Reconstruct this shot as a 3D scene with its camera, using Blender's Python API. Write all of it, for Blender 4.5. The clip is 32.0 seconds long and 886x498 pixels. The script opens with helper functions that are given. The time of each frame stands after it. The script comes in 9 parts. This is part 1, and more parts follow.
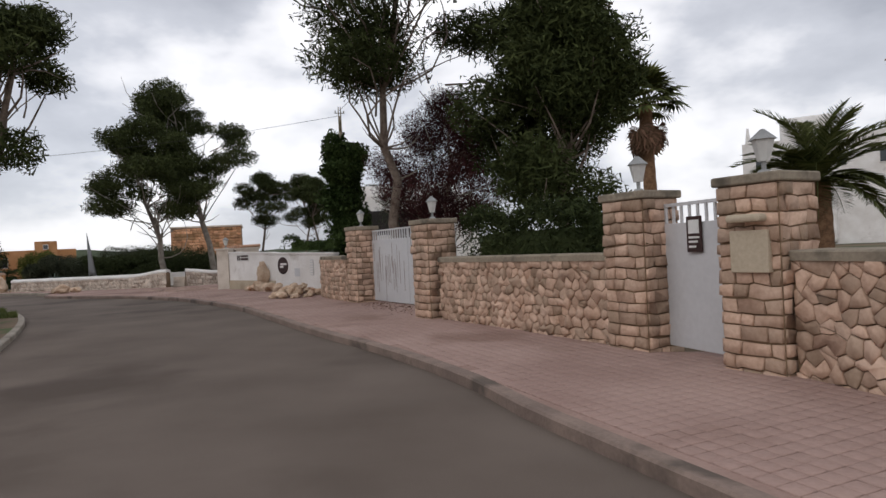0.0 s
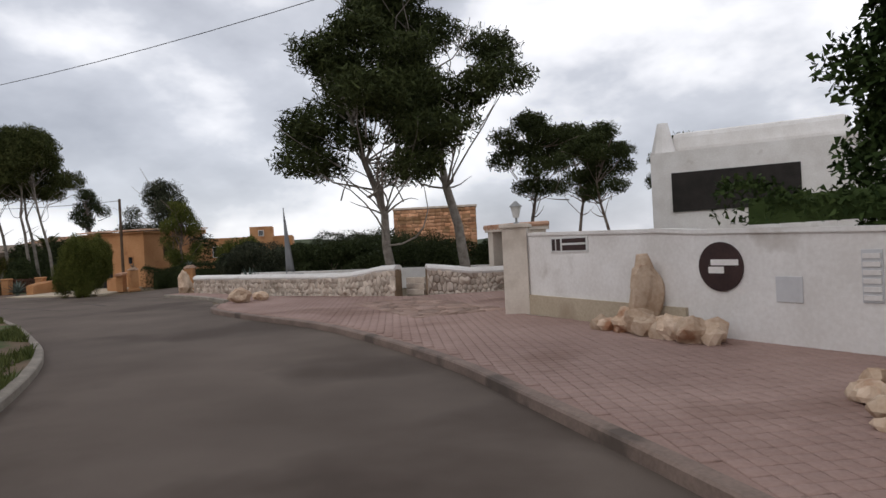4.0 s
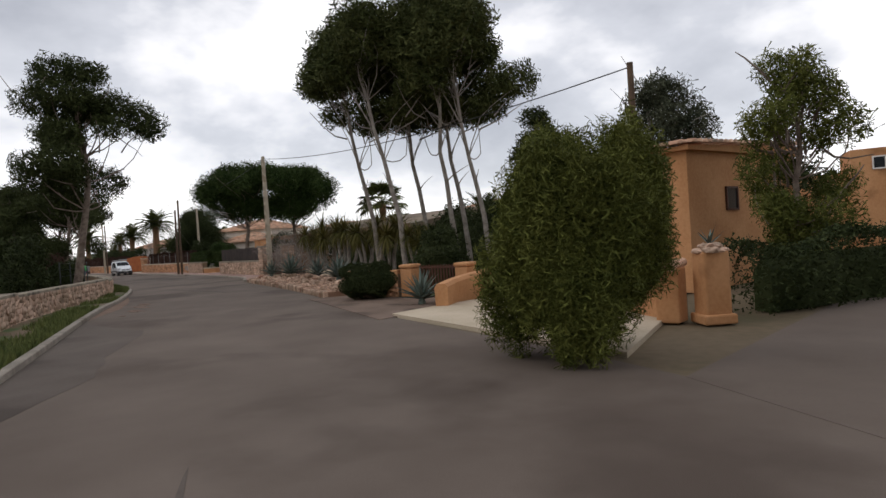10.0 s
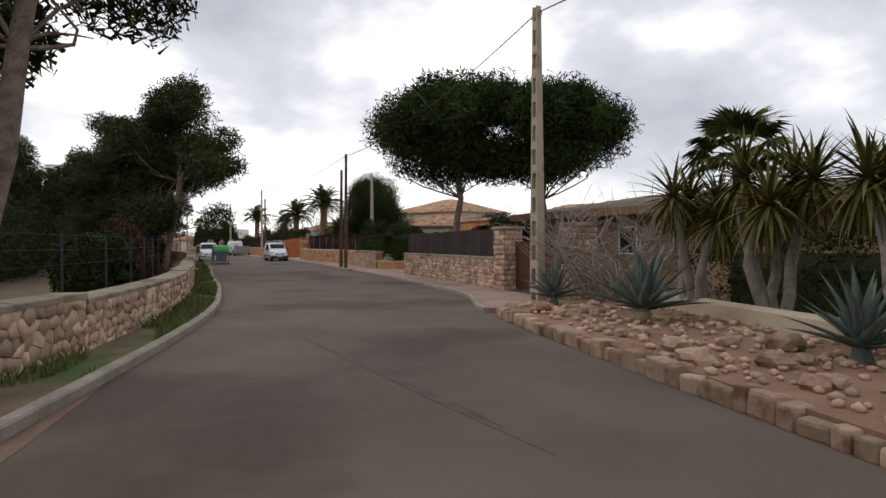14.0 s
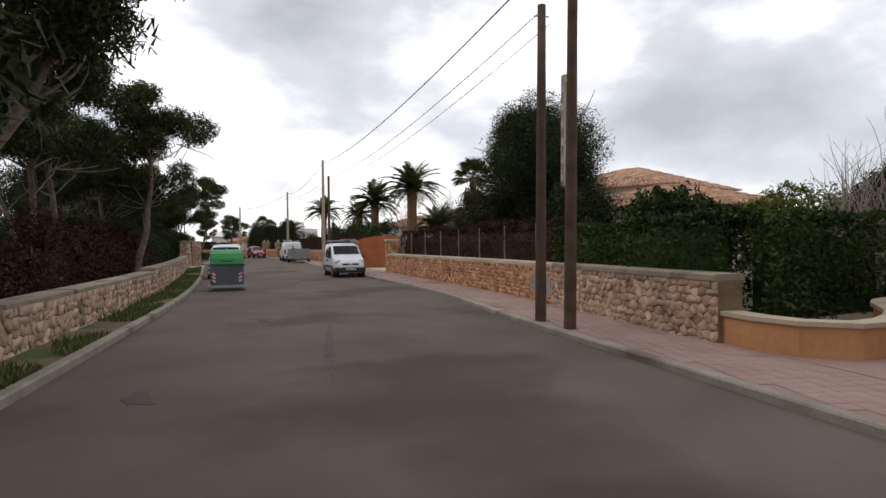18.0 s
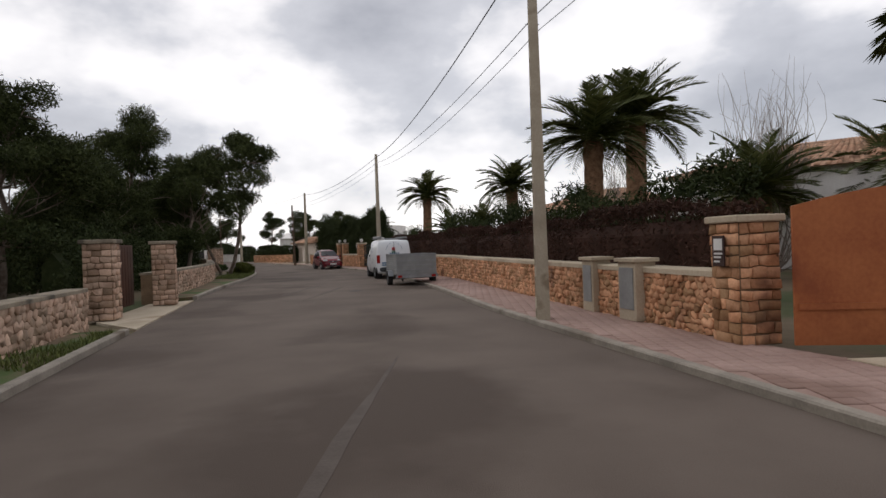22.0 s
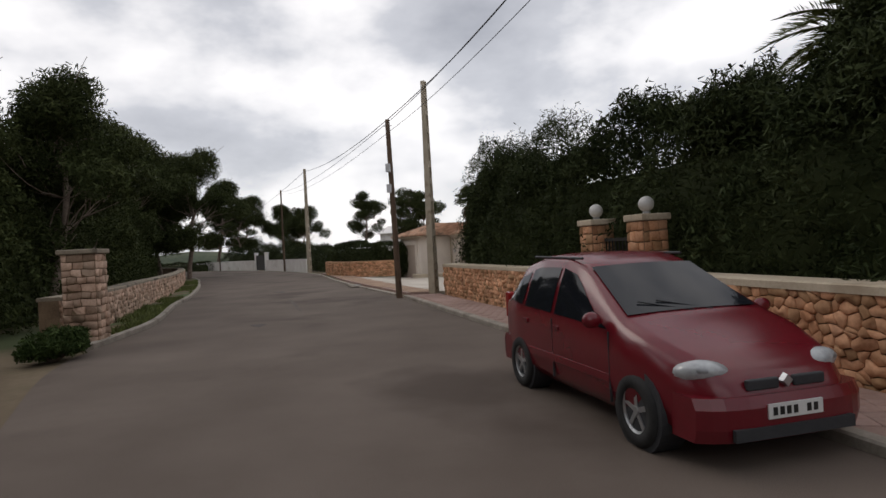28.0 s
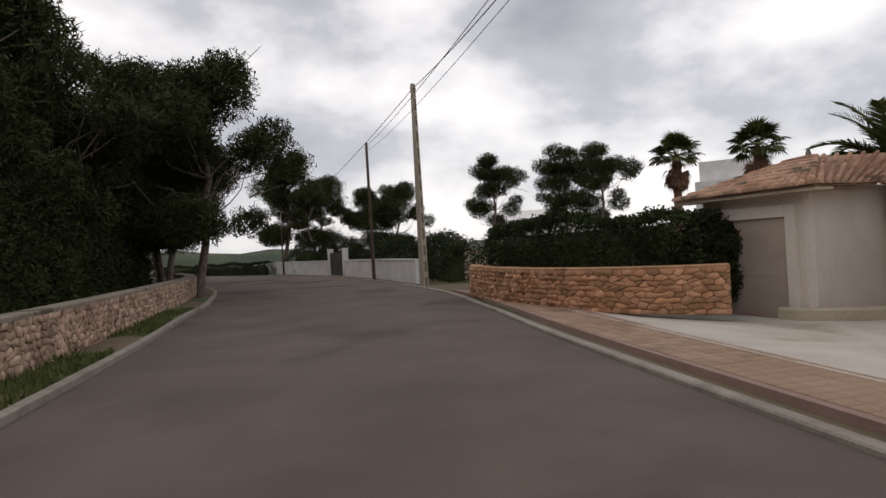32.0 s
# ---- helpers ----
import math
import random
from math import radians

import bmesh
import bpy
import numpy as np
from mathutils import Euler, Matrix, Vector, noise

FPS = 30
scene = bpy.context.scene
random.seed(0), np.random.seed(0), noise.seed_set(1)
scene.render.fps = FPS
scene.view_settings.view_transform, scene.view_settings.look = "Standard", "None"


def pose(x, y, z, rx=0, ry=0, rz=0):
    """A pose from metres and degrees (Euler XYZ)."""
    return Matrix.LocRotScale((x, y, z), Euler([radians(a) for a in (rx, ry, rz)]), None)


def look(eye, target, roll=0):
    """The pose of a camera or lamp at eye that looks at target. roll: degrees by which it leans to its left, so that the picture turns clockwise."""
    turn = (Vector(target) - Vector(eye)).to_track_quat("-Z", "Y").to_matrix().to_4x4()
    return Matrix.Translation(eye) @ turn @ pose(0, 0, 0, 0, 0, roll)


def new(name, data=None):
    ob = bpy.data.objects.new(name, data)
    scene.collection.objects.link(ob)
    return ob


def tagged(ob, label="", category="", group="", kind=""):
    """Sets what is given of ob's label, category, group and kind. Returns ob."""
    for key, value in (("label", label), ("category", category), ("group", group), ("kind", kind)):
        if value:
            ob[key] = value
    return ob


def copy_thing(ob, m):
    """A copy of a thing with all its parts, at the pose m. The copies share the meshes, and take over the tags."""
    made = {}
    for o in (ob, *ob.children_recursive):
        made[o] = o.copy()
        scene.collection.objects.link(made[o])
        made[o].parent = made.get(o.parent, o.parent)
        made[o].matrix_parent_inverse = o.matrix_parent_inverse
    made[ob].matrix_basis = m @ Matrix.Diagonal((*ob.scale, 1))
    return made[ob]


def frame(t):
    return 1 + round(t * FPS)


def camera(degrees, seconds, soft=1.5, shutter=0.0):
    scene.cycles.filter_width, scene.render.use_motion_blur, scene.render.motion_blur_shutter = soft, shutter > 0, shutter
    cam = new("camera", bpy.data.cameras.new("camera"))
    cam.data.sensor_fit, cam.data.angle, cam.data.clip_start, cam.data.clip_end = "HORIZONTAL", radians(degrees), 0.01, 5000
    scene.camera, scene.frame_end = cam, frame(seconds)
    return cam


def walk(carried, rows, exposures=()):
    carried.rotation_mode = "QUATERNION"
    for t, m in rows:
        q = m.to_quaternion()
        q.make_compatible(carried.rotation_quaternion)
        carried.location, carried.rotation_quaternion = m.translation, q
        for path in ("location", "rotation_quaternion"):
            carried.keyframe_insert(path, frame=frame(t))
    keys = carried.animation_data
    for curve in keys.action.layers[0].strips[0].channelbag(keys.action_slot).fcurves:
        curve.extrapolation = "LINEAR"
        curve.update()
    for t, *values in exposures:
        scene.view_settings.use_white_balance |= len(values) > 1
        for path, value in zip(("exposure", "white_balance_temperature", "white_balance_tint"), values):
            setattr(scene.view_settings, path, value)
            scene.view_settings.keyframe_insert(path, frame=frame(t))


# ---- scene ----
# ---- camera ----
cam = camera(71.3, 32.0)
PATH = [
    (0, (-1.765, 7.476, 1.541), (-1.786, 9.476, 1.532), -2.99),
    (0.5, (-2.575, 9.491, 1.559), (-2.666, 11.489, 1.550), -3.03),
    (1, (-3.338, 11.414, 1.562), (-3.493, 13.408, 1.552), -3.09),
    (1.5, (-4.160, 13.254, 1.591), (-4.384, 15.241, 1.581), -3.11),
    (2, (-5.043, 15.121, 1.565), (-5.339, 17.099, 1.558), -3.09),
    (2.5, (-5.901, 16.999, 1.540), (-6.277, 18.963, 1.535), -3.03),
    (3, (-6.849, 18.875, 1.552), (-7.322, 20.818, 1.548), -2.97),
    (3.5, (-7.987, 20.904, 1.581), (-8.560, 22.820, 1.574), -2.96),
    (5.5, (-13.223, 27.943, 1.544), (-14.127, 29.727, 1.549), -2.96),
    (6, (-14.601, 29.418, 1.562), (-15.590, 31.156, 1.575), -2.98),
    (6.5, (-16.022, 30.894, 1.563), (-17.098, 32.580, 1.576), -3.08),
    (7, (-17.725, 32.490, 1.572), (-18.889, 34.116, 1.585), -3.10),
    (7.5, (-19.442, 33.955, 1.600), (-20.697, 35.512, 1.606), -3.14),
    (8, (-21.140, 35.213, 1.615), (-22.489, 36.690, 1.607), -3.25),
    (8.5, (-23.148, 36.525, 1.578), (-24.587, 37.914, 1.555), -3.40),
    (9, (-25.186, 37.776, 1.533), (-26.709, 39.071, 1.501), -3.63),
    (9.5, (-27.496, 38.821, 1.599), (-29.097, 40.020, 1.567), -3.74),
    (10, (-30.291, 39.763, 1.640), (-31.957, 40.869, 1.610), -3.84),
    (10.5, (-33.282, 40.601, 1.659), (-35.007, 41.612, 1.632), -3.66),
    (11, (-36.136, 41.413, 1.680), (-37.907, 42.344, 1.658), -3.26),
    (11.5, (-38.893, 42.176, 1.596), (-40.697, 43.040, 1.574), -2.72),
    (12, (-41.705, 42.876, 1.620), (-43.533, 43.687, 1.595), -2.13),
    (12.5, (-44.643, 43.402, 1.629), (-46.492, 44.164, 1.601), -1.57),
    (13, (-47.615, 43.843, 1.613), (-49.480, 44.566, 1.590), -1.13),
    (13.5, (-50.576, 44.194, 1.563), (-52.454, 44.879, 1.542), -0.70),
    (14, (-53.572, 44.499, 1.531), (-55.463, 45.149, 1.512), -0.27),
    (14.5, (-56.576, 44.829, 1.486), (-58.476, 45.453, 1.468), 0.11),
    (15, (-59.571, 45.121, 1.451), (-61.479, 45.719, 1.439), 0.32),
    (15.5, (-62.500, 45.382, 1.402), (-64.416, 45.957, 1.388), 0.47),
    (17.5, (-76.663, 46.473, 1.585), (-78.607, 46.942, 1.569), -0.19),
    (18, (-80.222, 46.556, 1.569), (-82.175, 46.988, 1.552), -0.66),
    (18.5, (-83.890, 46.631, 1.551), (-85.852, 47.021, 1.534), -0.91),
    (19, (-87.895, 46.575, 1.590), (-89.864, 46.924, 1.570), -0.97),
    (19.5, (-92.228, 46.388, 1.592), (-94.203, 46.704, 1.566), -1.00),
    (20, (-96.622, 46.140, 1.592), (-98.601, 46.430, 1.563), -1.14),
    (20.5, (-100.894, 45.854, 1.579), (-102.876, 46.123, 1.550), -1.45),
    (21, (-104.931, 45.565, 1.572), (-106.915, 45.812, 1.546), -1.78),
    (21.5, (-108.780, 45.181, 1.598), (-110.768, 45.402, 1.579), -2.01),
    (22, (-112.600, 44.747, 1.582), (-114.591, 44.940, 1.568), -2.05),
    (22.5, (-116.357, 44.373, 1.552), (-118.351, 44.539, 1.550), -2.18),
    (23, (-120.197, 43.910, 1.549), (-122.192, 44.047, 1.551), -2.22),
    (23.5, (-124.271, 43.303, 1.624), (-126.268, 43.420, 1.628), -2.15),
    (24, (-128.513, 42.761, 1.607), (-130.511, 42.860, 1.611), -2.12),
    (24.5, (-132.616, 42.405, 1.556), (-134.614, 42.488, 1.567), -2.13),
    (26.5, (-145.4, 41.422, 1.491), (-147.4, 41.389, 1.502), -2.8),
    (27, (-149.292, 40.559, 1.543), (-151.291, 40.489, 1.562), -3.0),
    (27.5, (-152.717, 39.719, 1.629), (-154.715, 39.615, 1.639), -3.1),
    (28, (-156.069, 38.838, 1.662), (-158.064, 38.692, 1.655), -3.0),
    (28.5, (-159.001, 37.949, 1.668), (-160.994, 37.773, 1.653), -3.0),
    (29, (-162.023, 36.987, 1.682), (-164.012, 36.782, 1.659), -3.3),
    (29.5, (-165.293, 35.862, 1.67), (-167.28, 35.634, 1.643), -3.1),
    (30, (-168.791, 34.713, 1.754), (-170.774, 34.453, 1.728), -3.4),
    (30.5, (-172.377, 33.449, 1.66), (-174.356, 33.159, 1.642), -3.4),
    (31, (-175.636, 32.169, 1.665), (-177.61, 31.846, 1.658), -3.3),
    (31.5, (-178.496, 31.041, 1.616), (-180.464, 30.683, 1.611), -3.3),
    (32, (-181.381, 29.866, 1.647), (-183.341, 29.468, 1.644), -3.4),
]
walk(cam, [(t, look(eye, target, roll)) for t, eye, target, roll in PATH], [(0, -0.27, 6600, 12), (6, -0.27, 6550, 12), (8, -0.24, 6600, 12), (13, -0.1, 6800, 12), (19, -0.05, 6750, 12), (22, -0.28, 6800, 13), (24, -0.27, 6750, 12), (27, -0.33, 6750, 12), (30, -0.36, 6850, 13), (32, -0.44, 6850, 13)])

# ---- world and light: a bright overcast sky with broken grey cloud ----
world = bpy.data.worlds.new("overcast_sky")
scene.world = world
world.use_nodes = True
wn, wl = world.node_tree.nodes, world.node_tree.links
wn.clear()
w_out = wn.new("ShaderNodeOutputWorld")
w_bg = wn.new("ShaderNodeBackground")
w_sky = wn.new("ShaderNodeTexSky")
w_sky.sky_type = "NISHITA"
w_sky.sun_disc = False
w_sky.sun_elevation = radians(32)
w_sky.sun_rotation = radians(120)
w_co = wn.new("ShaderNodeTexCoord")
w_map = wn.new("ShaderNodeMapping")
w_map.inputs["Scale"].default_value = (1.0, 1.0, 1.9)
w_n1 = wn.new("ShaderNodeTexNoise")
w_n1.inputs["Scale"].default_value = 2.3
w_n1.inputs["Detail"].default_value = 6
w_n1.inputs["Roughness"].default_value = 0.52
w_r1 = wn.new("ShaderNodeValToRGB")
els = w_r1.color_ramp.elements
els[0].position, els[0].color = 0.33, (0.40, 0.425, 0.48, 1)
els[1].position, els[1].color = 0.64, (1.16, 1.17, 1.19, 1)
e = els.new(0.47)
e.color = (0.60, 0.63, 0.69, 1)
e = els.new(0.54)
e.color = (0.88, 0.90, 0.94, 1)
w_skymul = wn.new("ShaderNodeMix")
w_skymul.data_type = "RGBA"
w_skymul.blend_type = "MULTIPLY"
w_skymul.inputs[0].default_value = 1.0
w_skymul.inputs[7].default_value = (0.10, 0.10, 0.10, 1)
w_mix = wn.new("ShaderNodeMix")
w_mix.data_type = "RGBA"
w_mix.inputs[0].default_value = 0.9
wl.new(w_co.outputs["Generated"], w_map.inputs[0])
wl.new(w_map.outputs[0], w_n1.inputs["Vector"])
wl.new(w_n1.outputs[0], w_r1.inputs[0])
wl.new(w_sky.outputs[0], w_skymul.inputs[6])
wl.new(w_skymul.outputs[2], w_mix.inputs[6])
wl.new(w_r1.outputs[0], w_mix.inputs[7])
wl.new(w_mix.outputs[2], w_bg.inputs[0])
w_bg.inputs[1].default_value = 1.35
wl.new(w_bg.outputs[0], w_out.inputs[0])
sun_data = bpy.data.lights.new("sun", "SUN")
sun_data.energy, sun_data.angle, sun_data.color = 0.5, radians(25), (1.0, 0.95, 0.88)
sun = new("sun", sun_data)
sun.rotation_euler = (radians(50), 0, radians(-30))


# ---- materials ----
def mat(name, a, b, scale=4.0, fine=40.0, rough=0.85, bump=0.3, metal=0.0, vary=0.0, stain=None, stain_scale=0.7, stain_at=0.6, spec=0.35, island=False):
    """A surface of two colours mixed by coarse and fine noise, with relief, and stains of a third colour."""
    m = bpy.data.materials.new(name)
    m.use_nodes = True
    n, l = m.node_tree.nodes, m.node_tree.links
    bs = n["Principled BSDF"]
    co = n.new("ShaderNodeTexCoord")
    geo = n.new("ShaderNodeNewGeometry")
    big, small = n.new("ShaderNodeTexNoise"), n.new("ShaderNodeTexNoise")
    big.inputs["Scale"].default_value, small.inputs["Scale"].default_value = scale, fine
    big.inputs["Detail"].default_value, small.inputs["Detail"].default_value = 4, 3
    l.new(geo.outputs["Position"], big.inputs["Vector"])
    l.new(geo.outputs["Position"], small.inputs["Vector"])
    add = n.new("ShaderNodeMath")
    add.operation = "MULTIPLY_ADD"
    add.inputs[1].default_value = 0.35
    l.new(small.outputs[0], add.inputs[0])
    half = n.new("ShaderNodeMath")
    half.operation = "MULTIPLY"
    half.inputs[1].default_value = 0.65
    l.new(big.outputs[0], half.inputs[0])
    l.new(half.outputs[0], add.inputs[2])
    ramp = n.new("ShaderNodeValToRGB")
    ramp.color_ramp.elements[0].position, ramp.color_ramp.elements[0].color = 0.36, (*a, 1)
    ramp.color_ramp.elements[1].position, ramp.color_ramp.elements[1].color = 0.64, (*b, 1)
    l.new(add.outputs[0], ramp.inputs[0])
    colour = ramp.outputs[0]
    if stain:
        st = n.new("ShaderNodeTexNoise")
        st.inputs["Scale"].default_value, st.inputs["Detail"].default_value = stain_scale, 5
        l.new(geo.outputs["Position"], st.inputs["Vector"])
        sr = n.new("ShaderNodeMapRange")
        sr.inputs[1].default_value, sr.inputs[2].default_value = stain_at, stain_at + 0.1
        l.new(st.outputs[0], sr.inputs[0])
        mx = n.new("ShaderNodeMix")
        mx.data_type = "RGBA"
        l.new(sr.outputs[0], mx.inputs[0])
        l.new(colour, mx.inputs[6])
        mx.inputs[7].default_value = (*stain, 1)
        colour = mx.outputs[2]
    if vary:
        hsv = n.new("ShaderNodeHueSaturation")
        mr = n.new("ShaderNodeMapRange")
        mr.inputs[3].default_value, mr.inputs[4].default_value = 1 - vary, 1 + vary
        if island:
            l.new(geo.outputs["Random Per Island"], mr.inputs[0])
        else:
            oi = n.new("ShaderNodeObjectInfo")
            l.new(oi.outputs["Random"], mr.inputs[0])
        l.new(mr.outputs[0], hsv.inputs["Value"])
        hr = n.new("ShaderNodeMapRange")
        hr.inputs[3].default_value, hr.inputs[4].default_value = 0.5 + 0.05 * vary, 0.5 - 0.05 * vary
        l.new(mr.outputs[0], hr.inputs[0])
        l.new(hr.outputs[0], hsv.inputs["Hue"])
        l.new(colour, hsv.inputs["Color"])
        colour = hsv.outputs[0]
    l.new(colour, bs.inputs["Base Color"])
    bs.inputs["Roughness"].default_value = rough
    bs.inputs["Metallic"].default_value = metal
    bs.inputs["Specular IOR Level"].default_value = spec
    if bump:
        bp = n.new("ShaderNodeBump")
        bp.inputs["Strength"].default_value, bp.inputs["Distance"].default_value = bump, 0.02
        l.new(add.outputs[0], bp.inputs["Height"])
        l.new(bp.outputs[0], bs.inputs["Normal"])
    return m


ASPHALT = mat("asphalt", (0.104, 0.080, 0.065), (0.150, 0.119, 0.099), 0.55, 95, 0.9, 0.5, stain=(0.080, 0.060, 0.048), stain_scale=0.24, stain_at=0.54, spec=0.25)
# Asphalt with tree shade put into its darker colour.
SHADE_ASPHALT = mat("shade_dark_asphalt", (0.084, 0.067, 0.056), (0.128, 0.104, 0.089), 0.6, 95, 0.9, 0.5, stain=(0.062, 0.048, 0.040), stain_scale=0.3, stain_at=0.5, spec=0.25)
KERB = mat("kerb_concrete", (0.21, 0.185, 0.155), (0.34, 0.30, 0.25), 2.5, 30, 0.9, 0.4, stain=(0.15, 0.12, 0.09), stain_at=0.58)
PINKKERB = mat("pink_kerb_concrete", (0.17, 0.125, 0.105), (0.27, 0.20, 0.165), 2.0, 30, 0.9, 0.5, stain=(0.11, 0.085, 0.07), stain_scale=1.4, stain_at=0.55)
PAVER = mat("pink_paver", (0.28, 0.185, 0.155), (0.38, 0.265, 0.225), 0.6, 25, 0.88, 0.3, vary=0.045, stain=(0.235, 0.15, 0.12), stain_scale=0.4, stain_at=0.57, island=True)
PAVER_BED = mat("paver_joint", (0.26, 0.17, 0.14), (0.34, 0.23, 0.195), 2, 30, 0.95, 0.3)
GROUND = mat("dry_ground", (0.11, 0.085, 0.05), (0.17, 0.125, 0.08), 0.25, 6, 0.95, 0.5, stain=(0.055, 0.07, 0.025), stain_scale=0.12, stain_at=0.5)
VERGE = mat("verge_earth", (0.10, 0.075, 0.045), (0.19, 0.13, 0.085), 1.2, 20, 0.95, 0.5, stain=(0.06, 0.095, 0.024), stain_scale=0.8, stain_at=0.47)
REDSOIL = mat("red_soil", (0.20, 0.115, 0.07), (0.30, 0.18, 0.12), 1.5, 25, 0.95, 0.6)
DRIVESOIL = mat("trodden_brown_earth", (0.12, 0.082, 0.06), (0.19, 0.135, 0.105), 0.9, 30, 0.95, 0.5, stain=(0.09, 0.062, 0.046), stain_scale=0.7, stain_at=0.52)
GRASS = mat("grass", (0.062, 0.092, 0.022), (0.13, 0.155, 0.048), 3, 30, 0.9, 0.2, vary=0.3, island=True)
STONE_BED = mat("wall_mortar", (0.15, 0.10, 0.062), (0.27, 0.185, 0.115), 2, 25, 0.95, 0.5)
STONE_OCHRE = mat("ochre_stone", (0.40, 0.225, 0.10), (0.62, 0.39, 0.205), 2.6, 22, 0.88, 0.65, vary=0.34, stain=(0.26, 0.15, 0.08), stain_scale=1.3, stain_at=0.6)
STONE_OCHRE_I = mat("ochre_stone_small", (0.40, 0.225, 0.10), (0.62, 0.39, 0.205), 2.6, 22, 0.88, 0.65, vary=0.34, stain=(0.26, 0.15, 0.08), stain_scale=1.3, stain_at=0.6, island=True)
STONE_BEIGE = mat("beige_stone", (0.38, 0.265, 0.175), (0.56, 0.42, 0.30), 2.6, 22, 0.88, 0.65, vary=0.3, stain=(0.24, 0.17, 0.11), stain_scale=1.3, stain_at=0.6)
STONE_BEIGE_I = mat("beige_stone_small", (0.38, 0.265, 0.175), (0.56, 0.42, 0.30), 2.6, 22, 0.88, 0.65, vary=0.3, stain=(0.24, 0.17, 0.11), stain_scale=1.3, stain_at=0.6, island=True)
STONE_PALE = mat("pale_stone", (0.44, 0.37, 0.30), (0.64, 0.56, 0.47), 2.2, 22, 0.88, 0.5, vary=0.18, stain=(0.30, 0.24, 0.18), stain_scale=1.2, stain_at=0.62)
STONE_PALE_I = mat("pale_stone_small", (0.44, 0.37, 0.30), (0.64, 0.56, 0.47), 2.2, 22, 0.88, 0.5, vary=0.18, stain=(0.30, 0.24, 0.18), stain_scale=1.2, stain_at=0.62, island=True)
COPING = mat("coping_concrete", (0.20, 0.165, 0.125), (0.33, 0.28, 0.21), 2, 25, 0.92, 0.4, stain=(0.10, 0.085, 0.065), stain_scale=1.5, stain_at=0.55)
ROCK = mat("boulder_rock", (0.42, 0.30, 0.19), (0.62, 0.50, 0.37), 3, 18, 0.9, 0.8, vary=0.2, stain=(0.30, 0.16, 0.08), stain_scale=2, stain_at=0.58)
WHITEWASH = mat("whitewash", (0.66, 0.63, 0.60), (0.80, 0.78, 0.76), 1.2, 18, 0.85, 0.25, stain=(0.50, 0.46, 0.42), stain_scale=0.9, stain_at=0.63)
CREAM = mat("cream_render", (0.60, 0.53, 0.46), (0.72, 0.65, 0.57), 0.9, 20, 0.88, 0.25, stain=(0.45, 0.38, 0.31), stain_scale=0.7, stain_at=0.64)
ORANGE = mat("orange_render", (0.42, 0.20, 0.085), (0.55, 0.29, 0.14), 0.9, 14, 0.9, 0.35, stain=(0.30, 0.14, 0.06), stain_scale=0.8, stain_at=0.6)
BROWNWALL = mat("brown_render", (0.20, 0.12, 0.075), (0.30, 0.19, 0.12), 0.9, 14, 0.9, 0.35, stain=(0.15, 0.09, 0.055), stain_scale=0.8, stain_at=0.6)
TAUPE = mat("taupe_door_paint", (0.40, 0.32, 0.26), (0.46, 0.38, 0.31), 1.2, 20, 0.6, 0.1)
SANDCON = mat("sandy_concrete", (0.40, 0.33, 0.24), (0.54, 0.46, 0.35), 0.8, 22, 0.92, 0.35, stain=(0.30, 0.23, 0.16), stain_scale=0.5, stain_at=0.6)
PALECON = mat("pale_concrete", (0.45, 0.40, 0.34), (0.60, 0.55, 0.48), 0.8, 22, 0.92, 0.3, stain=(0.36, 0.29, 0.22), stain_scale=0.4, stain_at=0.58)
TILE = mat("clay_tile", (0.40, 0.23, 0.13), (0.60, 0.42, 0.28), 1.5, 20, 0.9, 0.3, vary=0.25, stain=(0.20, 0.15, 0.10), stain_scale=1.8, stain_at=0.57, island=True)
GREYTILE = mat("weathered_roof", (0.15, 0.11, 0.08), (0.24, 0.18, 0.125), 1.2, 18, 0.92, 0.35, stain=(0.14, 0.12, 0.08), stain_scale=0.8, stain_at=0.52)
GREYPAINT = mat("grey_gate_paint", (0.50, 0.50, 0.51), (0.58, 0.58, 0.59), 1.0, 15, 0.5, 0.05, stain=(0.45, 0.42, 0.40), stain_scale=1.2, stain_at=0.66)
RUSTSTREAK = mat("rust_streak", (0.17, 0.125, 0.10), (0.34, 0.28, 0.25), 6, 40, 0.8, 0.1)
DARKSIGN = mat("dark_sign", (0.025, 0.012, 0.012), (0.05, 0.025, 0.022), 3, 30, 0.5, 0.05)
BLACKMETAL = mat("black_metal", (0.012, 0.012, 0.012), (0.03, 0.028, 0.026), 4, 40, 0.5, 0.05)
GREYMETAL = mat("galvanised_metal", (0.24, 0.25, 0.26), (0.34, 0.35, 0.36), 3, 30, 0.45, 0.1, metal=0.6)
GREYBOX = mat("grey_box", (0.22, 0.225, 0.225), (0.30, 0.305, 0.30), 3, 30, 0.6, 0.1)
RUSTDOOR = mat("rust_gate", (0.30, 0.085, 0.03), (0.42, 0.14, 0.05), 1.5, 20, 0.7, 0.2, stain=(0.20, 0.05, 0.02), stain_at=0.6)
BROWNDOOR = mat("brown_gate", (0.055, 0.022, 0.014), (0.09, 0.035, 0.02), 1.5, 20, 0.6, 0.1)
SAIL = mat("grey_sail_sheet", (0.25, 0.255, 0.265), (0.33, 0.335, 0.35), 1.5, 30, 0.6, 0.1)
POLEWOOD = mat("pole_timber", (0.07, 0.045, 0.03), (0.13, 0.085, 0.055), 3, 30, 0.9, 0.5)
POLECON = mat("pole_concrete", (0.33, 0.28, 0.21), (0.45, 0.39, 0.30), 2, 30, 0.9, 0.4, stain=(0.25, 0.20, 0.14), stain_scale=2)
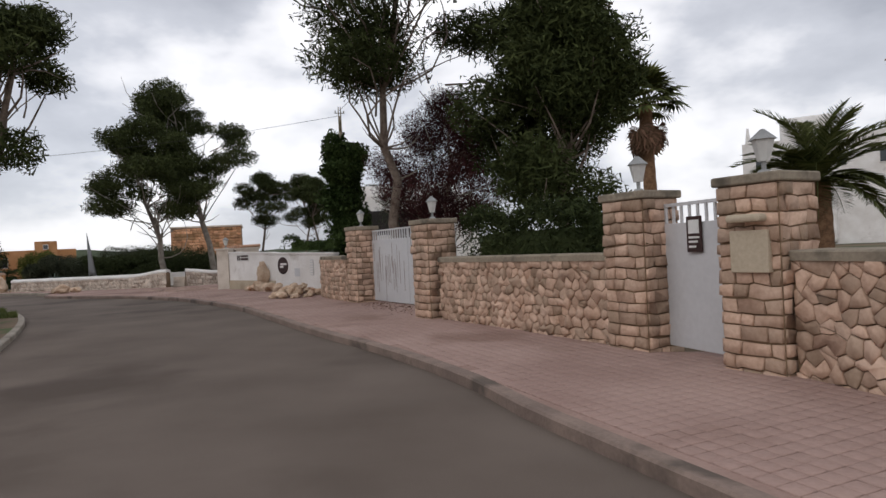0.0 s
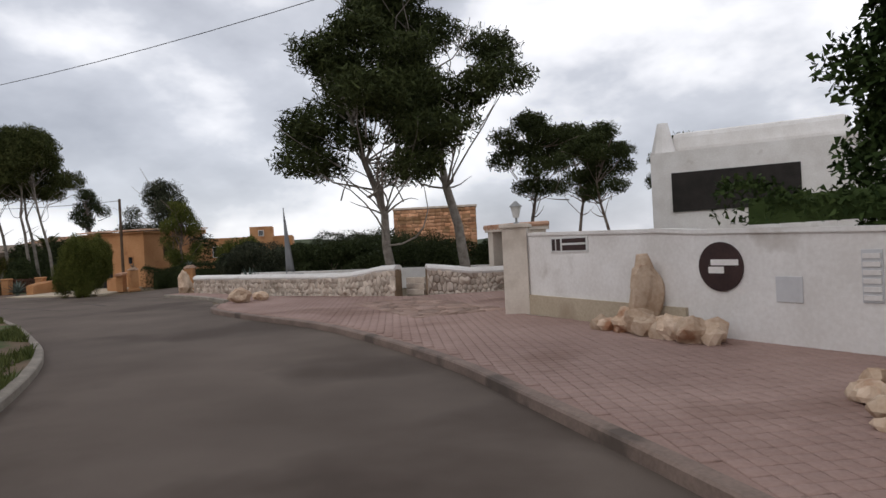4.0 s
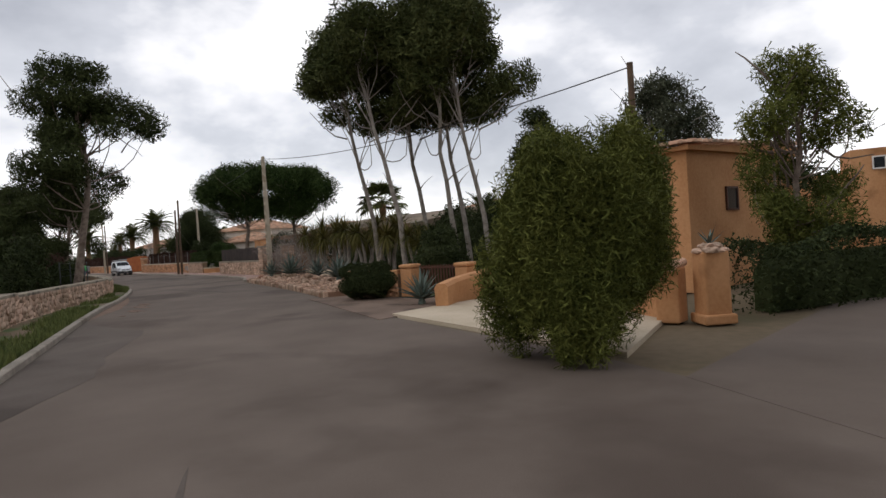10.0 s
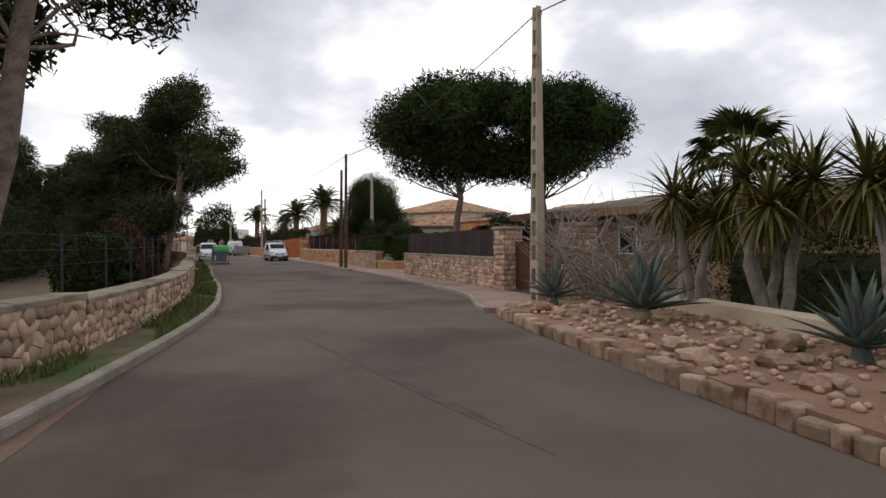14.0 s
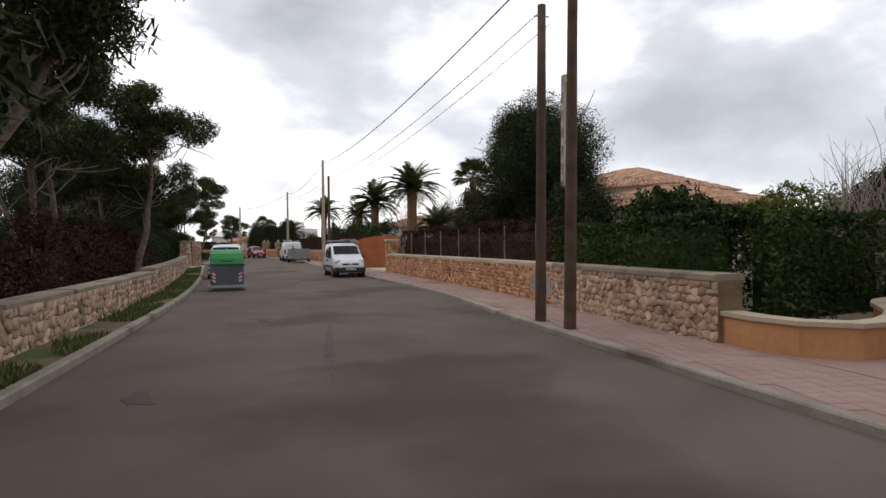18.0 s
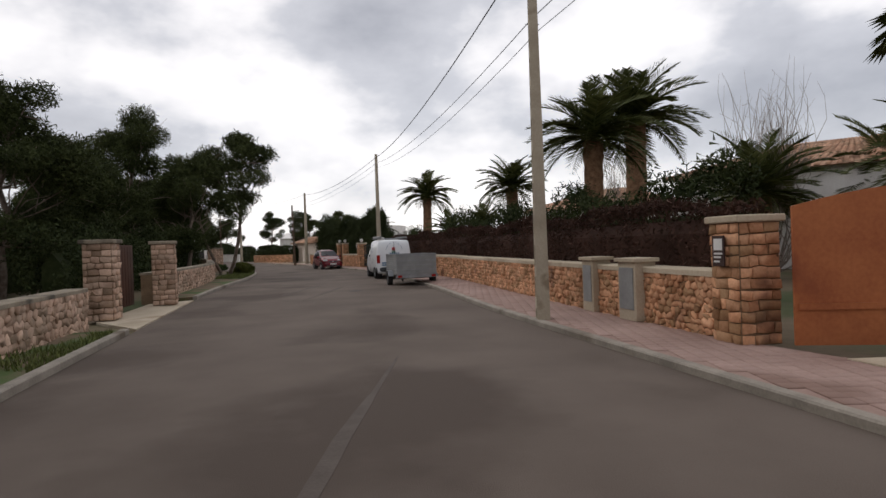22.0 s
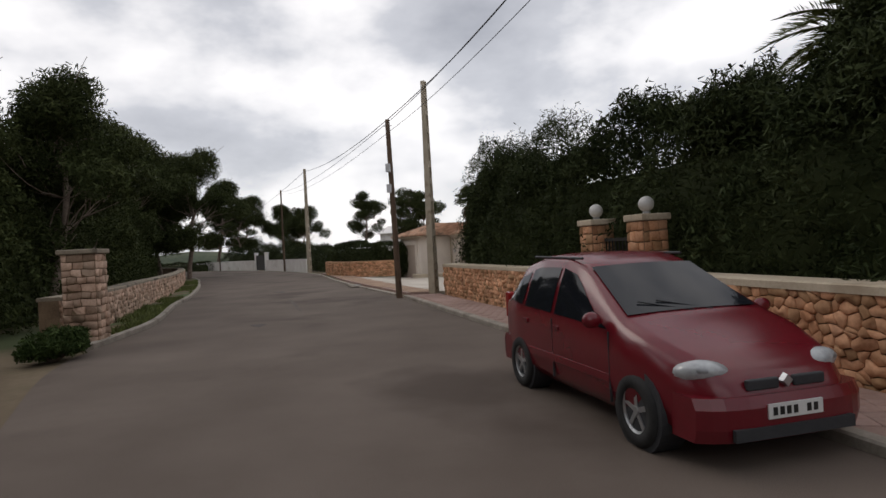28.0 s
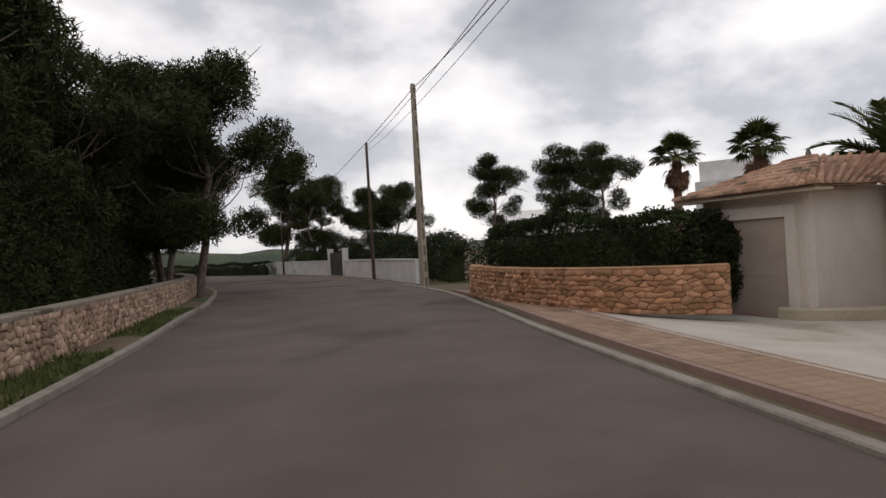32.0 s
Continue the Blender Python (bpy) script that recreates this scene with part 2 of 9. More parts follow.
CABLE = mat("cable_black", (0.01, 0.01, 0.01), (0.02, 0.02, 0.02), 2, 20, 0.6, 0)
BARK = mat("pine_bark", (0.10, 0.07, 0.052), (0.24, 0.19, 0.155), 5, 30, 0.95, 0.9)
BARK_GREY = mat("grey_bark", (0.17, 0.145, 0.12), (0.32, 0.29, 0.255), 5, 30, 0.95, 0.8)
PALMBARK = mat("palm_bark", (0.12, 0.065, 0.035), (0.26, 0.15, 0.085), 6, 25, 0.95, 0.9)


def leafy(name, a, b, rough=0.7):
    return mat(name, a, b, 0.9, 9, rough, 0, vary=0.42, island=True, spec=0.06)


PINE = leafy("pine_needles", (0.024, 0.035, 0.012), (0.056, 0.074, 0.027))
PINE_LIGHT = leafy("light_pine_needles", (0.034, 0.049, 0.015), (0.079, 0.094, 0.034))
STONEPINE = leafy("stone_pine_needles", (0.015, 0.034, 0.008), (0.042, 0.072, 0.021))
HEDGE = leafy("hedge_leaves", (0.018, 0.029, 0.010), (0.046, 0.062, 0.025))
IVY = leafy("ivy_leaves", (0.017, 0.036, 0.010), (0.051, 0.085, 0.027))
OLIVE = leafy("olive_leaves", (0.030, 0.039, 0.024), (0.072, 0.081, 0.051))
DRYHEDGE = leafy("dry_brown_hedge", (0.036, 0.022, 0.014), (0.070, 0.042, 0.028))
PLUM = leafy("plum_leaves", (0.034, 0.013, 0.013), (0.079, 0.036, 0.030))
SHRUB = leafy("shrub_leaves", (0.054, 0.073, 0.017), (0.129, 0.151, 0.038))
PALMLEAF = leafy("palm_leaves", (0.045, 0.062, 0.019), (0.105, 0.125, 0.045), 0.5)
YUCCALEAF = leafy("yucca_leaves", (0.065, 0.073, 0.017), (0.173, 0.165, 0.052), 0.5)
DEADLEAF = leafy("dead_palm_leaves", (0.111, 0.068, 0.038), (0.204, 0.136, 0.081))
AGAVELEAF = mat("agave_leaves", (0.07, 0.10, 0.085), (0.13, 0.17, 0.145), 3, 20, 0.55, 0.1, vary=0.2)
TWIG = mat("bare_twigs", (0.20, 0.165, 0.14), (0.36, 0.31, 0.27), 4, 30, 0.95, 0.2)
FARWOOD = mat("far_wood", (0.03, 0.045, 0.025), (0.075, 0.09, 0.05), 0.09, 0.8, 0.95, 0.9)
WHITEPAINT = mat("white_car_paint", (0.66, 0.68, 0.70), (0.70, 0.72, 0.74), 1, 10, 0.25, 0, spec=0.5)
REDPAINT = mat("red_car_paint", (0.125, 0.006, 0.012), (0.15, 0.008, 0.015), 1, 10, 0.22, 0, spec=0.6)
BUMPER = mat("dark_plastic", (0.03, 0.032, 0.036), (0.045, 0.047, 0.05), 2, 30, 0.6, 0.05)
TYRE = mat("tyre_rubber", (0.015, 0.015, 0.015), (0.03, 0.03, 0.03), 3, 30, 0.85, 0.1)
RIM = mat("alloy_rim", (0.42, 0.43, 0.44), (0.55, 0.56, 0.57), 3, 30, 0.35, 0, metal=0.8)
LAMPGLASS = mat("headlamp_glass", (0.30, 0.31, 0.32), (0.46, 0.48, 0.49), 6, 30, 0.08, 0, spec=0.9)
TAILRED = mat("tail_lamp", (0.25, 0.01, 0.01), (0.32, 0.02, 0.015), 6, 30, 0.15, 0)
AUTOGLASS = mat("car_glass", (0.008, 0.009, 0.012), (0.014, 0.016, 0.02), 1, 10, 0.04, 0, spec=0.22)
PLATE = mat("number_plate", (0.62, 0.62, 0.60), (0.70, 0.70, 0.68), 4, 20, 0.5, 0)
BINGREEN = mat("bin_green_lid", (0.035, 0.25, 0.07), (0.05, 0.31, 0.09), 2, 20, 0.5, 0.05)
BINGREY = mat("bin_grey_body", (0.085, 0.10, 0.115), (0.12, 0.14, 0.155), 2, 20, 0.6, 0.05)
GLASS_DARK = mat("window_glass", (0.015, 0.018, 0.02), (0.03, 0.034, 0.038), 1, 10, 0.08, 0, spec=0.8)
GLOBE = mat("globe_lamp_glass", (0.50, 0.49, 0.47), (0.60, 0.59, 0.57), 3, 20, 0.4, 0)
GREENMETAL = mat("green_gate_metal", (0.014, 0.021, 0.017), (0.024, 0.034, 0.028), 3, 20, 0.6, 0.05)
WOODFENCE = mat("dark_fence_boards", (0.022, 0.016, 0.014), (0.05, 0.036, 0.03), 2, 30, 0.8, 0.3, vary=0.3)
SIGNWHITE = mat("sign_white", (0.62, 0.62, 0.60), (0.72, 0.72, 0.70), 3, 20, 0.5, 0)
INK_BLUE = mat("sign_ink_blue", (0.03, 0.10, 0.20), (0.04, 0.13, 0.24), 3, 20, 0.5, 0)
INK_RED = mat("sign_ink_red", (0.45, 0.05, 0.06), (0.5, 0.06, 0.07), 3, 20, 0.5, 0)
INK_GREEN = mat("sign_ink_green", (0.04, 0.14, 0.06), (0.05, 0.17, 0.08), 3, 20, 0.5, 0)


# ---- building helpers ----
RNG = np.random.default_rng(7)


def quick_mesh(name, verts, faces_flat, sizes, smooth=False):
    """A mesh from arrays: verts (n, 3), the faces' corners in one row, and each face's number of corners."""
    me = bpy.data.meshes.new(name)
    verts = np.asarray(verts, np.float32)
    faces_flat, sizes = np.asarray(faces_flat, np.int32), np.asarray(sizes, np.int32)
    me.vertices.add(len(verts))
    me.vertices.foreach_set("co", verts.ravel())
    me.loops.add(len(faces_flat))
    me.loops.foreach_set("vertex_index", faces_flat)
    me.polygons.add(len(sizes))
    me.polygons.foreach_set("loop_start", np.concatenate([[0], np.cumsum(sizes)[:-1]]).astype(np.int32))
    if smooth:
        me.polygons.foreach_set("use_smooth", np.ones(len(sizes), bool))
    me.update(calc_edges=True)
    return me


def pieces_mesh(name, verts, faces, smooth=False):
    flat = [i for f in faces for i in f]
    return quick_mesh(name, verts, flat, [len(f) for f in faces], smooth)


def put(name, me, material, parent=None, label="", m=None):
    """A mesh object; a part when it has a parent."""
    if not me.materials:
        me.materials.append(material)
    ob = new(name, me)
    if parent:
        ob.parent = parent
    if m is not None:
        ob.matrix_basis = m
    if label:
        ob["label"] = label
    return ob


def part(name, bm, material, parent, label="", smooth=False):
    me = bpy.data.meshes.new(name)
    bm.normal_update()
    bm.to_mesh(me)
    bm.free()
    if smooth:
        me.polygons.foreach_set("use_smooth", [True] * len(me.polygons))
    return put(name, me, material, parent, label)


def thing(name, label, category, m=None, group="", kind=""):
    ob = new(name)
    ob.empty_display_size = 0.2
    if m is not None:
        ob.matrix_basis = m
    return tagged(ob, label, category, group, kind)


def box(bm, x0, y0, z0, x1, y1, z1, bevel=0.0, m=None):
    r = bmesh.ops.create_cube(bm, size=1.0)
    vs = r["verts"]
    bmesh.ops.scale(bm, vec=(x1 - x0, y1 - y0, z1 - z0), verts=vs)
    bmesh.ops.translate(bm, vec=((x0 + x1) / 2, (y0 + y1) / 2, (z0 + z1) / 2), verts=vs)
    if bevel:
        es = list({e for v in vs for e in v.link_edges})
        r = bmesh.ops.bevel(bm, geom=es, offset=bevel, segments=2, affect="EDGES", profile=0.5)
        vs = list({v for f in r["faces"] for v in f.verts} | {v for v in vs if v.is_valid})
    if m is not None:
        bmesh.ops.transform(bm, matrix=m, verts=[v for v in vs if v.is_valid])
    return vs


def box_bm(*a, **k):
    bm = bmesh.new()
    box(bm, *a, **k)
    return bm


def cyl(bm, a, b, r0, r1=None, n=10):
    """A tapered rod from a to b."""
    a, b = Vector(a), Vector(b)
    r = bmesh.ops.create_cone(bm, cap_ends=True, segments=n, radius1=r0, radius2=r0 if r1 is None else r1, depth=(b - a).length)
    q = (b - a).to_track_quat("Z", "Y").to_matrix().to_4x4()
    bmesh.ops.transform(bm, matrix=Matrix.Translation((a + b) / 2) @ q, verts=r["verts"])
    return r["verts"]


def cyl_bm(*a, **k):
    bm = bmesh.new()
    cyl(bm, *a, **k)
    return bm


def ball(bm, c, r, u=12, v=8):
    vs = bmesh.ops.create_uvsphere(bm, u_segments=u, v_segments=v, radius=1)["verts"]
    bmesh.ops.scale(bm, vec=r if hasattr(r, "__len__") else (r, r, r), verts=vs)
    bmesh.ops.translate(bm, vec=c, verts=vs)
    return vs


def tube_arrays(path, radii, n=8):
    """Verts and quads of a tube along a path."""
    path = np.asarray(path, float)
    tang = np.gradient(path, axis=0)
    tang /= np.linalg.norm(tang, axis=1)[:, None] + 1e-9
    ref = np.where(np.abs(tang[:, 2:3]) > 0.95, [[1.0, 0, 0]], [[0, 0, 1.0]])
    u = np.cross(tang, ref)
    u /= np.linalg.norm(u, axis=1)[:, None] + 1e-9
    for i in range(1, len(u)):
        w = u[i - 1] - tang[i] * (u[i - 1] @ tang[i])
        if np.linalg.norm(w) > 1e-6:
            u[i] = w / np.linalg.norm(w)
    v = np.cross(tang, u)
    an = np.linspace(0, 2 * np.pi, n, endpoint=False)
    ring = u[:, None] * np.cos(an)[None, :, None] + v[:, None] * np.sin(an)[None, :, None]
    verts = (path[:, None] + ring * np.asarray(radii)[:, None, None]).reshape(-1, 3)
    quads = [(i * n + j, i * n + (j + 1) % n, (i + 1) * n + (j + 1) % n, (i + 1) * n + j) for i in range(len(path) - 1) for j in range(n)]
    quads.append(tuple((len(path) - 1) * n + j for j in range(n)))
    return verts, quads


def join_arrays(items):
    vs, fs, k = [], [], 0
    for v, f in items:
        vs.append(v)
        fs += [tuple(i + k for i in q) for q in f]
        k += len(v)
    return np.concatenate(vs), fs


def smooth_line(pts, step=0.5):
    """Points at even steps on a smooth curve through pts."""
    p = np.array([q[:2] for q in pts], float)
    e = np.vstack([2 * p[0] - p[1], p, 2 * p[-1] - p[-2]])
    out = []
    for i in range(1, len(e) - 2):
        n = max(2, int(np.linalg.norm(e[i + 1] - e[i]) / step))
        t = np.linspace(0, 1, n, endpoint=False)[:, None]
        a, b, c, d = e[i - 1], e[i], e[i + 1], e[i + 2]
        out.append(0.5 * (2 * b + (c - a) * t + (2 * a - 5 * b + 4 * c - d) * t**2 + (3 * b - a - 3 * c + d) * t**3))
    q = np.vstack(out + [p[-1:]])
    s = np.r_[0, np.cumsum(np.hypot(*np.diff(q, axis=0).T))]
    k = np.linspace(0, s[-1], max(2, int(round(s[-1] / step)) + 1))
    return np.c_[np.interp(k, s, q[:, 0]), np.interp(k, s, q[:, 1])]


class Line:
    """A curve on the plan, by its length; side +1 is to its right."""

    def __init__(self, pts, step=0.5, curved=True):
        if curved and len(pts) > 2:
            self.p = smooth_line(pts, step)
        else:
            self.p = np.array([q[:2] for q in pts], float)
        self.s = np.r_[0, np.cumsum(np.hypot(*np.diff(self.p, axis=0).T))]
        self.length = self.s[-1]

    def at(self, s, off=0.0):
        s = np.atleast_1d(np.asarray(s, float))
        xy = np.c_[np.interp(s, self.s, self.p[:, 0]), np.interp(s, self.s, self.p[:, 1])]
        h = 0.15
        a = np.c_[np.interp(s - h, self.s, self.p[:, 0]), np.interp(s - h, self.s, self.p[:, 1])]
        b = np.c_[np.interp(s + h, self.s, self.p[:, 0]), np.interp(s + h, self.s, self.p[:, 1])]
        t = b - a
        t /= np.hypot(*t.T)[:, None] + 1e-9
        right = np.c_[t[:, 1], -t[:, 0]]
        return xy + right * np.asarray(off).reshape(-1, 1) if np.ndim(off) else xy + right * off


def ribbon(name, a, b, z, material, thick=0.25, kind="structure", label="", category=""):
    """A slab between two rows of plan points of the same number."""
    a, b = np.asarray(a), np.asarray(b)
    n = len(a)
    z = np.broadcast_to(z, (n,))
    top = np.c_[np.vstack([a, b]), np.r_[z, z]]
    low = top.copy()
    low[:, 2] -= thick
    v = np.vstack([top, low])
    f = []
    for i in range(n - 1):
        f.append((i, i + 1, n + i + 1, n + i))
        f.append((2 * n + i, 3 * n + i, 3 * n + i + 1, 2 * n + i + 1))
        f.append((i, 2 * n + i, 2 * n + i + 1, i + 1))
        f.append((n + i, n + i + 1, 3 * n + i + 1, 3 * n + i))
    f += [(0, n, 3 * n, 2 * n), (n - 1, 3 * n - 1, 4 * n - 1, 2 * n - 1)]
    bm = bmesh.new()
    vs = [bm.verts.new(p) for p in v]
    for q in f:
        bm.faces.new([vs[i] for i in q])
    bmesh.ops.recalc_face_normals(bm, faces=bm.faces)
    ob = part(name, bm, material, None)
    return tagged(ob, label, category, kind=kind)


def sweep(name, line, s0, s1, profile, material, parent=None, label="", step=0.6, height=None):
    """A profile (offset to the right, z) swept along a line; height: an added z by length."""
    k = max(2, int((s1 - s0) / step) + 1)
    ss = np.linspace(s0, s1, k)
    rows = []
    for off, z in profile:
        xy = line.at(ss, off)
        zz = np.full(k, z) + (height(ss) if height and z > 0.05 else 0)
        rows.append(np.c_[xy, zz])
    v = np.stack(rows, 1).reshape(-1, 3)
    n = len(profile)
    f = [(i * n + j, i * n + (j + 1) % n, (i + 1) * n + (j + 1) % n, (i + 1) * n + j) for i in range(k - 1) for j in range(n)]
    f += [tuple(range(n))[::-1], tuple((k - 1) * n + j for j in range(n))]
    bm = bmesh.new()
    vs = [bm.verts.new(p) for p in v]
    for q in f:
        bm.faces.new([vs[i] for i in q])
    bmesh.ops.recalc_face_normals(bm, faces=bm.faces)
    return part(name, bm, material, parent, label)


def stone_cells(length, height, cw, ch, rng, irregular=0.45):
    """Outlines of stones that fill a face of that size: rows with uneven joints and wavy beds."""
    rows = max(1, int(round(height / ch)))
    def bed(r, x):
        if r == 0:
            return 0.0
        if r == rows:
            return height
        h = math.sin(r * 127.1 + round(x * 100) * 3.117) * 43758.5453
        return height * r / rows + irregular * ch * 0.85 * (h - math.floor(h) - 0.5)

    joints = []
    for r in range(rows):
        xs, x = [0.0], rng.uniform(0.4, 1.0) * cw
        while x < length - 0.45 * cw:
            xs.append(x)
            x += cw * rng.uniform(0.55, 1.5)
        xs.append(length)
        joints.append(xs)
    out = []
    for r in range(rows):
        for a, b in zip(joints[r][:-1], joints[r][1:]):
            lo = [a] + [x for x in (joints[r - 1] if r else []) if a + 0.03 < x < b - 0.03] + [b]
            hi = [a] + [x for x in (joints[r + 1] if r + 1 < rows else []) if a + 0.03 < x < b - 0.03] + [b]
            sk = irregular * ch * 0.25
            poly = [(x, bed(r, x)) for x in lo] + [(x, bed(r + 1, x)) for x in hi[::-1]]
            q = np.array(poly)
            q[:, 0] += np.where((q[:, 0] > 0.01) & (q[:, 0] < length - 0.01), sk * np.sin(q[:, 1] * 9 / ch * 0.3 + q[:, 0] * 3), 0)
            out.append(q)
    return out


def rubble_cells(length, height, cw, ch, rng):
    """Outlines of uneven many-sided stones that fill a face of that size: a jittered honeycomb, some cells joined, some split."""
    rows = max(2, int(round(height / ch)))
    cols = max(2, int(round(length / cw)))
    ch, cw = height / rows, length / cols
    j = np.arange(2 * cols + 2)
    xs = np.empty((rows + 1, len(j)))
    zs = np.empty((rows + 1, len(j)))
    for r in range(rows + 1):
        xs[r] = (j - 0.5) * cw / 2 + rng.uniform(-0.24, 0.24, len(j)) * cw
        zs[r] = r * ch + np.where((j + r) % 2, 0.17, -0.17) * ch + rng.uniform(-0.27, 0.27, len(j)) * ch
    xs, zs[0], zs[-1] = np.clip(xs, 0, length), 0.0, height
    taken, out = set(), []
    for r in range(rows):
        for i in range(-1, cols + 1):
            if (r, i) in taken:
                continue
            k0 = 2 * i + 1 - (r % 2)
            wide = rng.random() < 0.13 and k0 + 4 < len(j)
            lo = np.arange(k0, k0 + (5 if wide else 3))
            lo = lo[(lo >= 0) & (lo < len(j))]
            if len(lo) < 2:
                continue
            q = np.r_[np.c_[xs[r, lo], zs[r, lo]], np.c_[xs[r + 1, lo], zs[r + 1, lo]][::-1]]
            if wide:
                taken.add((r, i + 1))
            if np.ptp(q[:, 0]) < 0.06:
                continue
            if len(lo) == 3 and rng.random() < 0.16:
                out += [q[[0, 1, 2, 3]], q[[0, 3, 4, 5]]]
            else:
                out.append(q)
    return out


def stone_points(q, joint, proud, rng):
    """Length, height and depth of the corners of a stone with chamfered edges, and its faces, from its outline."""
    c = q.mean(0)
    size = np.maximum(np.ptp(q, axis=0), 0.05)
    k = 1 - joint / size
    d = proud * rng.uniform(0.45, 1.35)
    n = len(q)
    tilt = rng.normal(0, 0.02, 2)
    rim, front = c + (q - c) * k, c + (q - c) * (k - 0.012 / size)
    depth = d + (front - c) / size @ tilt
    v = np.vstack([np.c_[rim, np.full(n, -0.03)], np.c_[rim, np.full(n, d * 0.7)], np.c_[front, depth]])
    f = [(i, (i + 1) % n, n + (i + 1) % n, n + i) for i in range(n)]
    f += [(n + i, n + (i + 1) % n, 2 * n + (i + 1) % n, 2 * n + i) for i in range(n)]
    f.append(tuple(2 * n + i for i in range(n)))
    return v, f


def stone_solid(q, place, joint, proud, rng):
    """A stone from its outline; place(s, z, depth) gives the point."""
    v, f = stone_points(q, joint, proud, rng)
    return [place(*p) for p in v], f


def stone_wall(label, pts, height, thick=0.4, side=1, cw=0.34, ch=0.22, stone=None, small=None, near=(0, 1e9), limit=105, coping=True, curved=True,
               irregular=0.5, base=0.0, hfun=None, cap_mat=None, cap=(0.09, 0.05), joint=0.016, proud=0.035):
    """A rubble wall along plan points: core, stones on the side to the road, coping. near: the stretch whose stones are single parts."""
    stone, small = stone or STONE_BEIGE, small or STONE_BEIGE_I
    line = Line(pts, 0.5, curved)
    half = thick / 2
    prof = [(-half, base), (half, base), (half, height), (-half, height)]
    core = sweep("stone_wall", line, 0, line.length, prof, STONE_BED, height=hfun)
    tagged(core, label, "wall", kind="structure")
    rng = np.random.default_rng(int(abs(pts[0][0] * 13 + pts[0][1] * 7)) + 3)
    cells = rubble_cells(line.length, height - base, cw * 0.82, ch * 0.8, rng)
    made = [stone_points(q, joint, proud, rng) for q in cells]
    flat = np.vstack([v for v, _ in made])
    z = flat[:, 1] + base
    if hfun:
        z = base + flat[:, 1] * (height - base + hfun(flat[:, 0])) / (height - base)
    xyz = np.c_[line.at(flat[:, 0], side * (half + flat[:, 2])), z]
    single, rest, at = 0, [], 0
    for q, (v, f) in zip(cells, made):
        solid = (xyz[at:at + len(v)], f)
        at += len(v)
        if near[0] <= q[:, 0].mean() <= near[1] and single < limit:
            put("stone", pieces_mesh("stone", *solid), stone, core)
            single += 1
        else:
            rest.append(solid)
    if rest:
        v, f = join_arrays(rest)
        ob = put("stones", pieces_mesh("stones", v, f), small, core)
        ob["kind"] = "stuff"
    if coping:
        h, o = cap
        top = [(-half - o, height - 0.01), (half + o, height - 0.01), (half + o, height + h * 0.8), (half + o - 0.02, height + h), (-half - o + 0.02, height + h), (-half - o, height + h * 0.8)]
        sweep("coping", line, 0, line.length, top, cap_mat or COPING, core, height=hfun)
    return core


def pier_master(label, w, h, stone, cap=0.12, over=0.07, cw=0.22, ch=0.15, group="gate piers", capmat=None):
    """A square stone pier with single stones on three faces and a slab on top."""
    th = thing("gate_pier", label, "pier", group=group)
    part("core", box_bm(-w / 2, -w / 2, 0, w / 2, w / 2, h), STONE_BED, th)
    rng = np.random.default_rng(int(h * 100 + w * 10))
    for turn in (0, 90, -90):
        r = Matrix.Rotation(radians(turn), 3, "Z")
        for q in stone_cells(w, h, cw, ch, rng, 0.3):
            v, f = stone_solid(q, lambda s, z, d: tuple(r @ Vector((s - w / 2, -w / 2 - d, z))), 0.02, 0.03, rng)
            put("stone", pieces_mesh("stone", v, f), stone, th)
    if cap:
        part("cap", box_bm(-w / 2 - over, -w / 2 - over, h, w / 2 + over, w / 2 + over, h + cap, bevel=0.02), capmat or COPING, th)
    return th


def facing(x, y, tx, ty, z=0.0):
    """A pose whose -y side looks towards the plan point (tx, ty)."""
    return pose(x, y, z, 0, 0, math.degrees(math.atan2(ty - y, tx - x)) + 90)


# ---- foliage helpers ----
def leaf_arrays(centres, size, aspect, rng, up=0.0):
    """One pointed leaf at each centre."""
    n = len(centres)
    d = rng.normal(size=(n, 3))
    d[:, 2] += up
    d /= np.linalg.norm(d, axis=1)[:, None]
    e = np.cross(d, rng.normal(size=(n, 3)))
    e /= np.linalg.norm(e, axis=1)[:, None] + 1e-9
    ln = size * rng.uniform(0.6, 1.3, (n, 1))
    a, b = centres - d * ln * 0.5, centres + d * ln * 0.5
    w = e * ln * aspect * 0.5
    v = np.stack([a - w, b, a + w], 1).reshape(-1, 3)
    return v, np.arange(3 * n), np.full(n, 3)


def clump_points(c, r, n, rng, shell=0.45):
    """Points in an ellipsoid, most of them near its skin."""
    d = rng.normal(size=(n, 3))
    d /= np.linalg.norm(d, axis=1)[:, None]
    k = rng.uniform(shell, 1.0, (n, 1)) ** 0.6
    lump = 1 + 0.22 * np.sin(d[:, :1] * 5 + c[0] * 3) * np.sin(d[:, 1:2] * 5 + c[1] * 3)
    return np.asarray(c) + d * k * lump * np.asarray(r)


def foliage(name, clumps, per, size, aspect, material, parent, rng, shell=0.45, up=0.0):
    pts = np.concatenate([clump_points(c, r, max(8, int(per * w)), rng, shell) for c, r, w in clumps])
    v, f, s = leaf_arrays(pts, size, aspect, rng, up)
    ob = put(name, quick_mesh(name, v, f, s), material, parent)
    return ob


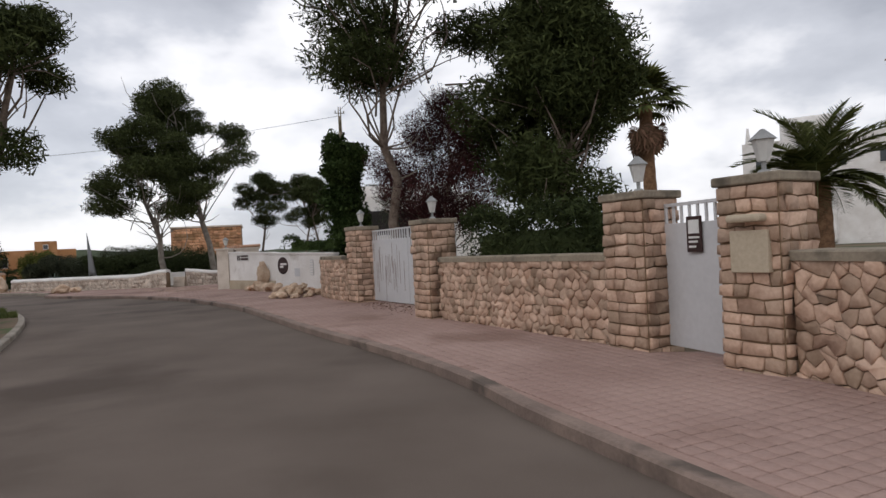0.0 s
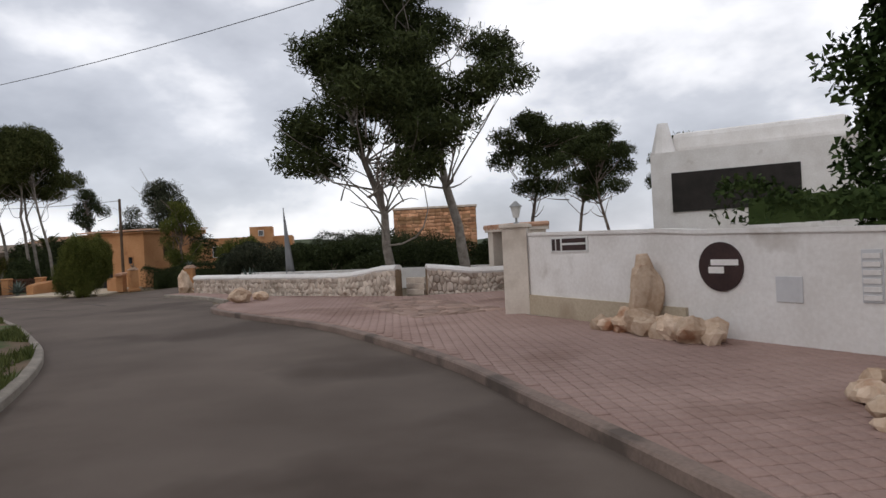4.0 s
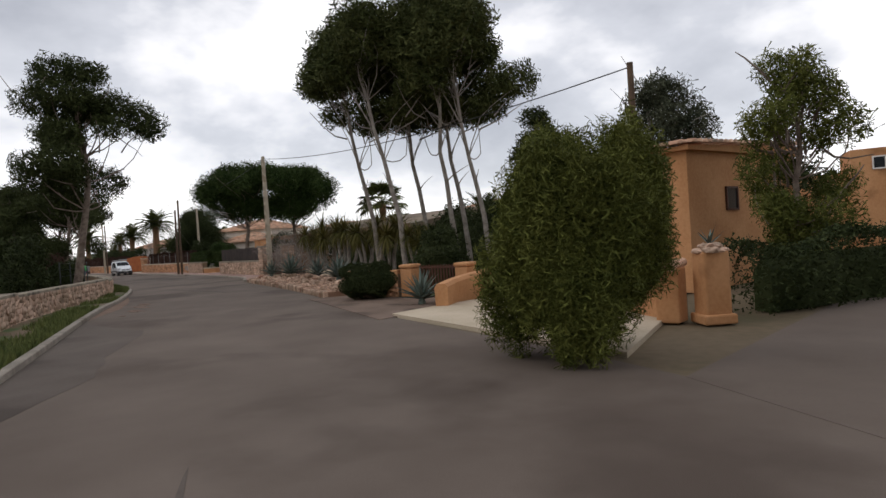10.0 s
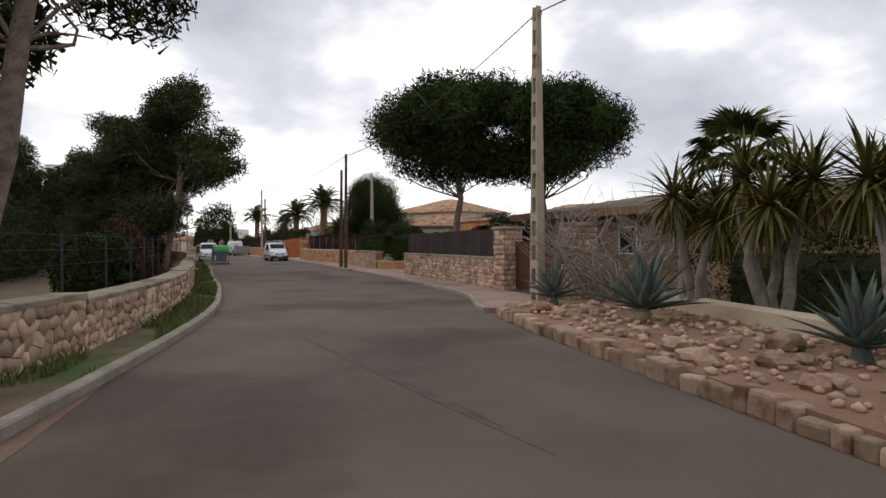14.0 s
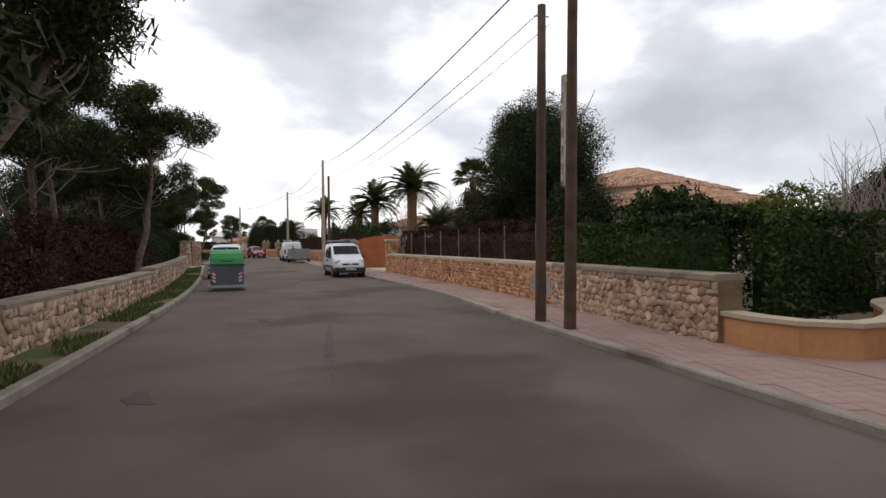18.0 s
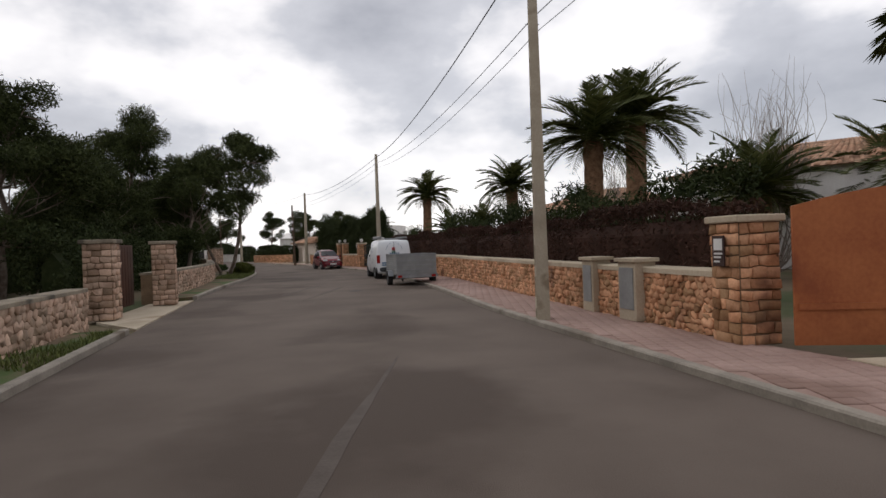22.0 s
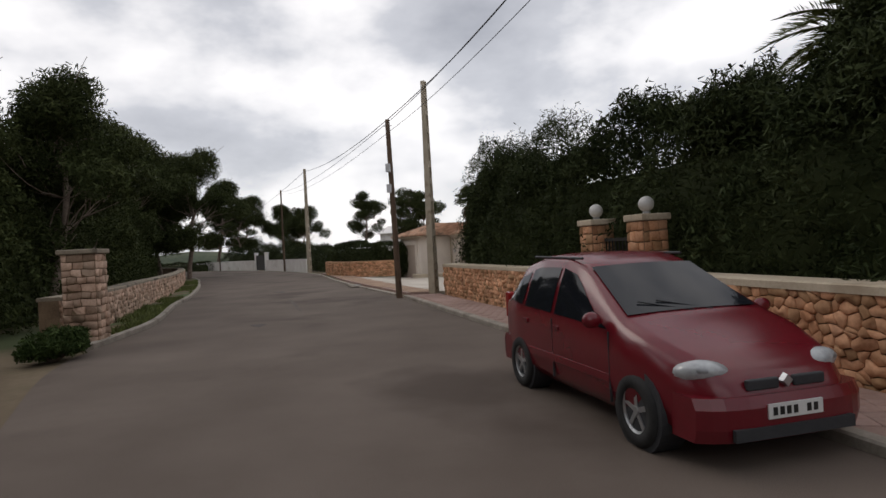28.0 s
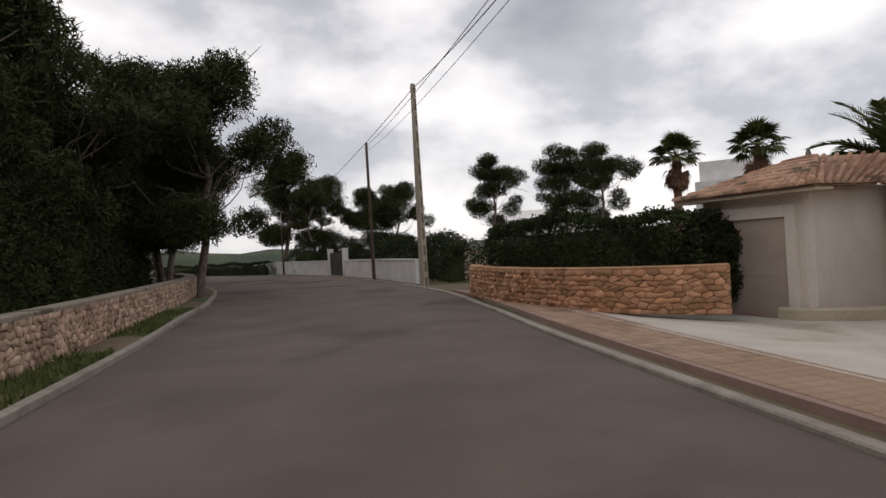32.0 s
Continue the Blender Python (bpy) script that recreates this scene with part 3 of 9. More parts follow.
def bent(a, b, rng, k=6, bow=0.12):
    a, b = np.asarray(a, float), np.asarray(b, float)
    t = np.linspace(0, 1, k)[:, None]
    side = rng.normal(size=3) * np.linalg.norm(b - a) * bow
    return a + (b - a) * t + side * np.sin(np.pi * t) + rng.normal(size=(k, 3)) * np.linalg.norm(b - a) * 0.012 * (t * (1 - t) * 4)


def pine(label, h, crown_from, spread, seed, lean=(0.0, 0.0), clumps=22, flat=0.55, per=330, radius=0.2, leaves=None, bark=None, size=0.31, bare=4, top=1.0, category="pine tree", crad=1.0, group=""):
    """A pine: leaning trunk, limbs that end in needle clumps, open crown. Built at the origin."""
    rng = np.random.default_rng(seed)
    th = thing("pine_tree", label, category, group=group)
    tip = np.array([lean[0], lean[1], h * 0.93])
    trunk = bent((0, 0, -0.2), tip, rng, 9, 0.05)
    items = [tube_arrays(trunk, np.linspace(radius, radius * 0.25, 9), 8)]
    cl = []
    for i in range(clumps):
        t = rng.uniform(0, 1) ** 0.8
        z = crown_from + (h - crown_from) * t
        r = spread * (np.sin(np.pi * min(1, 0.18 + 0.74 * t * top)) * rng.uniform(0.25, 1.0))
        an = rng.uniform(0, 6.283) if i > 7 else i * 6.283 / 8
        base = trunk[int(np.clip(z / h * 8 - 1.4, 2, 8))]
        centre = np.array([base[0] + r * np.cos(an), base[1] + r * np.sin(an), z])
        rad = crad * rng.uniform(0.75, 1.25) * spread * 0.36
        cl.append((centre, (rad, rad, rad * flat), rad * rad))
        j = int(np.clip(z / h * 8 - (0.5 + 0.9 * r / spread), 2, 8))
        items.append(tube_arrays(bent(trunk[j], centre - [0, 0, rad * 0.2], rng, 7, 0.16), np.linspace(radius * 0.2, 0.012, 7), 5))
        for _ in range(1):
            o = rng.normal(size=3) * rad * 0.7
            items.append(tube_arrays(bent(centre * 0.55 + trunk[j] * 0.45, centre + o * [1, 1, flat], rng, 4, 0.08), np.linspace(0.035, 0.01, 4), 4))
    for _ in range(bare):
        j = rng.integers(3, 7)
        an = rng.uniform(0, 6.283)
        items.append(tube_arrays(bent(trunk[j], trunk[j] + [np.cos(an) * 1.2, np.sin(an) * 1.2, 0.5], rng, 5, 0.1), np.linspace(0.04, 0.008, 5), 4))
    v, f = join_arrays(items)
    put("trunk", pieces_mesh("trunk", v, f, True), bark or BARK, th)
    foliage("crown", cl, per * 2.3, size * 0.85, 0.2, leaves or PINE, th, rng, 0.2)
    return th


def bush(label, x, y, z0, rx, ry, h, seed, leaves=None, per=900, size=0.12, aspect=0.4, name="bush", category="bush", lumps=9, group="", shell=0.6, stems=True):
    """A leafy shrub made of overlapping clumps on short stems."""
    rng = np.random.default_rng(seed)
    th = thing(name, label, category, pose(x, y, z0), group)
    cl = [((0, 0, h * 0.5), (rx * 0.78, ry * 0.78, h * 0.46), 1.6)]
    for i in range(lumps):
        an = i * 6.283 / lumps + rng.uniform(-0.3, 0.3)
        k = rng.uniform(0.35, 0.72)
        cl.append(((rx * k * np.cos(an), ry * k * np.sin(an), h * rng.uniform(0.25, 0.75)), (rx * rng.uniform(0.3, 0.45), ry * rng.uniform(0.3, 0.45), h * rng.uniform(0.2, 0.3)), 0.6))
    foliage("leaves", cl, per, size, aspect, leaves or HEDGE, th, rng, shell)
    if stems:
        it = [tube_arrays(bent((0, 0, -0.05), np.array(c) * [0.8, 0.8, 0.9], rng, 5, 0.1), np.linspace(0.05, 0.012, 5), 5) for c, _, _ in cl]
        v, f = join_arrays(it)
        put("stems", pieces_mesh("stems", v, f, True), BARK, th)["kind"] = "stuff"
    return th


def hedge(label, pts, z0, z1, thick, leaves, seed, density=330, size=0.11, aspect=0.45, rough_top=0.12, category="hedge", name="hedge", curved=True, core=True):
    """A hedge along plan points: twiggy core and leaves on its faces and top."""
    rng = np.random.default_rng(seed)
    line = Line(pts, 0.5, curved)
    th = thing(name, label, category)
    if core:
        ht = z1 - z0
        sweep("inner_growth", line, min(0.5 * thick + 0.2, 0.3 * line.length), line.length - min(0.5 * thick + 0.2, 0.3 * line.length), [(-thick * 0.22, z0), (thick * 0.22, z0), (thick * 0.2, z0 + ht * 0.6), (0.0, z0 + ht * 0.8), (-thick * 0.2, z0 + ht * 0.6)], leaves, th)
    n = int(line.length * ((z1 - z0) * 1.6 + thick) * density)
    s = rng.uniform(0, line.length, n)
    off = np.where(rng.random(n) < 0.62, 1, -1) * thick * 0.5 * rng.uniform(0.55, 1.15, n)
    topf = rng.random(n) < thick / (thick + (z1 - z0))
    off = np.where(topf, rng.uniform(-0.5, 0.5, n) * thick, off)
    wave = rough_top * (np.sin(s * 0.9 + seed) + np.sin(s * 2.3 + 2 * seed) * 0.7 + np.sin(s * 5.1) * 0.35)
    z = np.where(topf, z1 + wave + rng.normal(0, rough_top * 0.5, n), z0 + (z1 + wave - z0) * rng.random(n) ** 0.85)
    full = 1 - 0.55 * np.clip((z - z0) / (z1 - z0) - 0.55, 0, 1)
    off = off * full * (1 + 0.22 * np.sin(s * 1.9 + z * 2.6 + seed) + 0.16 * np.sin(s * 4.7 - z * 3.1))
    xy = line.at(s, off)
    v, f, k = leaf_arrays(np.c_[xy, z], size, aspect, rng)
    put("leaves", quick_mesh("leaves", v, f, k), leaves, th)
    return th


def blade_mesh(name, length, width, droop, thick=0.0, k=6):
    """A folded leaf along +x that rises, then droops."""
    t = np.linspace(0, 1, k)
    x, z = length * t * np.cos(droop * t * 0.5), length * (0.0 * t) - length * droop * 0.35 * t**2
    w = width * np.clip(np.minimum(0.55 + t * 2, 1.25 * (1 - t**1.6)), 0.02, 1)
    v = np.concatenate([np.c_[x, -w / 2, z + w * 0.18], np.c_[x, 0 * x, z], np.c_[x, w / 2, z + w * 0.18]])
    f = [(i, i + 1, k + i + 1, k + i) for i in range(k - 1)] + [(k + i, k + i + 1, 2 * k + i + 1, 2 * k + i) for i in range(k - 1)]
    if thick:
        low = np.c_[x, 0 * x, z - thick * (1 - t)]
        v = np.concatenate([v, low])
        f += [(i, 3 * k + i, 3 * k + i + 1, i + 1) for i in range(k - 1)] + [(2 * k + i, 2 * k + i + 1, 3 * k + i + 1, 3 * k + i) for i in range(k - 1)]
    return pieces_mesh(name, v, f, True)


def frond_mesh(name, length, seed, leaflet=0.5, droop=0.9, pairs=44):
    """A feather palm leaf along +x: arched midrib and two rows of leaflets."""
    rng = np.random.default_rng(seed)
    t = np.linspace(0, 1, 12)
    rib = np.c_[length * (t - 0.12 * droop * t**2), 0 * t, length * (0.22 * t - droop * 0.55 * t**2.2)]
    v0, f0 = tube_arrays(rib, np.linspace(0.035, 0.006, 12), 4)
    items = [(v0, f0)]
    vs, fs = [], []
    for i in range(pairs):
        u = 0.10 + 0.9 * (i + rng.uniform(-0.3, 0.3)) / pairs
        u = min(max(u, 0.08), 1)
        p = np.array([np.interp(u, t, rib[:, a]) for a in range(3)])
        ln = leaflet * (0.35 + 1.0 * np.sin(np.pi * min(1, 0.12 + u * 0.86))) * rng.uniform(0.85, 1.1)
        for sd in (-1, 1):
            d = np.array([0.62, sd * 0.75, 0.22 - 0.5 * u + rng.uniform(-0.12, 0.12)])
            d /= np.linalg.norm(d)
            w = np.array([0.026, 0, 0.004])
            k = len(vs)
            vs += [p - w, p + w, p + d * ln * 0.6 + w * 0.7 - [0, 0, 0.02], p + d * ln - [0, 0, 0.12 * ln], p + d * ln * 0.6 - w * 0.7 - [0, 0, 0.02]]
            fs.append((k, k + 1, k + 2, k + 3, k + 4))
    items.append((np.array(vs), fs))
    v, f = join_arrays(items)
    return pieces_mesh(name, v, f)


def fan_mesh(name, stalk, size, seed):
    """A fan palm leaf along +x: stalk and a half-round fan of split fingers."""
    rng = np.random.default_rng(seed)
    v, f = tube_arrays(np.c_[np.linspace(0, stalk, 4), np.zeros(4), 0.1 * np.sin(np.linspace(0, 1.5, 4))], np.linspace(0.025, 0.014, 4), 4)
    vs, fs = [], []
    o = np.array([stalk, 0, 0.1])
    for i in range(17):
        an = radians(-105 + 210 * i / 16)
        d = np.array([np.cos(an), np.sin(an), 0])
        w = np.array([-np.sin(an), np.cos(an), 0]) * size * 0.075
        k = len(vs)
        s = size * rng.uniform(0.85, 1.05)
        vs += [o, o + d * s * 0.55 + w + [0, 0, 0.03], o + d * s - [0, 0, 0.3 * s], o + d * s * 0.55 - w + [0, 0, -0.02]]
        fs.append((k, k + 1, k + 2, k + 3))
    v, f = join_arrays([(v, f), (np.array(vs), fs)])
    return pieces_mesh(name, v, f)


def letter_mesh(ch, size):
    """One raised flat letter as a mesh, in the built-in font."""
    cu = bpy.data.curves.new("letter", "FONT")
    cu.body, cu.size, cu.extrude, cu.align_x = ch, size, 0.002, "CENTER"
    tmp = new("letter", cu)
    me = bpy.data.meshes.new_from_object(tmp.evaluated_get(bpy.context.evaluated_depsgraph_get()))
    bpy.data.objects.remove(tmp)
    me.name = "letter"
    me.materials.clear()
    return me


LETTERS = {ch: letter_mesh(ch, 0.085) for ch in "JARDINSPCE"}


# ---- ground, road, kerbs, pavements ----
def polygon(name, pts, z, material, label="", category="", thick=0.2, kind="structure"):
    bm = bmesh.new()
    f = bm.faces.new([bm.verts.new((x, y, z)) for x, y in pts])
    if f.normal.z < 0:
        f.normal_flip()
    f.normal_update()
    r = bmesh.ops.extrude_face_region(bm, geom=[f])
    bmesh.ops.translate(bm, vec=(0, 0, -thick), verts=[v for v in r["geom"] if isinstance(v, bmesh.types.BMVert)])
    bmesh.ops.recalc_face_normals(bm, faces=bm.faces)
    bmesh.ops.triangulate(bm, faces=[q for q in bm.faces if len(q.verts) > 4])
    return tagged(part(name, bm, material, None), label, category, kind=kind)


def inside(poly, xy):
    poly, x, y = np.asarray(poly), xy[:, 0], xy[:, 1]
    hit = np.zeros(len(xy), bool)
    for (x0, y0), (x1, y1) in zip(poly, np.roll(poly, -1, 0)):
        c = (y0 > y) != (y1 > y)
        hit ^= c & (x < (x1 - x0) * (y - y0) / (y1 - y0 + 1e-12) + x0)
    return hit


def paving(label, pts, z, tile, angle, material, bed, near, limit=130, gap=0.006):
    """A slab with tiles laid on it in a grid; near: plan point round which the tiles are single parts."""
    slab = polygon("pavement", pts, z - 0.012, bed, label, "pavement")
    p = np.array(pts)
    c, s = math.cos(radians(angle)), math.sin(radians(angle))
    rot = np.array([[c, -s], [s, c]])
    q = p @ rot
    gx, gy = np.arange(q[:, 0].min(), q[:, 0].max(), tile), np.arange(q[:, 1].min(), q[:, 1].max(), tile)
    g = np.stack(np.meshgrid(gx, gy), -1).reshape(-1, 2)
    ok = np.ones(len(g), bool)
    for dx, dy in ((-0.46, -0.46), (-0.46, 0.46), (0.46, -0.46), (0.46, 0.46)):
        ok &= inside(q, g + np.array([dx, dy]) * tile)
    g = g[ok]
    world_xy = g @ rot.T
    order = np.argsort(np.hypot(*(world_xy - np.array(near)).T))
    h = tile / 2 - gap / 2
    co = np.array([(-h, -h, -0.02), (h, -h, -0.02), (h, h, -0.02), (-h, h, -0.02), (-h, -h, -0.004), (h, -h, -0.004), (h, h, -0.004), (-h, h, -0.004),
                   (-h + 0.006, -h + 0.006, 0), (h - 0.006, -h + 0.006, 0), (h - 0.006, h - 0.006, 0), (-h + 0.006, h - 0.006, 0)])
    fs = [(0, 1, 5, 4), (1, 2, 6, 5), (2, 3, 7, 6), (3, 0, 4, 7), (4, 5, 9, 8), (5, 6, 10, 9), (6, 7, 11, 10), (7, 4, 8, 11), (8, 9, 10, 11)]
    one = pieces_mesh("paving_tile", co, fs)
    for i in order[:limit]:
        put("paving_tile", one, material, slab, m=pose(world_xy[i, 0], world_xy[i, 1], z, 0, 0, angle))
    rest = world_xy[order[limit:]]
    if len(rest):
        r3 = np.array([[c, -s, 0], [s, c, 0], [0, 0, 1]])
        k = co @ r3.T
        zj = RNG.normal(0, 0.0015, len(rest))
        v = (k[None] + np.c_[rest, z + zj][:, None]).reshape(-1, 3)
        f = (np.array(fs)[None] + 12 * np.arange(len(rest))[:, None, None]).reshape(-1)
        ob = put("paving_tiles", quick_mesh("paving_tiles", v, f, np.full(len(rest) * 9, 4)), material, slab)
        ob["kind"] = "stuff"
    return slab


KERB_L = Line([(5, -11), (-0.6, -0.3), (-4.6, 8), (-8.2, 15), (-10.4, 19.2), (-13.1, 23.7), (-15.5, 26.9), (-18.7, 30.1), (-22, 32.4), (-25.6, 34.6), (-29.7, 36.6), (-35.4, 38.2), (-42.5, 39.5), (-53.1, 41.4),
               (-59.2, 42.8), (-67.5, 44.1), (-75, 44.2), (-83, 43.8), (-92.7, 43.4), (-101, 42.9), (-112, 41.6), (-125.6, 39.6), (-138.2, 37.9), (-151.1, 36.8), (-159.1, 35.2),
               (-165.8, 31.6), (-171.7, 30), (-177.6, 27.5), (-183.4, 25.3), (-191.8, 21.6), (-197.9, 18.6), (-203.3, 16), (-213, 10.1), (-222, 2), (-232, -10), (-244, -28)])
ROAD_R = Line([(13, -10), (6, 1), (1.2, 8), (-0.95, 12.3), (-1.7, 14.3), (-2.9, 16.6), (-4.5, 19.2), (-7.2, 24.0), (-8.6, 26.2), (-10.6, 28.8), (-12.3, 30.8), (-15.7, 33.8), (-18.4, 35.4), (-20.4, 36.6),
               (-21.7, 37.6), (-22.6, 38.9), (-23.4, 40.3), (-26, 42.2), (-29.3, 43.8), (-34.2, 45.5), (-42.9, 46.4), (-49, 47.5), (-55.4, 48.5), (-65.8, 49.7), (-70, 50.8), (-75, 51.1), (-80, 51.1), (-85, 50.9),
               (-91.9, 50.6), (-97.4, 50.6), (-101.8, 50.3), (-108, 49.6), (-117, 48.5), (-126.1, 47.3), (-131.9, 46.8), (-136.3, 46.4), (-144, 45.4), (-152.3, 43.8), (-157.4, 42.5),
               (-162.1, 41.1), (-168.3, 38.9), (-177.1, 35.8), (-181.4, 34), (-186, 32), (-192.6, 29.4), (-197.1, 27.8), (-204.6, 24.8), (-215.6, 18.6), (-226, 11), (-236, 0), (-246, -14), (-256, -30)])


def near_s(line, x, y):
    i = int(np.argmin(np.hypot(line.p[:, 0] - x, line.p[:, 1] - y)))
    return line.s[i]


gx = np.unique(np.r_[np.linspace(-1500, 1300, 24), np.arange(-216, -174, 2.0)])
gy = np.unique(np.r_[np.linspace(-1350, 1450, 24), np.arange(24, 60, 2.0)])
gxy = np.stack(np.meshgrid(gx, gy), -1).reshape(-1, 2)
hollow = np.clip(((gxy - np.array([-188.0, 33.2])) @ np.array([-0.378, 0.926])) / 1.2, 0, 1) * np.clip(1 - np.hypot(*(gxy - np.array([-190.0, 38.0])).T) / 20, 0, 0.35) / 0.35
gz = -0.03 - 0.4 * hollow
ground = put("ground", quick_mesh("ground", np.c_[gxy, gz], np.array([(j * len(gx) + i, j * len(gx) + i + 1, (j + 1) * len(gx) + i + 1, (j + 1) * len(gx) + i) for j in range(len(gy) - 1) for i in range(len(gx) - 1)]).ravel(),
             np.full((len(gx) - 1) * (len(gy) - 1), 4)), GROUND)
tagged(ground, "dry earth and rough grass round the road", "ground", kind="structure")
ls = np.linspace(0, KERB_L.length, 420)
la = KERB_L.at(ls)
ra = np.array([ROAD_R.p[np.argmin(np.hypot(*(ROAD_R.p - q).T))] for q in la])
ribbon("road", la, ra, 0.0, ASPHALT, 0.3, label="worn grey-brown asphalt residential road", category="road")


def kerb(line, s0, s1, side, label, w=0.15, h=0.12, material=None, z=0.0):
    a, b = (0, w) if side > 0 else (-w, 0)
    ob = sweep("kerb", line, s0, s1, [(a, -0.1), (b, -0.1), (b, h + z), (a + 0.02, h + z), (a, h - 0.02 + z)] if side > 0 else [(a, -0.1), (b, -0.1), (b, h - 0.02 + z), (b - 0.02, h + z), (a, h + z)], material or KERB)
    return tagged(ob, label, "kerb", kind="structure")


L0 = near_s(KERB_L, -125.6, 39.6)
kerb(KERB_L, 0, L0, -1, "worn concrete kerb along the grassy verge")
kerb(KERB_L, near_s(KERB_L, -134.5, 38.2), near_s(KERB_L, -159.3, 35.2), -1, "worn concrete kerb by a stone wall")
kerb(KERB_L, near_s(KERB_L, -167.5, 31.1), KERB_L.length, -1, "worn concrete kerb by a stone wall")
kerb(ROAD_R, 0, near_s(ROAD_R, -22.6, 38.9), 1, "reddish worn kerb of the pink pavement", material=PINKKERB)
kerb(ROAD_R, near_s(ROAD_R, -23.4, 40.3), near_s(ROAD_R, -29.3, 43.8), 1, "worn kerb before the whitewashed coping wall")
kerb(ROAD_R, near_s(ROAD_R, -66.4, 49.9), near_s(ROAD_R, -176.9, 35.9), 1, "low kerb of the red pavement", h=0.10)
kerb(ROAD_R, near_s(ROAD_R, -178.2, 35.4), ROAD_R.length, 1, "low sandy kerb", h=0.06)

def rline(s0, s1, off=0.15, step=1.0):
    k = np.linspace(s0, s1, max(3, int((s1 - s0) / step)))
    return [tuple(q) for q in ROAD_R.at(k, off)]


# pink pavement of the first stretch, up to the garden walls
paving("pink paved pavement of small square tiles", rline(0, near_s(ROAD_R, -22.6, 38.9)) + [(-23.3, 41.9), (-21, 41.4), (-16.5, 40.3), (-13.2, 41.8), (-12.3, 36.5), (-11.8, 35.2), (-8.8, 32.6), (-5.8, 30.2), (-5.4, 26.8), (-4.4, 25.0),
        (-3.8, 24.9), (-1.6, 20.9), (-1.6, 19.5), (0.6, 15.1), (1.9, 14.8), (2.0, 13.4), (5.7, 4), (12, -7)], 0.12, 0.15, 24, PAVER, PAVER_BED, (-0.3, 13.0))
paving("pink paved strip before the dry stone wall", rline(near_s(ROAD_R, -23.4, 40.6), near_s(ROAD_R, -29.3, 43.8), step=0.8) + [(-29.4, 44.6), (-27.8, 44.3), (-23.3, 42.3)], 0.12, 0.15, 60, PAVER, PAVER_BED, (-26, 43), 60)
RA, RB = near_s(ROAD_R, -66.4, 50.0), near_s(ROAD_R, -176.9, 35.9)
WALL_C = [(-71, 52.5), (-76, 52.55), (-81.5, 52.4)]
paving("red paved pavement along the garden walls", rline(RA, RB, step=2.0) + [(-177, 37.1), (-167, 40.7), (-160.8, 42.9), (-156.2, 44.4), (-151.8, 45.5), (-139.3, 48.0), (-126.6, 49.0), (-121, 49.6), (-119, 50.2), (-111, 51.2),
        (-98, 52.3), (-91, 52.3), (-87.8, 52.6), (-81.5, 52.6), (-76, 52.6), (-71, 52.5), (-66.6, 52.2)], 0.10, 0.2, -8, PAVER, PAVER_BED, (-96, 51.4))
polygon("driveway", [(-81.3, 52.4), (-81.8, 57.9), (-90, 58.2), (-88, 52.4)], 0.11, PAVER, "red block paved driveway to an arched gate", "driveway")
polygon("driveway", [(-119.2, 50.0), (-118.8, 56), (-112, 57), (-113.2, 50.9)], 0.11, SANDCON, "pale concrete driveway behind the open gate", "driveway")
polygon("side_road", [(-29.3, 43.75), (-34.4, 45.5), (-36, 53), (-31, 53)], 0.004, ASPHALT, "grey asphalt side drive between two gate piers", "road")
polygon("apron", [(-35.6, 46.0), (-39, 46.2), (-42.6, 46.45), (-43.0, 48.0), (-43.6, 51.9), (-39.3, 52.5), (-37.2, 49.0)], 0.05, SANDCON, "sandy concrete apron before the ochre garage", "driveway")
polygon("gate_forecourt", [(-42.2, 45.9), (-49.4, 47.1), (-49.2, 48.3), (-47.3, 49.0), (-44.4, 49.9), (-42.9, 48.3)], 0.012, DRIVESOIL, "reddish earth before a garden gate", "ground")
fc = [[(-178.4, 36.9, 0.08), (-186.2, 33.6, 0.08), (-192.8, 30.95, 0.08), (-198.5, 28.7, 0.08)], [(-180.2, 40.5, -0.17), (-187.6, 37.6, -0.19), (-193.6, 34.2, -0.2), (-197.6, 31.6, -0.2)],
      [(-183.0, 45.0, -0.2), (-190.0, 41.5, -0.21), (-196.0, 37.8, -0.21), (-199.5, 35.0, -0.21)]]
fv = [q for row in fc for q in row]
bm = bmesh.new()
tops = [bm.verts.new(q) for q in fv]
for r in range(2):
    for k in range(3):
        bm.faces.new((tops[4 * r + k], tops[4 * r + 4 + k], tops[4 * r + 5 + k], tops[4 * r + 1 + k]))
bmesh.ops.recalc_face_normals(bm, faces=bm.faces)
bmesh.ops.solidify(bm, geom=bm.faces[:], thickness=0.12)
tagged(part("garage_forecourt", bm, PALECON, None), "pale concrete forecourt sloping down to the garages", "driveway", kind="structure")
paving("brown brick paved strip along the forecourt", rline(near_s(ROAD_R, -178.4, 35.3), near_s(ROAD_R, -204, 25), 0.5, 1.5) + [(-203.6, 26.2), (-197.4, 29.5), (-192.8, 31.2), (-186.2, 33.8), (-178.4, 37.0)], 0.075, 0.22, 22,
       mat("brown_brick_paver", (0.26, 0.17, 0.11), (0.38, 0.27, 0.18), 0.8, 25, 0.88, 0.3, vary=0.14, stain=(0.2, 0.14, 0.09), stain_scale=0.6, stain_at=0.56, island=True), PAVER_BED, (-186, 32.9), 150)

# verges on the other side, between kerb and stone wall
def verge(s0, s1, w0, w1, label):
    k = np.linspace(s0, s1, max(3, int((s1 - s0) / 1.0)))
    ribbon("verge", KERB_L.at(k, -0.15), KERB_L.at(k, -0.15 - np.linspace(w0, w1, len(k))), 0.1, VERGE, 0.25, label=label, category="verge")


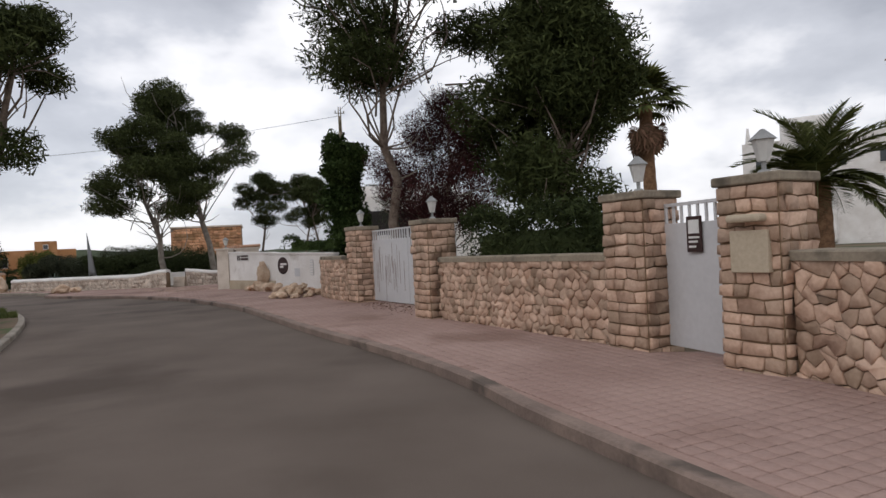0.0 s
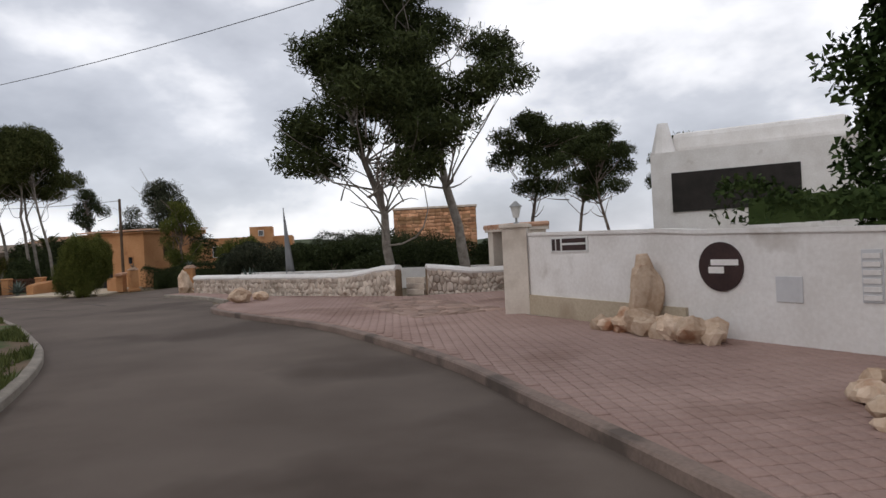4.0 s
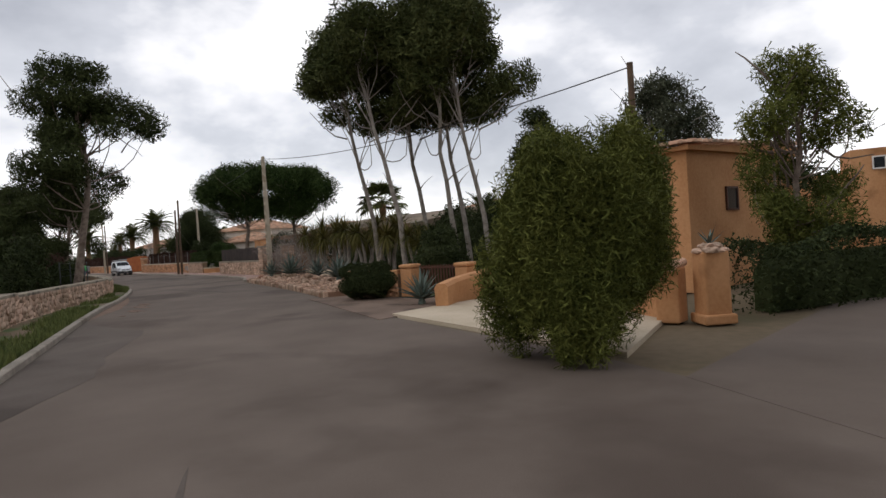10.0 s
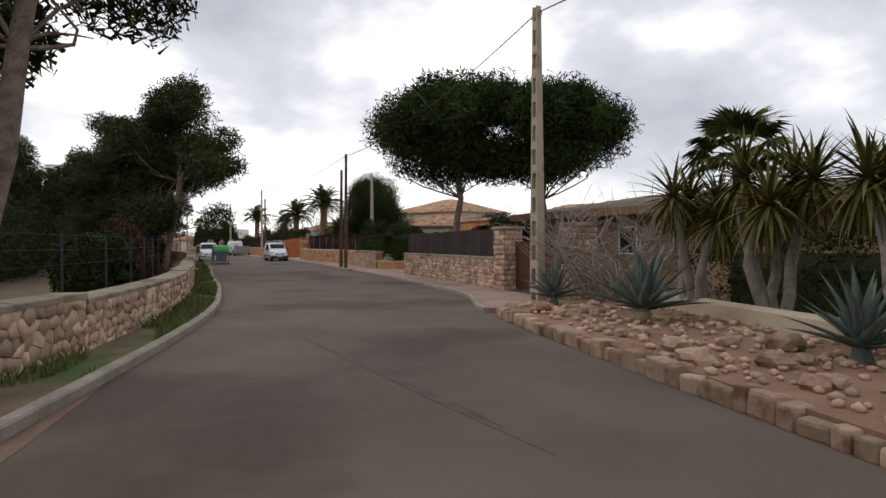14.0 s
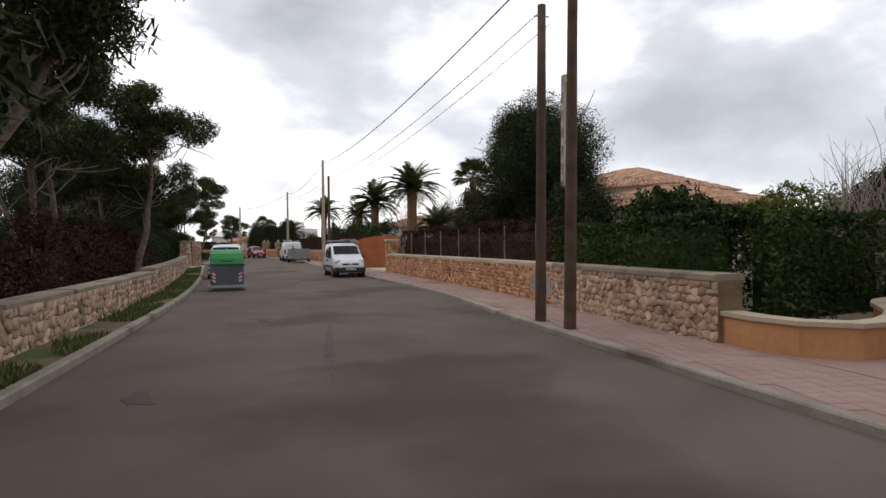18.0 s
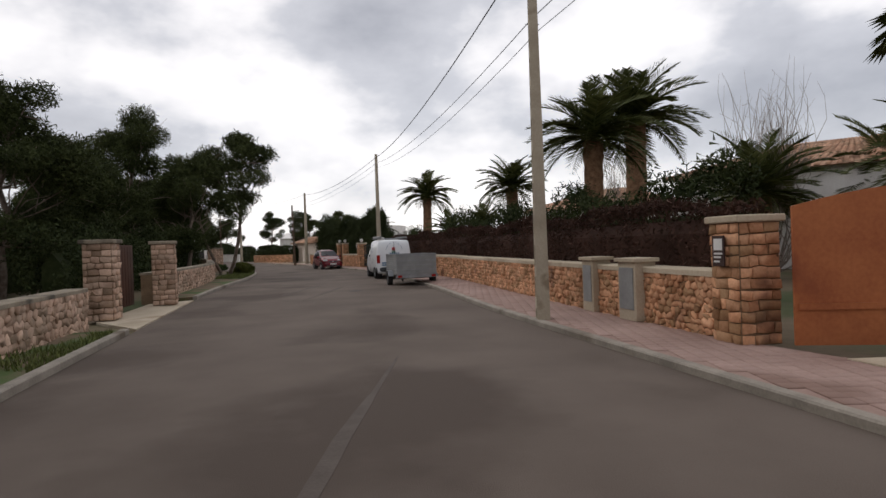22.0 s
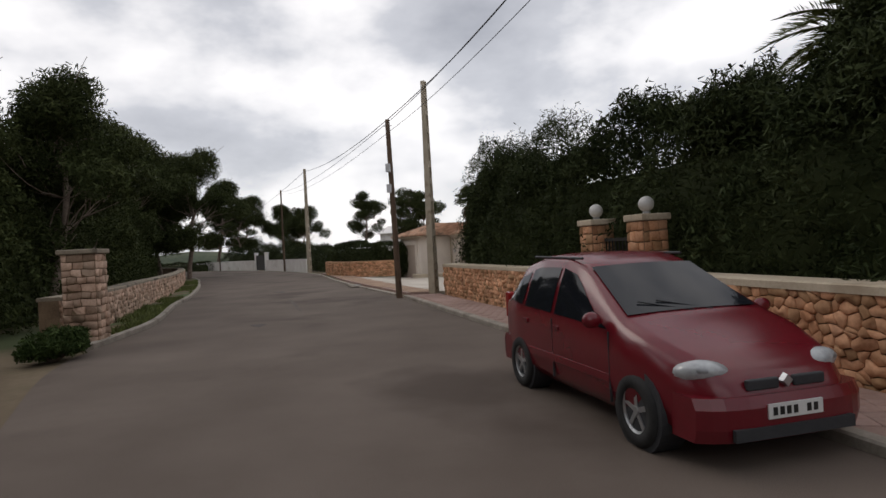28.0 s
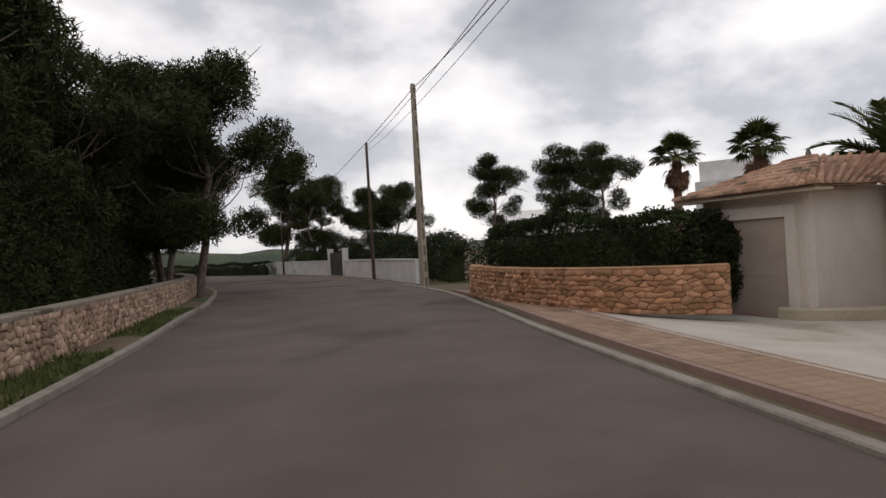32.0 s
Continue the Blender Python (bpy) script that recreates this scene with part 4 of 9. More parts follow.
S36 = near_s(KERB_L, -35.4, 38.2)
verge(0, S36, 1.3, 1.3, "patchy grass verge between kerb and wall")
verge(S36, near_s(KERB_L, -51, 41), 1.3, 1.7, "patchy grass verge between kerb and wall")
verge(near_s(KERB_L, -51, 41), near_s(KERB_L, -63, 43.6), 1.7, 0.8, "patchy grass verge between kerb and wall")
verge(near_s(KERB_L, -63, 43.6), L0, 0.8, 0.9, "earth and grass verge between kerb and wall")
verge(near_s(KERB_L, -134.5, 38.2), near_s(KERB_L, -159.3, 35.2), 1.2, 2.2, "dusty earth verge between kerb and wall")
verge(near_s(KERB_L, -167.5, 31.1), KERB_L.length, 1.2, 1.2, "earth and grass verge between kerb and wall")

# ---- walls on the first stretch ----
stone_wall("ochre rubble garden wall with a dark coping", [(9.8, -6), (5.6, 3.5), (2.5, 11.1), (1.72, 13.5)], 1.24, 0.4, -1, 0.2, 0.165, STONE_BEIGE, STONE_BEIGE_I, near=(15, 40), irregular=1.0, cap_mat=COPING)
stone_wall("ochre rubble garden wall with a dark coping", [(0.6, 15.85), (-1.8, 19.7)], 1.24, 0.4, -1, 0.2, 0.165, STONE_BEIGE, STONE_BEIGE_I, curved=False, irregular=1.0)
stone_wall("low ochre rubble wall beside the gate pier", [(-4.5, 25.0), (-5.5, 26.8), (-5.85, 28.0), (-5.85, 30.0)], 1.32, 0.4, -1, 0.21, 0.17, STONE_BEIGE, STONE_BEIGE_I, irregular=0.6)
sweep_white = Line([(-5.93, 30.1), (-8.82, 32.6), (-12.1, 35.85)], curved=False)
white_top = lambda s: np.where(s < 3.75, -0.24 + 0.03 * s, -0.10 + 0.025 * (s - 3.75))
ww = sweep("white_wall", sweep_white, 0, sweep_white.length, [(-0.12, 0), (0.12, 0), (0.12, 1.70), (-0.12, 1.70)], WHITEWASH, height=white_top)
tagged(ww, "white rendered boundary wall with signs", "wall", kind="structure")
sweep("coping", sweep_white, 0, sweep_white.length, [(-0.15, 1.70), (0.15, 1.70), (0.15, 1.76), (-0.15, 1.76)], WHITEWASH, ww, height=white_top)
sweep("plinth", sweep_white, 3.8, sweep_white.length, [(-0.17, 0.1), (0.17, 0.1), (0.17, 0.5), (-0.17, 0.5)], SANDCON, ww, "sandy render plinth")
# the wall with a rising white coping
wave = lambda s: 0.22 * np.exp(-((s - 0.2) / 1.1) ** 2)
sw = stone_wall("dry stone wall with a rounded whitewashed coping", [(-16.95, 40.55), (-18.8, 40.9), (-22.2, 42.2), (-25.5, 43.5), (-28.1, 44.5)], 0.72, 0.36, -1, 0.2, 0.2, STONE_PALE, STONE_PALE_I, coping=False, irregular=0.8, hfun=wave)
swl = Line([(-16.95, 40.55), (-18.8, 40.9), (-22.2, 42.2), (-25.5, 43.5), (-28.1, 44.5)])
ROUND = [(0.24 * math.cos(a), 0.70 + 0.13 * math.sin(a) + 0.04) for a in np.linspace(-0.5, math.pi + 0.5, 9)]
sweep("coping", swl, -0.02, swl.length + 0.05, ROUND, WHITEWASH, sw, "rounded whitewashed coping", height=wave)
wave2 = lambda s: 0.2 * np.exp(-((s - 0.1) / 0.8) ** 2)
swl2 = Line([(-16.1, 40.75), (-13.7, 42.1)], curved=False)
sw2 = stone_wall("short dry stone wall with a whitewashed coping", [(-16.1, 40.75), (-13.7, 42.1)], 0.72, 0.36, 1, 0.2, 0.2, STONE_PALE, STONE_PALE_I, coping=False, irregular=0.8, hfun=wave2, curved=False)
sweep("coping", swl2, -0.02, swl2.length, ROUND, WHITEWASH, sw2, "rounded whitewashed coping", height=wave2)
back = Line([(-13.5, 45.2), (-19, 45.6), (-24, 46.2), (-28, 47.5)])
bw = sweep("garden_wall", back, 0, back.length, [(-0.15, 0), (0.15, 0), (0.15, 0.8), (-0.15, 0.8)], WHITEWASH)
tagged(bw, "low whitewashed garden wall behind the first", "wall", kind="structure")

# ---- walls of the middle stretch ----
stone_wall("beige rubble wall under a board fence", WALL_C, 1.0, 0.4, -1, 0.22, 0.165, STONE_BEIGE, STONE_BEIGE_I, irregular=0.6)
stone_wall("beige rubble wall under a clipped hedge", [(-88.0, 52.5), (-91, 52.45), (-94, 52.5)], 1.0, 0.4, -1, 0.22, 0.165, STONE_BEIGE, STONE_BEIGE_I, irregular=0.6)
stone_wall("long ochre rubble garden wall with a pale coping", [(-94, 52.5), (-98, 52.4), (-104, 51.95), (-111, 51.3), (-113.2, 51.05)], 0.98, 0.4, -1, 0.185, 0.14, STONE_OCHRE, STONE_OCHRE_I, irregular=0.6, cap_mat=SANDCON)
stone_wall("ochre rubble garden wall by meter boxes", [(-121.2, 49.75), (-126.6, 49.15), (-133, 48.65), (-139.3, 48.15)], 0.98, 0.4, -1, 0.185, 0.14, STONE_OCHRE, STONE_OCHRE_I, irregular=0.6, near=(0, 14), cap_mat=SANDCON)
stone_wall("ochre rubble garden wall behind parked vehicles", [(-139.3, 48.15), (-145.5, 47.1), (-151.8, 45.75), (-155.7, 44.85)], 1.0, 0.4, -1, 0.185, 0.14, STONE_OCHRE, STONE_OCHRE_I, irregular=0.6, near=(8, 40), cap_mat=SANDCON)
stone_wall("ochre rubble garden wall between gate piers", [(-161.2, 43.0), (-163.3, 42.35), (-166.3, 41.5)], 1.0, 0.4, -1, 0.185, 0.14, STONE_OCHRE, STONE_OCHRE_I, irregular=0.7, cap_mat=SANDCON)
stone_wall("ochre rubble garden wall before a tall shrubbery", [(-168.5, 40.7), (-172, 39.3), (-177.0, 37.5)], 1.0, 0.4, -1, 0.185, 0.14, STONE_OCHRE, STONE_OCHRE_I, irregular=0.7, cap_mat=SANDCON)
stone_wall("low curved ochre dry stone wall by the forecourt", [(-203.6, 26.6), (-201.5, 26.9), (-198.5, 28.3), (-196.3, 29.9), (-195.0, 31.7), (-194.7, 33.0)], 0.95, 0.4, 1, 0.3, 0.14, STONE_OCHRE, STONE_OCHRE_I, irregular=0.5, cap=(0.05, 0.02), cap_mat=STONE_OCHRE_I)
wl1 = Line([(-209.9, 22.8), (-217, 18.8), (-224.3, 13.9)])
wl2 = Line([(-227.8, 11.1), (-236, 4.0), (-246, -6.0)])
for w in (wl1, wl2):
    o = sweep("white_wall", w, 0, w.length, [(-0.12, 0), (0.12, 0), (0.12, 1.15), (-0.12, 1.15)], WHITEWASH)
    tagged(o, "low white rendered street wall", "wall", kind="structure")
    sweep("coping", w, 0, w.length, [(-0.16, 1.15), (0.16, 1.15), (0.16, 1.21), (-0.16, 1.21)], WHITEWASH, o)

# ---- walls on the other side of the road ----
def left_wall(s0, s1, off0, off1, h, near, label, stone=STONE_BEIGE, small=STONE_BEIGE_I, cw=0.26, ch=0.19):
    k = np.linspace(s0, s1, max(4, int((s1 - s0) / 4)))
    pts = KERB_L.at(k, -np.linspace(off0, off1, len(k)))
    stone_wall(label, [tuple(q) for q in pts], h, 0.4, 1, cw, ch, stone, small, near=near, irregular=0.8, cap=(0.07, 0.04))


left_wall(0, S36, 1.6, 1.55, 0.9, (20, 60), "pale rubble wall behind a grass verge")
S70 = near_s(KERB_L, -72, 44.2)
S101 = near_s(KERB_L, -101, 42.9)
S51, S63 = near_s(KERB_L, -51, 41), near_s(KERB_L, -63, 43.6)
left_wall(S36, S51, 1.55, 1.95, 0.88, (4, 20), "curving pale rubble wall behind a grass verge")
left_wall(S51, S63, 1.95, 1.05, 0.82, (0, 20), "curving pale rubble wall behind a grass verge")
left_wall(S63, S70, 1.05, 1.1, 0.74, (0, 20), "curving pale rubble wall behind a grass verge")
left_wall(S70, S101, 1.1, 1.15, 0.76, (0, 40), "long beige rubble wall under dark pines")
left_wall(S101, L0 + 1.0, 1.15, 1.25, 0.86, (0, 30), "long beige rubble wall under dark pines")
S134, S159 = near_s(KERB_L, -134.0, 38.3), near_s(KERB_L, -159.3, 35.2)
stone_wall("beige rubble wall between two gateways", [(-133.2, 37.2), (-140, 36.4), (-148, 35.1), (-156, 33.0), (-163.4, 30.95)], 0.95, 0.4, 1, 0.22, 0.165, STONE_BEIGE, STONE_BEIGE_I, irregular=0.8, cap=(0.07, 0.04))
stone_wall("beige rubble wall under dense dark trees", [(-168.5, 29.5), (-172, 28.5), (-177, 26.4), (-183, 24.1), (-191, 20.6), (-197.5, 17.5), (-203, 14.7), (-210, 10.7), (-218, 4.3)], 0.95, 0.4, 1, 0.22, 0.165, STONE_BEIGE, STONE_BEIGE_I, irregular=0.8, near=(4, 34), cap=(0.07, 0.04))

polygon("gate_apron", [(-126.2, 39.5), (-133.9, 38.4), (-133.0, 37.3), (-128.0, 37.9)], 0.03, SANDCON, "sandy earth apron before the brown gate", "driveway")


# ---- stains, painted tree shade, soil and flagstones on the ground ----
def patch(x, y, rx, ry, turn, material, label, seed, z=0.005, name="road_patch"):
    rng = np.random.default_rng(seed)
    c, s = math.cos(radians(turn)), math.sin(radians(turn))
    pts = []
    for a in np.linspace(0, 6.283, 26)[:-1]:
        k = 1 + 0.22 * math.sin(3 * a + seed) + rng.uniform(-0.22, 0.22)
        u, v = rx * k * math.cos(a), ry * k * math.sin(a)
        pts.append((x + c * u - s * v, y + s * u + c * v))
    polygon(name, pts, z, material, label, "patch", 0.004)


def edge_strip(x0, y0, x1, y1, w, seed, material=SHADE_ASPHALT, z=0.0035, label="kerbside asphalt coloured darker for tree shade"):
    """A strip along the kerb with a ragged edge: painted tree shade on asphalt, or washed-down soil."""
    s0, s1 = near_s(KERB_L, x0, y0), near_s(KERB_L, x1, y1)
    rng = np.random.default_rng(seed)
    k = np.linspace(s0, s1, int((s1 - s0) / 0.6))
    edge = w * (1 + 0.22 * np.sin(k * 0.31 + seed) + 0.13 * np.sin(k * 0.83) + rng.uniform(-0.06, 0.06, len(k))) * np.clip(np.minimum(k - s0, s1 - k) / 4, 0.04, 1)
    ribbon("road_edge_strip", KERB_L.at(k, 0.02), KERB_L.at(k, 0.02 + edge), z, material, 0.01, label=label, category="road")


# shade of the trees along this kerb, painted as darker asphalt
edge_strip(-37, 38.5, -50, 42, 1.2, 3)
DUSTSOIL = mat("thin_red_soil", (0.13, 0.082, 0.058), (0.19, 0.125, 0.092), 2, 40, 0.95, 0.4)
edge_strip(-50.5, 41.6, -61, 43.4, 0.55, 15, DUSTSOIL, 0.0045, "thin red soil washed along the kerb")
TAR = mat("oil_stain", (0.055, 0.044, 0.038), (0.090, 0.073, 0.063), 2.5, 40, 0.8, 0.3)
TYREMARK = mat("tyre_mark", (0.072, 0.056, 0.046), (0.108, 0.086, 0.072), 3, 40, 0.85, 0.3)
for i, (x, y, rx, ry, a) in enumerate([(-93.2, 45.2, 0.32, 0.2, 0), (-93.9, 45.6, 0.3, 0.16, 30), (-93.4, 45.8, 0.2, 0.12, 60), (-135.5, 43.7, 0.34, 0.22, 10), (-87.1, 44.85, 0.3, 0.14, 20), 
                                       (-183.3, 29.4, 0.5, 0.22, 25), (-170.6, 33.2, 0.3, 0.16, 30)]):
    patch(x, y, rx, ry, a, TAR, "dark oil stain on the asphalt", 40 + i)
for i, (x, y, l, a) in enumerate([(-32.2, 39.75, 2.7, -16), (-30.6, 41.3, 2.1, -26), (-90.2, 46.9, 2.4, -2), (-106.0, 46.1, 3.2, -6), (-135.6, 42.7, 2.6, -8), (-137.5, 41.6, 3.0, -8), (-176.5, 32.2, 2.6, 22), (-60.5, 46.2, 3.0, 10), (-118, 44.4, 2.6, -8)]):
    patch(x, y, l, 0.07, a, TYREMARK, "faint dark tyre mark on the asphalt", 60 + i, 0.004)
rng = np.random.default_rng(83)
for i in range(11):
    k = rng.uniform(0, 1)
    patch(-50.6 - 5.8 * k, 41.75 + 1.55 * k + abs(rng.normal(0, 0.16)), rng.uniform(0.15, 0.5), rng.uniform(0.05, 0.12), 14, DUSTSOIL, "red earth washed over the road edge", 100 + i, 0.006 + 0.0005 * i, "soil_patch")
rng = np.random.default_rng(91)
its = []
for q in stone_cells(4.8, 2.2, 0.34, 0.3, rng, 1.0):
    v, f = stone_solid(q, lambda s, z, d: (-17.4 + 0.70 * s + 0.72 * z, 38.1 - 0.72 * s + 0.70 * z, 0.118 + d), 0.035, 0.014, rng)
    its.append((np.array(v), f))
v, f = join_arrays(its)
tagged(put("flagstones", pieces_mesh("flagstones", v, f), mat("flagstone", (0.27, 0.19, 0.145), (0.40, 0.29, 0.23), 1.2, 22, 0.9, 0.4, vary=0.18, island=True)), "pale crazy paved flagstones before the entrance", "paving", kind="stuff")


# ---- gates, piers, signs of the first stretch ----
# Near-black colour that paints the shade inside openings on solid faces.
PAINTED_SHADE = mat("painted_inside_shade", (0.02, 0.018, 0.016), (0.035, 0.03, 0.027), 2, 20, 0.9, 0)
pier_m = pier_master("ochre stone gate pier with a stone cap", 0.64, 2.0, STONE_BEIGE, cap=0.1, over=0.05, cw=0.22, ch=0.145, group="piers of the garden wall")
pier_m.matrix_basis = facing(-2.08, 20.05, -6.33, 17.4)
for x, y, k in [(-4.2, 24.7, 1.05), (0.72, 15.5, 1.0), (1.5, 13.85, 1.0)]:
    ob = copy_thing(pier_m, facing(x, y, x - 4.25, y - 2.65))
    ob.scale = (1, 1, k)


def lantern(x, y, z, label, s=1.0):
    th = thing("lantern", label, "lamp", pose(x, y, z), "lanterns on the piers")
    part("base", cyl_bm((0, 0, 0), (0, 0, 0.05 * s), 0.09 * s, 0.05 * s, 10), GREYBOX, th)
    part("stem", cyl_bm((0, 0, 0.05 * s), (0, 0, 0.14 * s), 0.025 * s, 0.025 * s, 8), GREYBOX, th)
    part("glass", cyl_bm((0, 0, 0.14 * s), (0, 0, 0.36 * s), 0.06 * s, 0.11 * s, 6), GLOBE, th)
    part("roof", cyl_bm((0, 0, 0.36 * s), (0, 0, 0.47 * s), 0.14 * s, 0.02 * s, 6), GREYBOX, th)
    return th


for x, y, z in [(-2.08, 20.05, 2.1), (-4.2, 24.7, 2.2), (0.72, 15.5, 2.1), (1.5, 13.85, 2.1)]:
    lantern(x, y, z, "small grey lantern on a gate pier")


def panel_gate(label, x0, y0, x1, y1, z0, z1, material, bars=True, leaves=2, streaks=0, name="gate", solid_to=0.83, towards=(-5, 18)):
    """A sheet metal gate with a row of bars above, between two plan points."""
    cx, cy = (x0 + x1) / 2, (y0 + y1) / 2
    w = math.hypot(x1 - x0, y1 - y0)
    th = thing(name, label, "gate", facing(cx, cy, cx + (y1 - y0) * -1, cy + (x1 - x0)))
    v = th.matrix_basis @ Vector((0, -1, 0))
    if (Vector((*towards, 0)) - v).length > (Vector((*towards, 0)) - (th.matrix_basis @ Vector((0, 1, 0)))).length:
        th.matrix_basis = th.matrix_basis @ pose(0, 0, 0, 0, 0, 180)
    h = z1 - z0
    rng = np.random.default_rng(3)
    for i in range(leaves):
        a, b = -w / 2 + i * w / leaves + 0.01, -w / 2 + (i + 1) * w / leaves - 0.01
        leaf = part("gate_leaf", box_bm(a, -0.02, z0, b, 0.02, z0 + h * (solid_to if bars else 1), bevel=0.005), material, th)
        if bars:
            part("top_rail", box_bm(a, -0.02, z1 - 0.04, b, 0.02, z1), material, leaf)
            n = int((b - a) / 0.13)
            for k in range(n + 1):
                xx = a + 0.02 + (b - a - 0.04) * k / n
                part("bar", box_bm(xx - 0.014, -0.014, z0 + h * solid_to, xx + 0.014, 0.014, z1 - 0.04), material, leaf)
        for k in range(streaks):
            xx, top = rng.uniform(a + 0.2, b - 0.15), z0 + h * rng.uniform(0.45, 0.82)
            part("rust_streak", box_bm(xx - rng.uniform(0.004, 0.012), -0.0245, top - rng.uniform(0.25, 0.95), xx + rng.uniform(0.004, 0.012), -0.02, top), RUSTSTREAK, leaf)
    return th


def notice(label, x, y, z, w, h, toward, on=None):
    """A small dark notice with a pale badge and bars for its lettering."""
    th = thing("notice", label, "sign", facing(x, y, *toward, z), "notices on gates and piers")
    part("plate", box_bm(-w / 2, -0.008, 0, w / 2, 0.008, h), DARKSIGN, th)
    part("badge", box_bm(-w * 0.36, -0.012, h * 0.52, w * 0.36, -0.008, h * 0.9), SIGNWHITE, th)
    for k, (a, b) in enumerate([(0.38, 0.44), (0.26, 0.32), (0.12, 0.18)]):
        part("text_bar", box_bm(-w * 0.36, -0.012, h * a, w * (0.36 - 0.12 * k), -0.008, h * b), SIGNWHITE, th)
    return th


g1 = panel_gate("grey steel double gate with rust streaks", -3.93, 24.6, -1.62, 20.8, 0.16, 2.07, GREYPAINT, True, 2, 22, "double_gate", 0.86)
g2 = panel_gate("plain grey steel garden door with bars", 0.95, 15.25, 1.36, 14.2, 0.16, 1.92, GREYPAINT, True, 1, 0, "garden_door", 0.86)
notice("dark notice on the grey gate", -2.62, 22.3, 1.38, 0.26, 0.42, (-6.9, 19.7))
notice("dark notice on the grey garden door", 1.1, 14.72, 1.32, 0.22, 0.42, (-3.5, 12.6))
mb = thing("letter_box", "pale stone letter box with a little roof", "letter box", facing(1.2, 13.62, -3.05, 10.97, 1.12), "")
part("body", box_bm(-0.2, -0.02, 0, 0.2, 0.1, 0.42, bevel=0.01), SANDCON, mb)
part("roof", box_bm(-0.18, -0.12, 0.5, 0.18, 0.1, 0.58, bevel=0.03), SANDCON, mb)

# ---- white wall: signs, menhir, rock pile ----
def on_white(s, z):
    p = sweep_white.at(s, -0.121)[0]
    q = sweep_white.at(s, -3.0)[0]
    return p, q


p, q = on_white(3.22, 0)
disc = thing("round_sign", "dark rusted metal disc sign on the white wall", "sign", facing(p[0], p[1], q[0], q[1], 1.1))
bm = bmesh.new()
cyl(bm, (0, 0.005, 0), (0, -0.03, 0), 0.34, 0.34, 28)
part("disc", bm, DARKSIGN, disc)
for a, b, c, d in [(-0.14, 0.02, 0.28, 0.1), (-0.18, -0.09, 0.06, 0.0)]:
    part("logo_bar", box_bm(a, -0.036, b, c, -0.03, d), WHITEWASH, disc)
p, q = on_white(6.5, 0)
sg = thing("wall_sign", "dark lettered sign on the white wall", "sign", facing(p[0], p[1], q[0], q[1], 1.35))
part("plate", box_bm(-0.55, -0.02, 0, 0.55, 0, 0.28), SIGNWHITE, sg)
for k, (a, b, z0, z1) in enumerate([(-0.5, -0.4, 0.03, 0.25), (-0.36, -0.24, 0.03, 0.25), (-0.18, 0.5, 0.17, 0.25), (-0.18, 0.5, 0.03, 0.13)]):
    part("text_bar", box_bm(a, -0.026, z0, b, -0.02, z1), DARKSIGN, sg)
for s, z, w, h, lb in [(2.28, 0.66, 0.34, 0.32, "grey meter hatch in the white wall"), (1.33, 0.7, 0.22, 0.6, "white louvred vent in the white wall")]:
    p, q = on_white(s, 0)
    th = thing("wall_hatch", lb, "hatch", facing(p[0], p[1], q[0], q[1], z))
    part("panel", box_bm(-w / 2, -0.015, 0, w / 2, 0, h, bevel=0.004), GREYPAINT, th)
    for k in range(6 if h > 0.5 else 0):
        part("louvre", box_bm(-w / 2 + 0.02, -0.03, 0.03 + k * 0.094, w / 2 - 0.02, -0.014, 0.085 + k * 0.094), WHITEWASH, th)


def rock(name, label, x, y, z, r, seed, squash=(1, 1, 0.8), parent=None, group="", material=None):
    """A faceted boulder."""
    rng = np.random.default_rng(seed)
    bm = bmesh.new()
    bmesh.ops.create_icosphere(bm, subdivisions=2 if r < 0.25 else 3, radius=1)
    off = Vector(rng.uniform(-50, 50, 3))
    for v in bm.verts:
        d = v.co.normalized()
        n = noise.noise(d * 1.3 + off) * 0.45 + noise.noise(d * 3.1 + off) * 0.2 + noise.noise(d * 8 + off) * 0.06
        v.co = d * (1 + n)
        v.co.x, v.co.y, v.co.z = v.co.x * squash[0] * r, v.co.y * squash[1] * r, v.co.z * squash[2] * r
    lo = min(v.co.z for v in bm.verts)
    for v in bm.verts:
        v.co.z = max(v.co.z, lo * 0.7)
    lo = min(v.co.z for v in bm.verts)
    ob = part(name, bm, material or ROCK, parent)
    ob.matrix_basis = pose(x, y, z - lo - 0.02, 0, 0, rng.uniform(0, 360))
    return tagged(ob, label, "rock" if not parent else "", group)


rock("standing_stone", "upright weathered standing stone", -9.45, 32.75, 0.12, 0.44, 3, (0.6, 0.4, 1.4))
pile = thing("rock_pile", "heap of pale broken rocks on the pavement", "rock pile", pose(-7.05, 28.3, 0.12))
rng = np.random.default_rng(17)
for i in range(95):
    a, d = rng.uniform(0, 6.283), math.sqrt(rng.random())
    z = (1 - d) * 0.4 * rng.uniform(0.6, 1)
    rock("rock", "", 0.78 * d * math.cos(a), 1.1 * d * math.sin(a), z, rng.uniform(0.08, 0.17), 100 + i, (1, 0.8, 0.7), pile, material=ROCK)
for i in range(14):
    p = sweep_white.at(3.0 + i * 0.16, -0.45 - 0.2 * rng.random())[0]
    rock("edging_rock", "rounded pale rock at the foot of the wall", p[0], p[1], 0.11, rng.uniform(0.16, 0.26), 300 + i, (1, 0.9, 0.85), group="rocks at the foot of the wall")
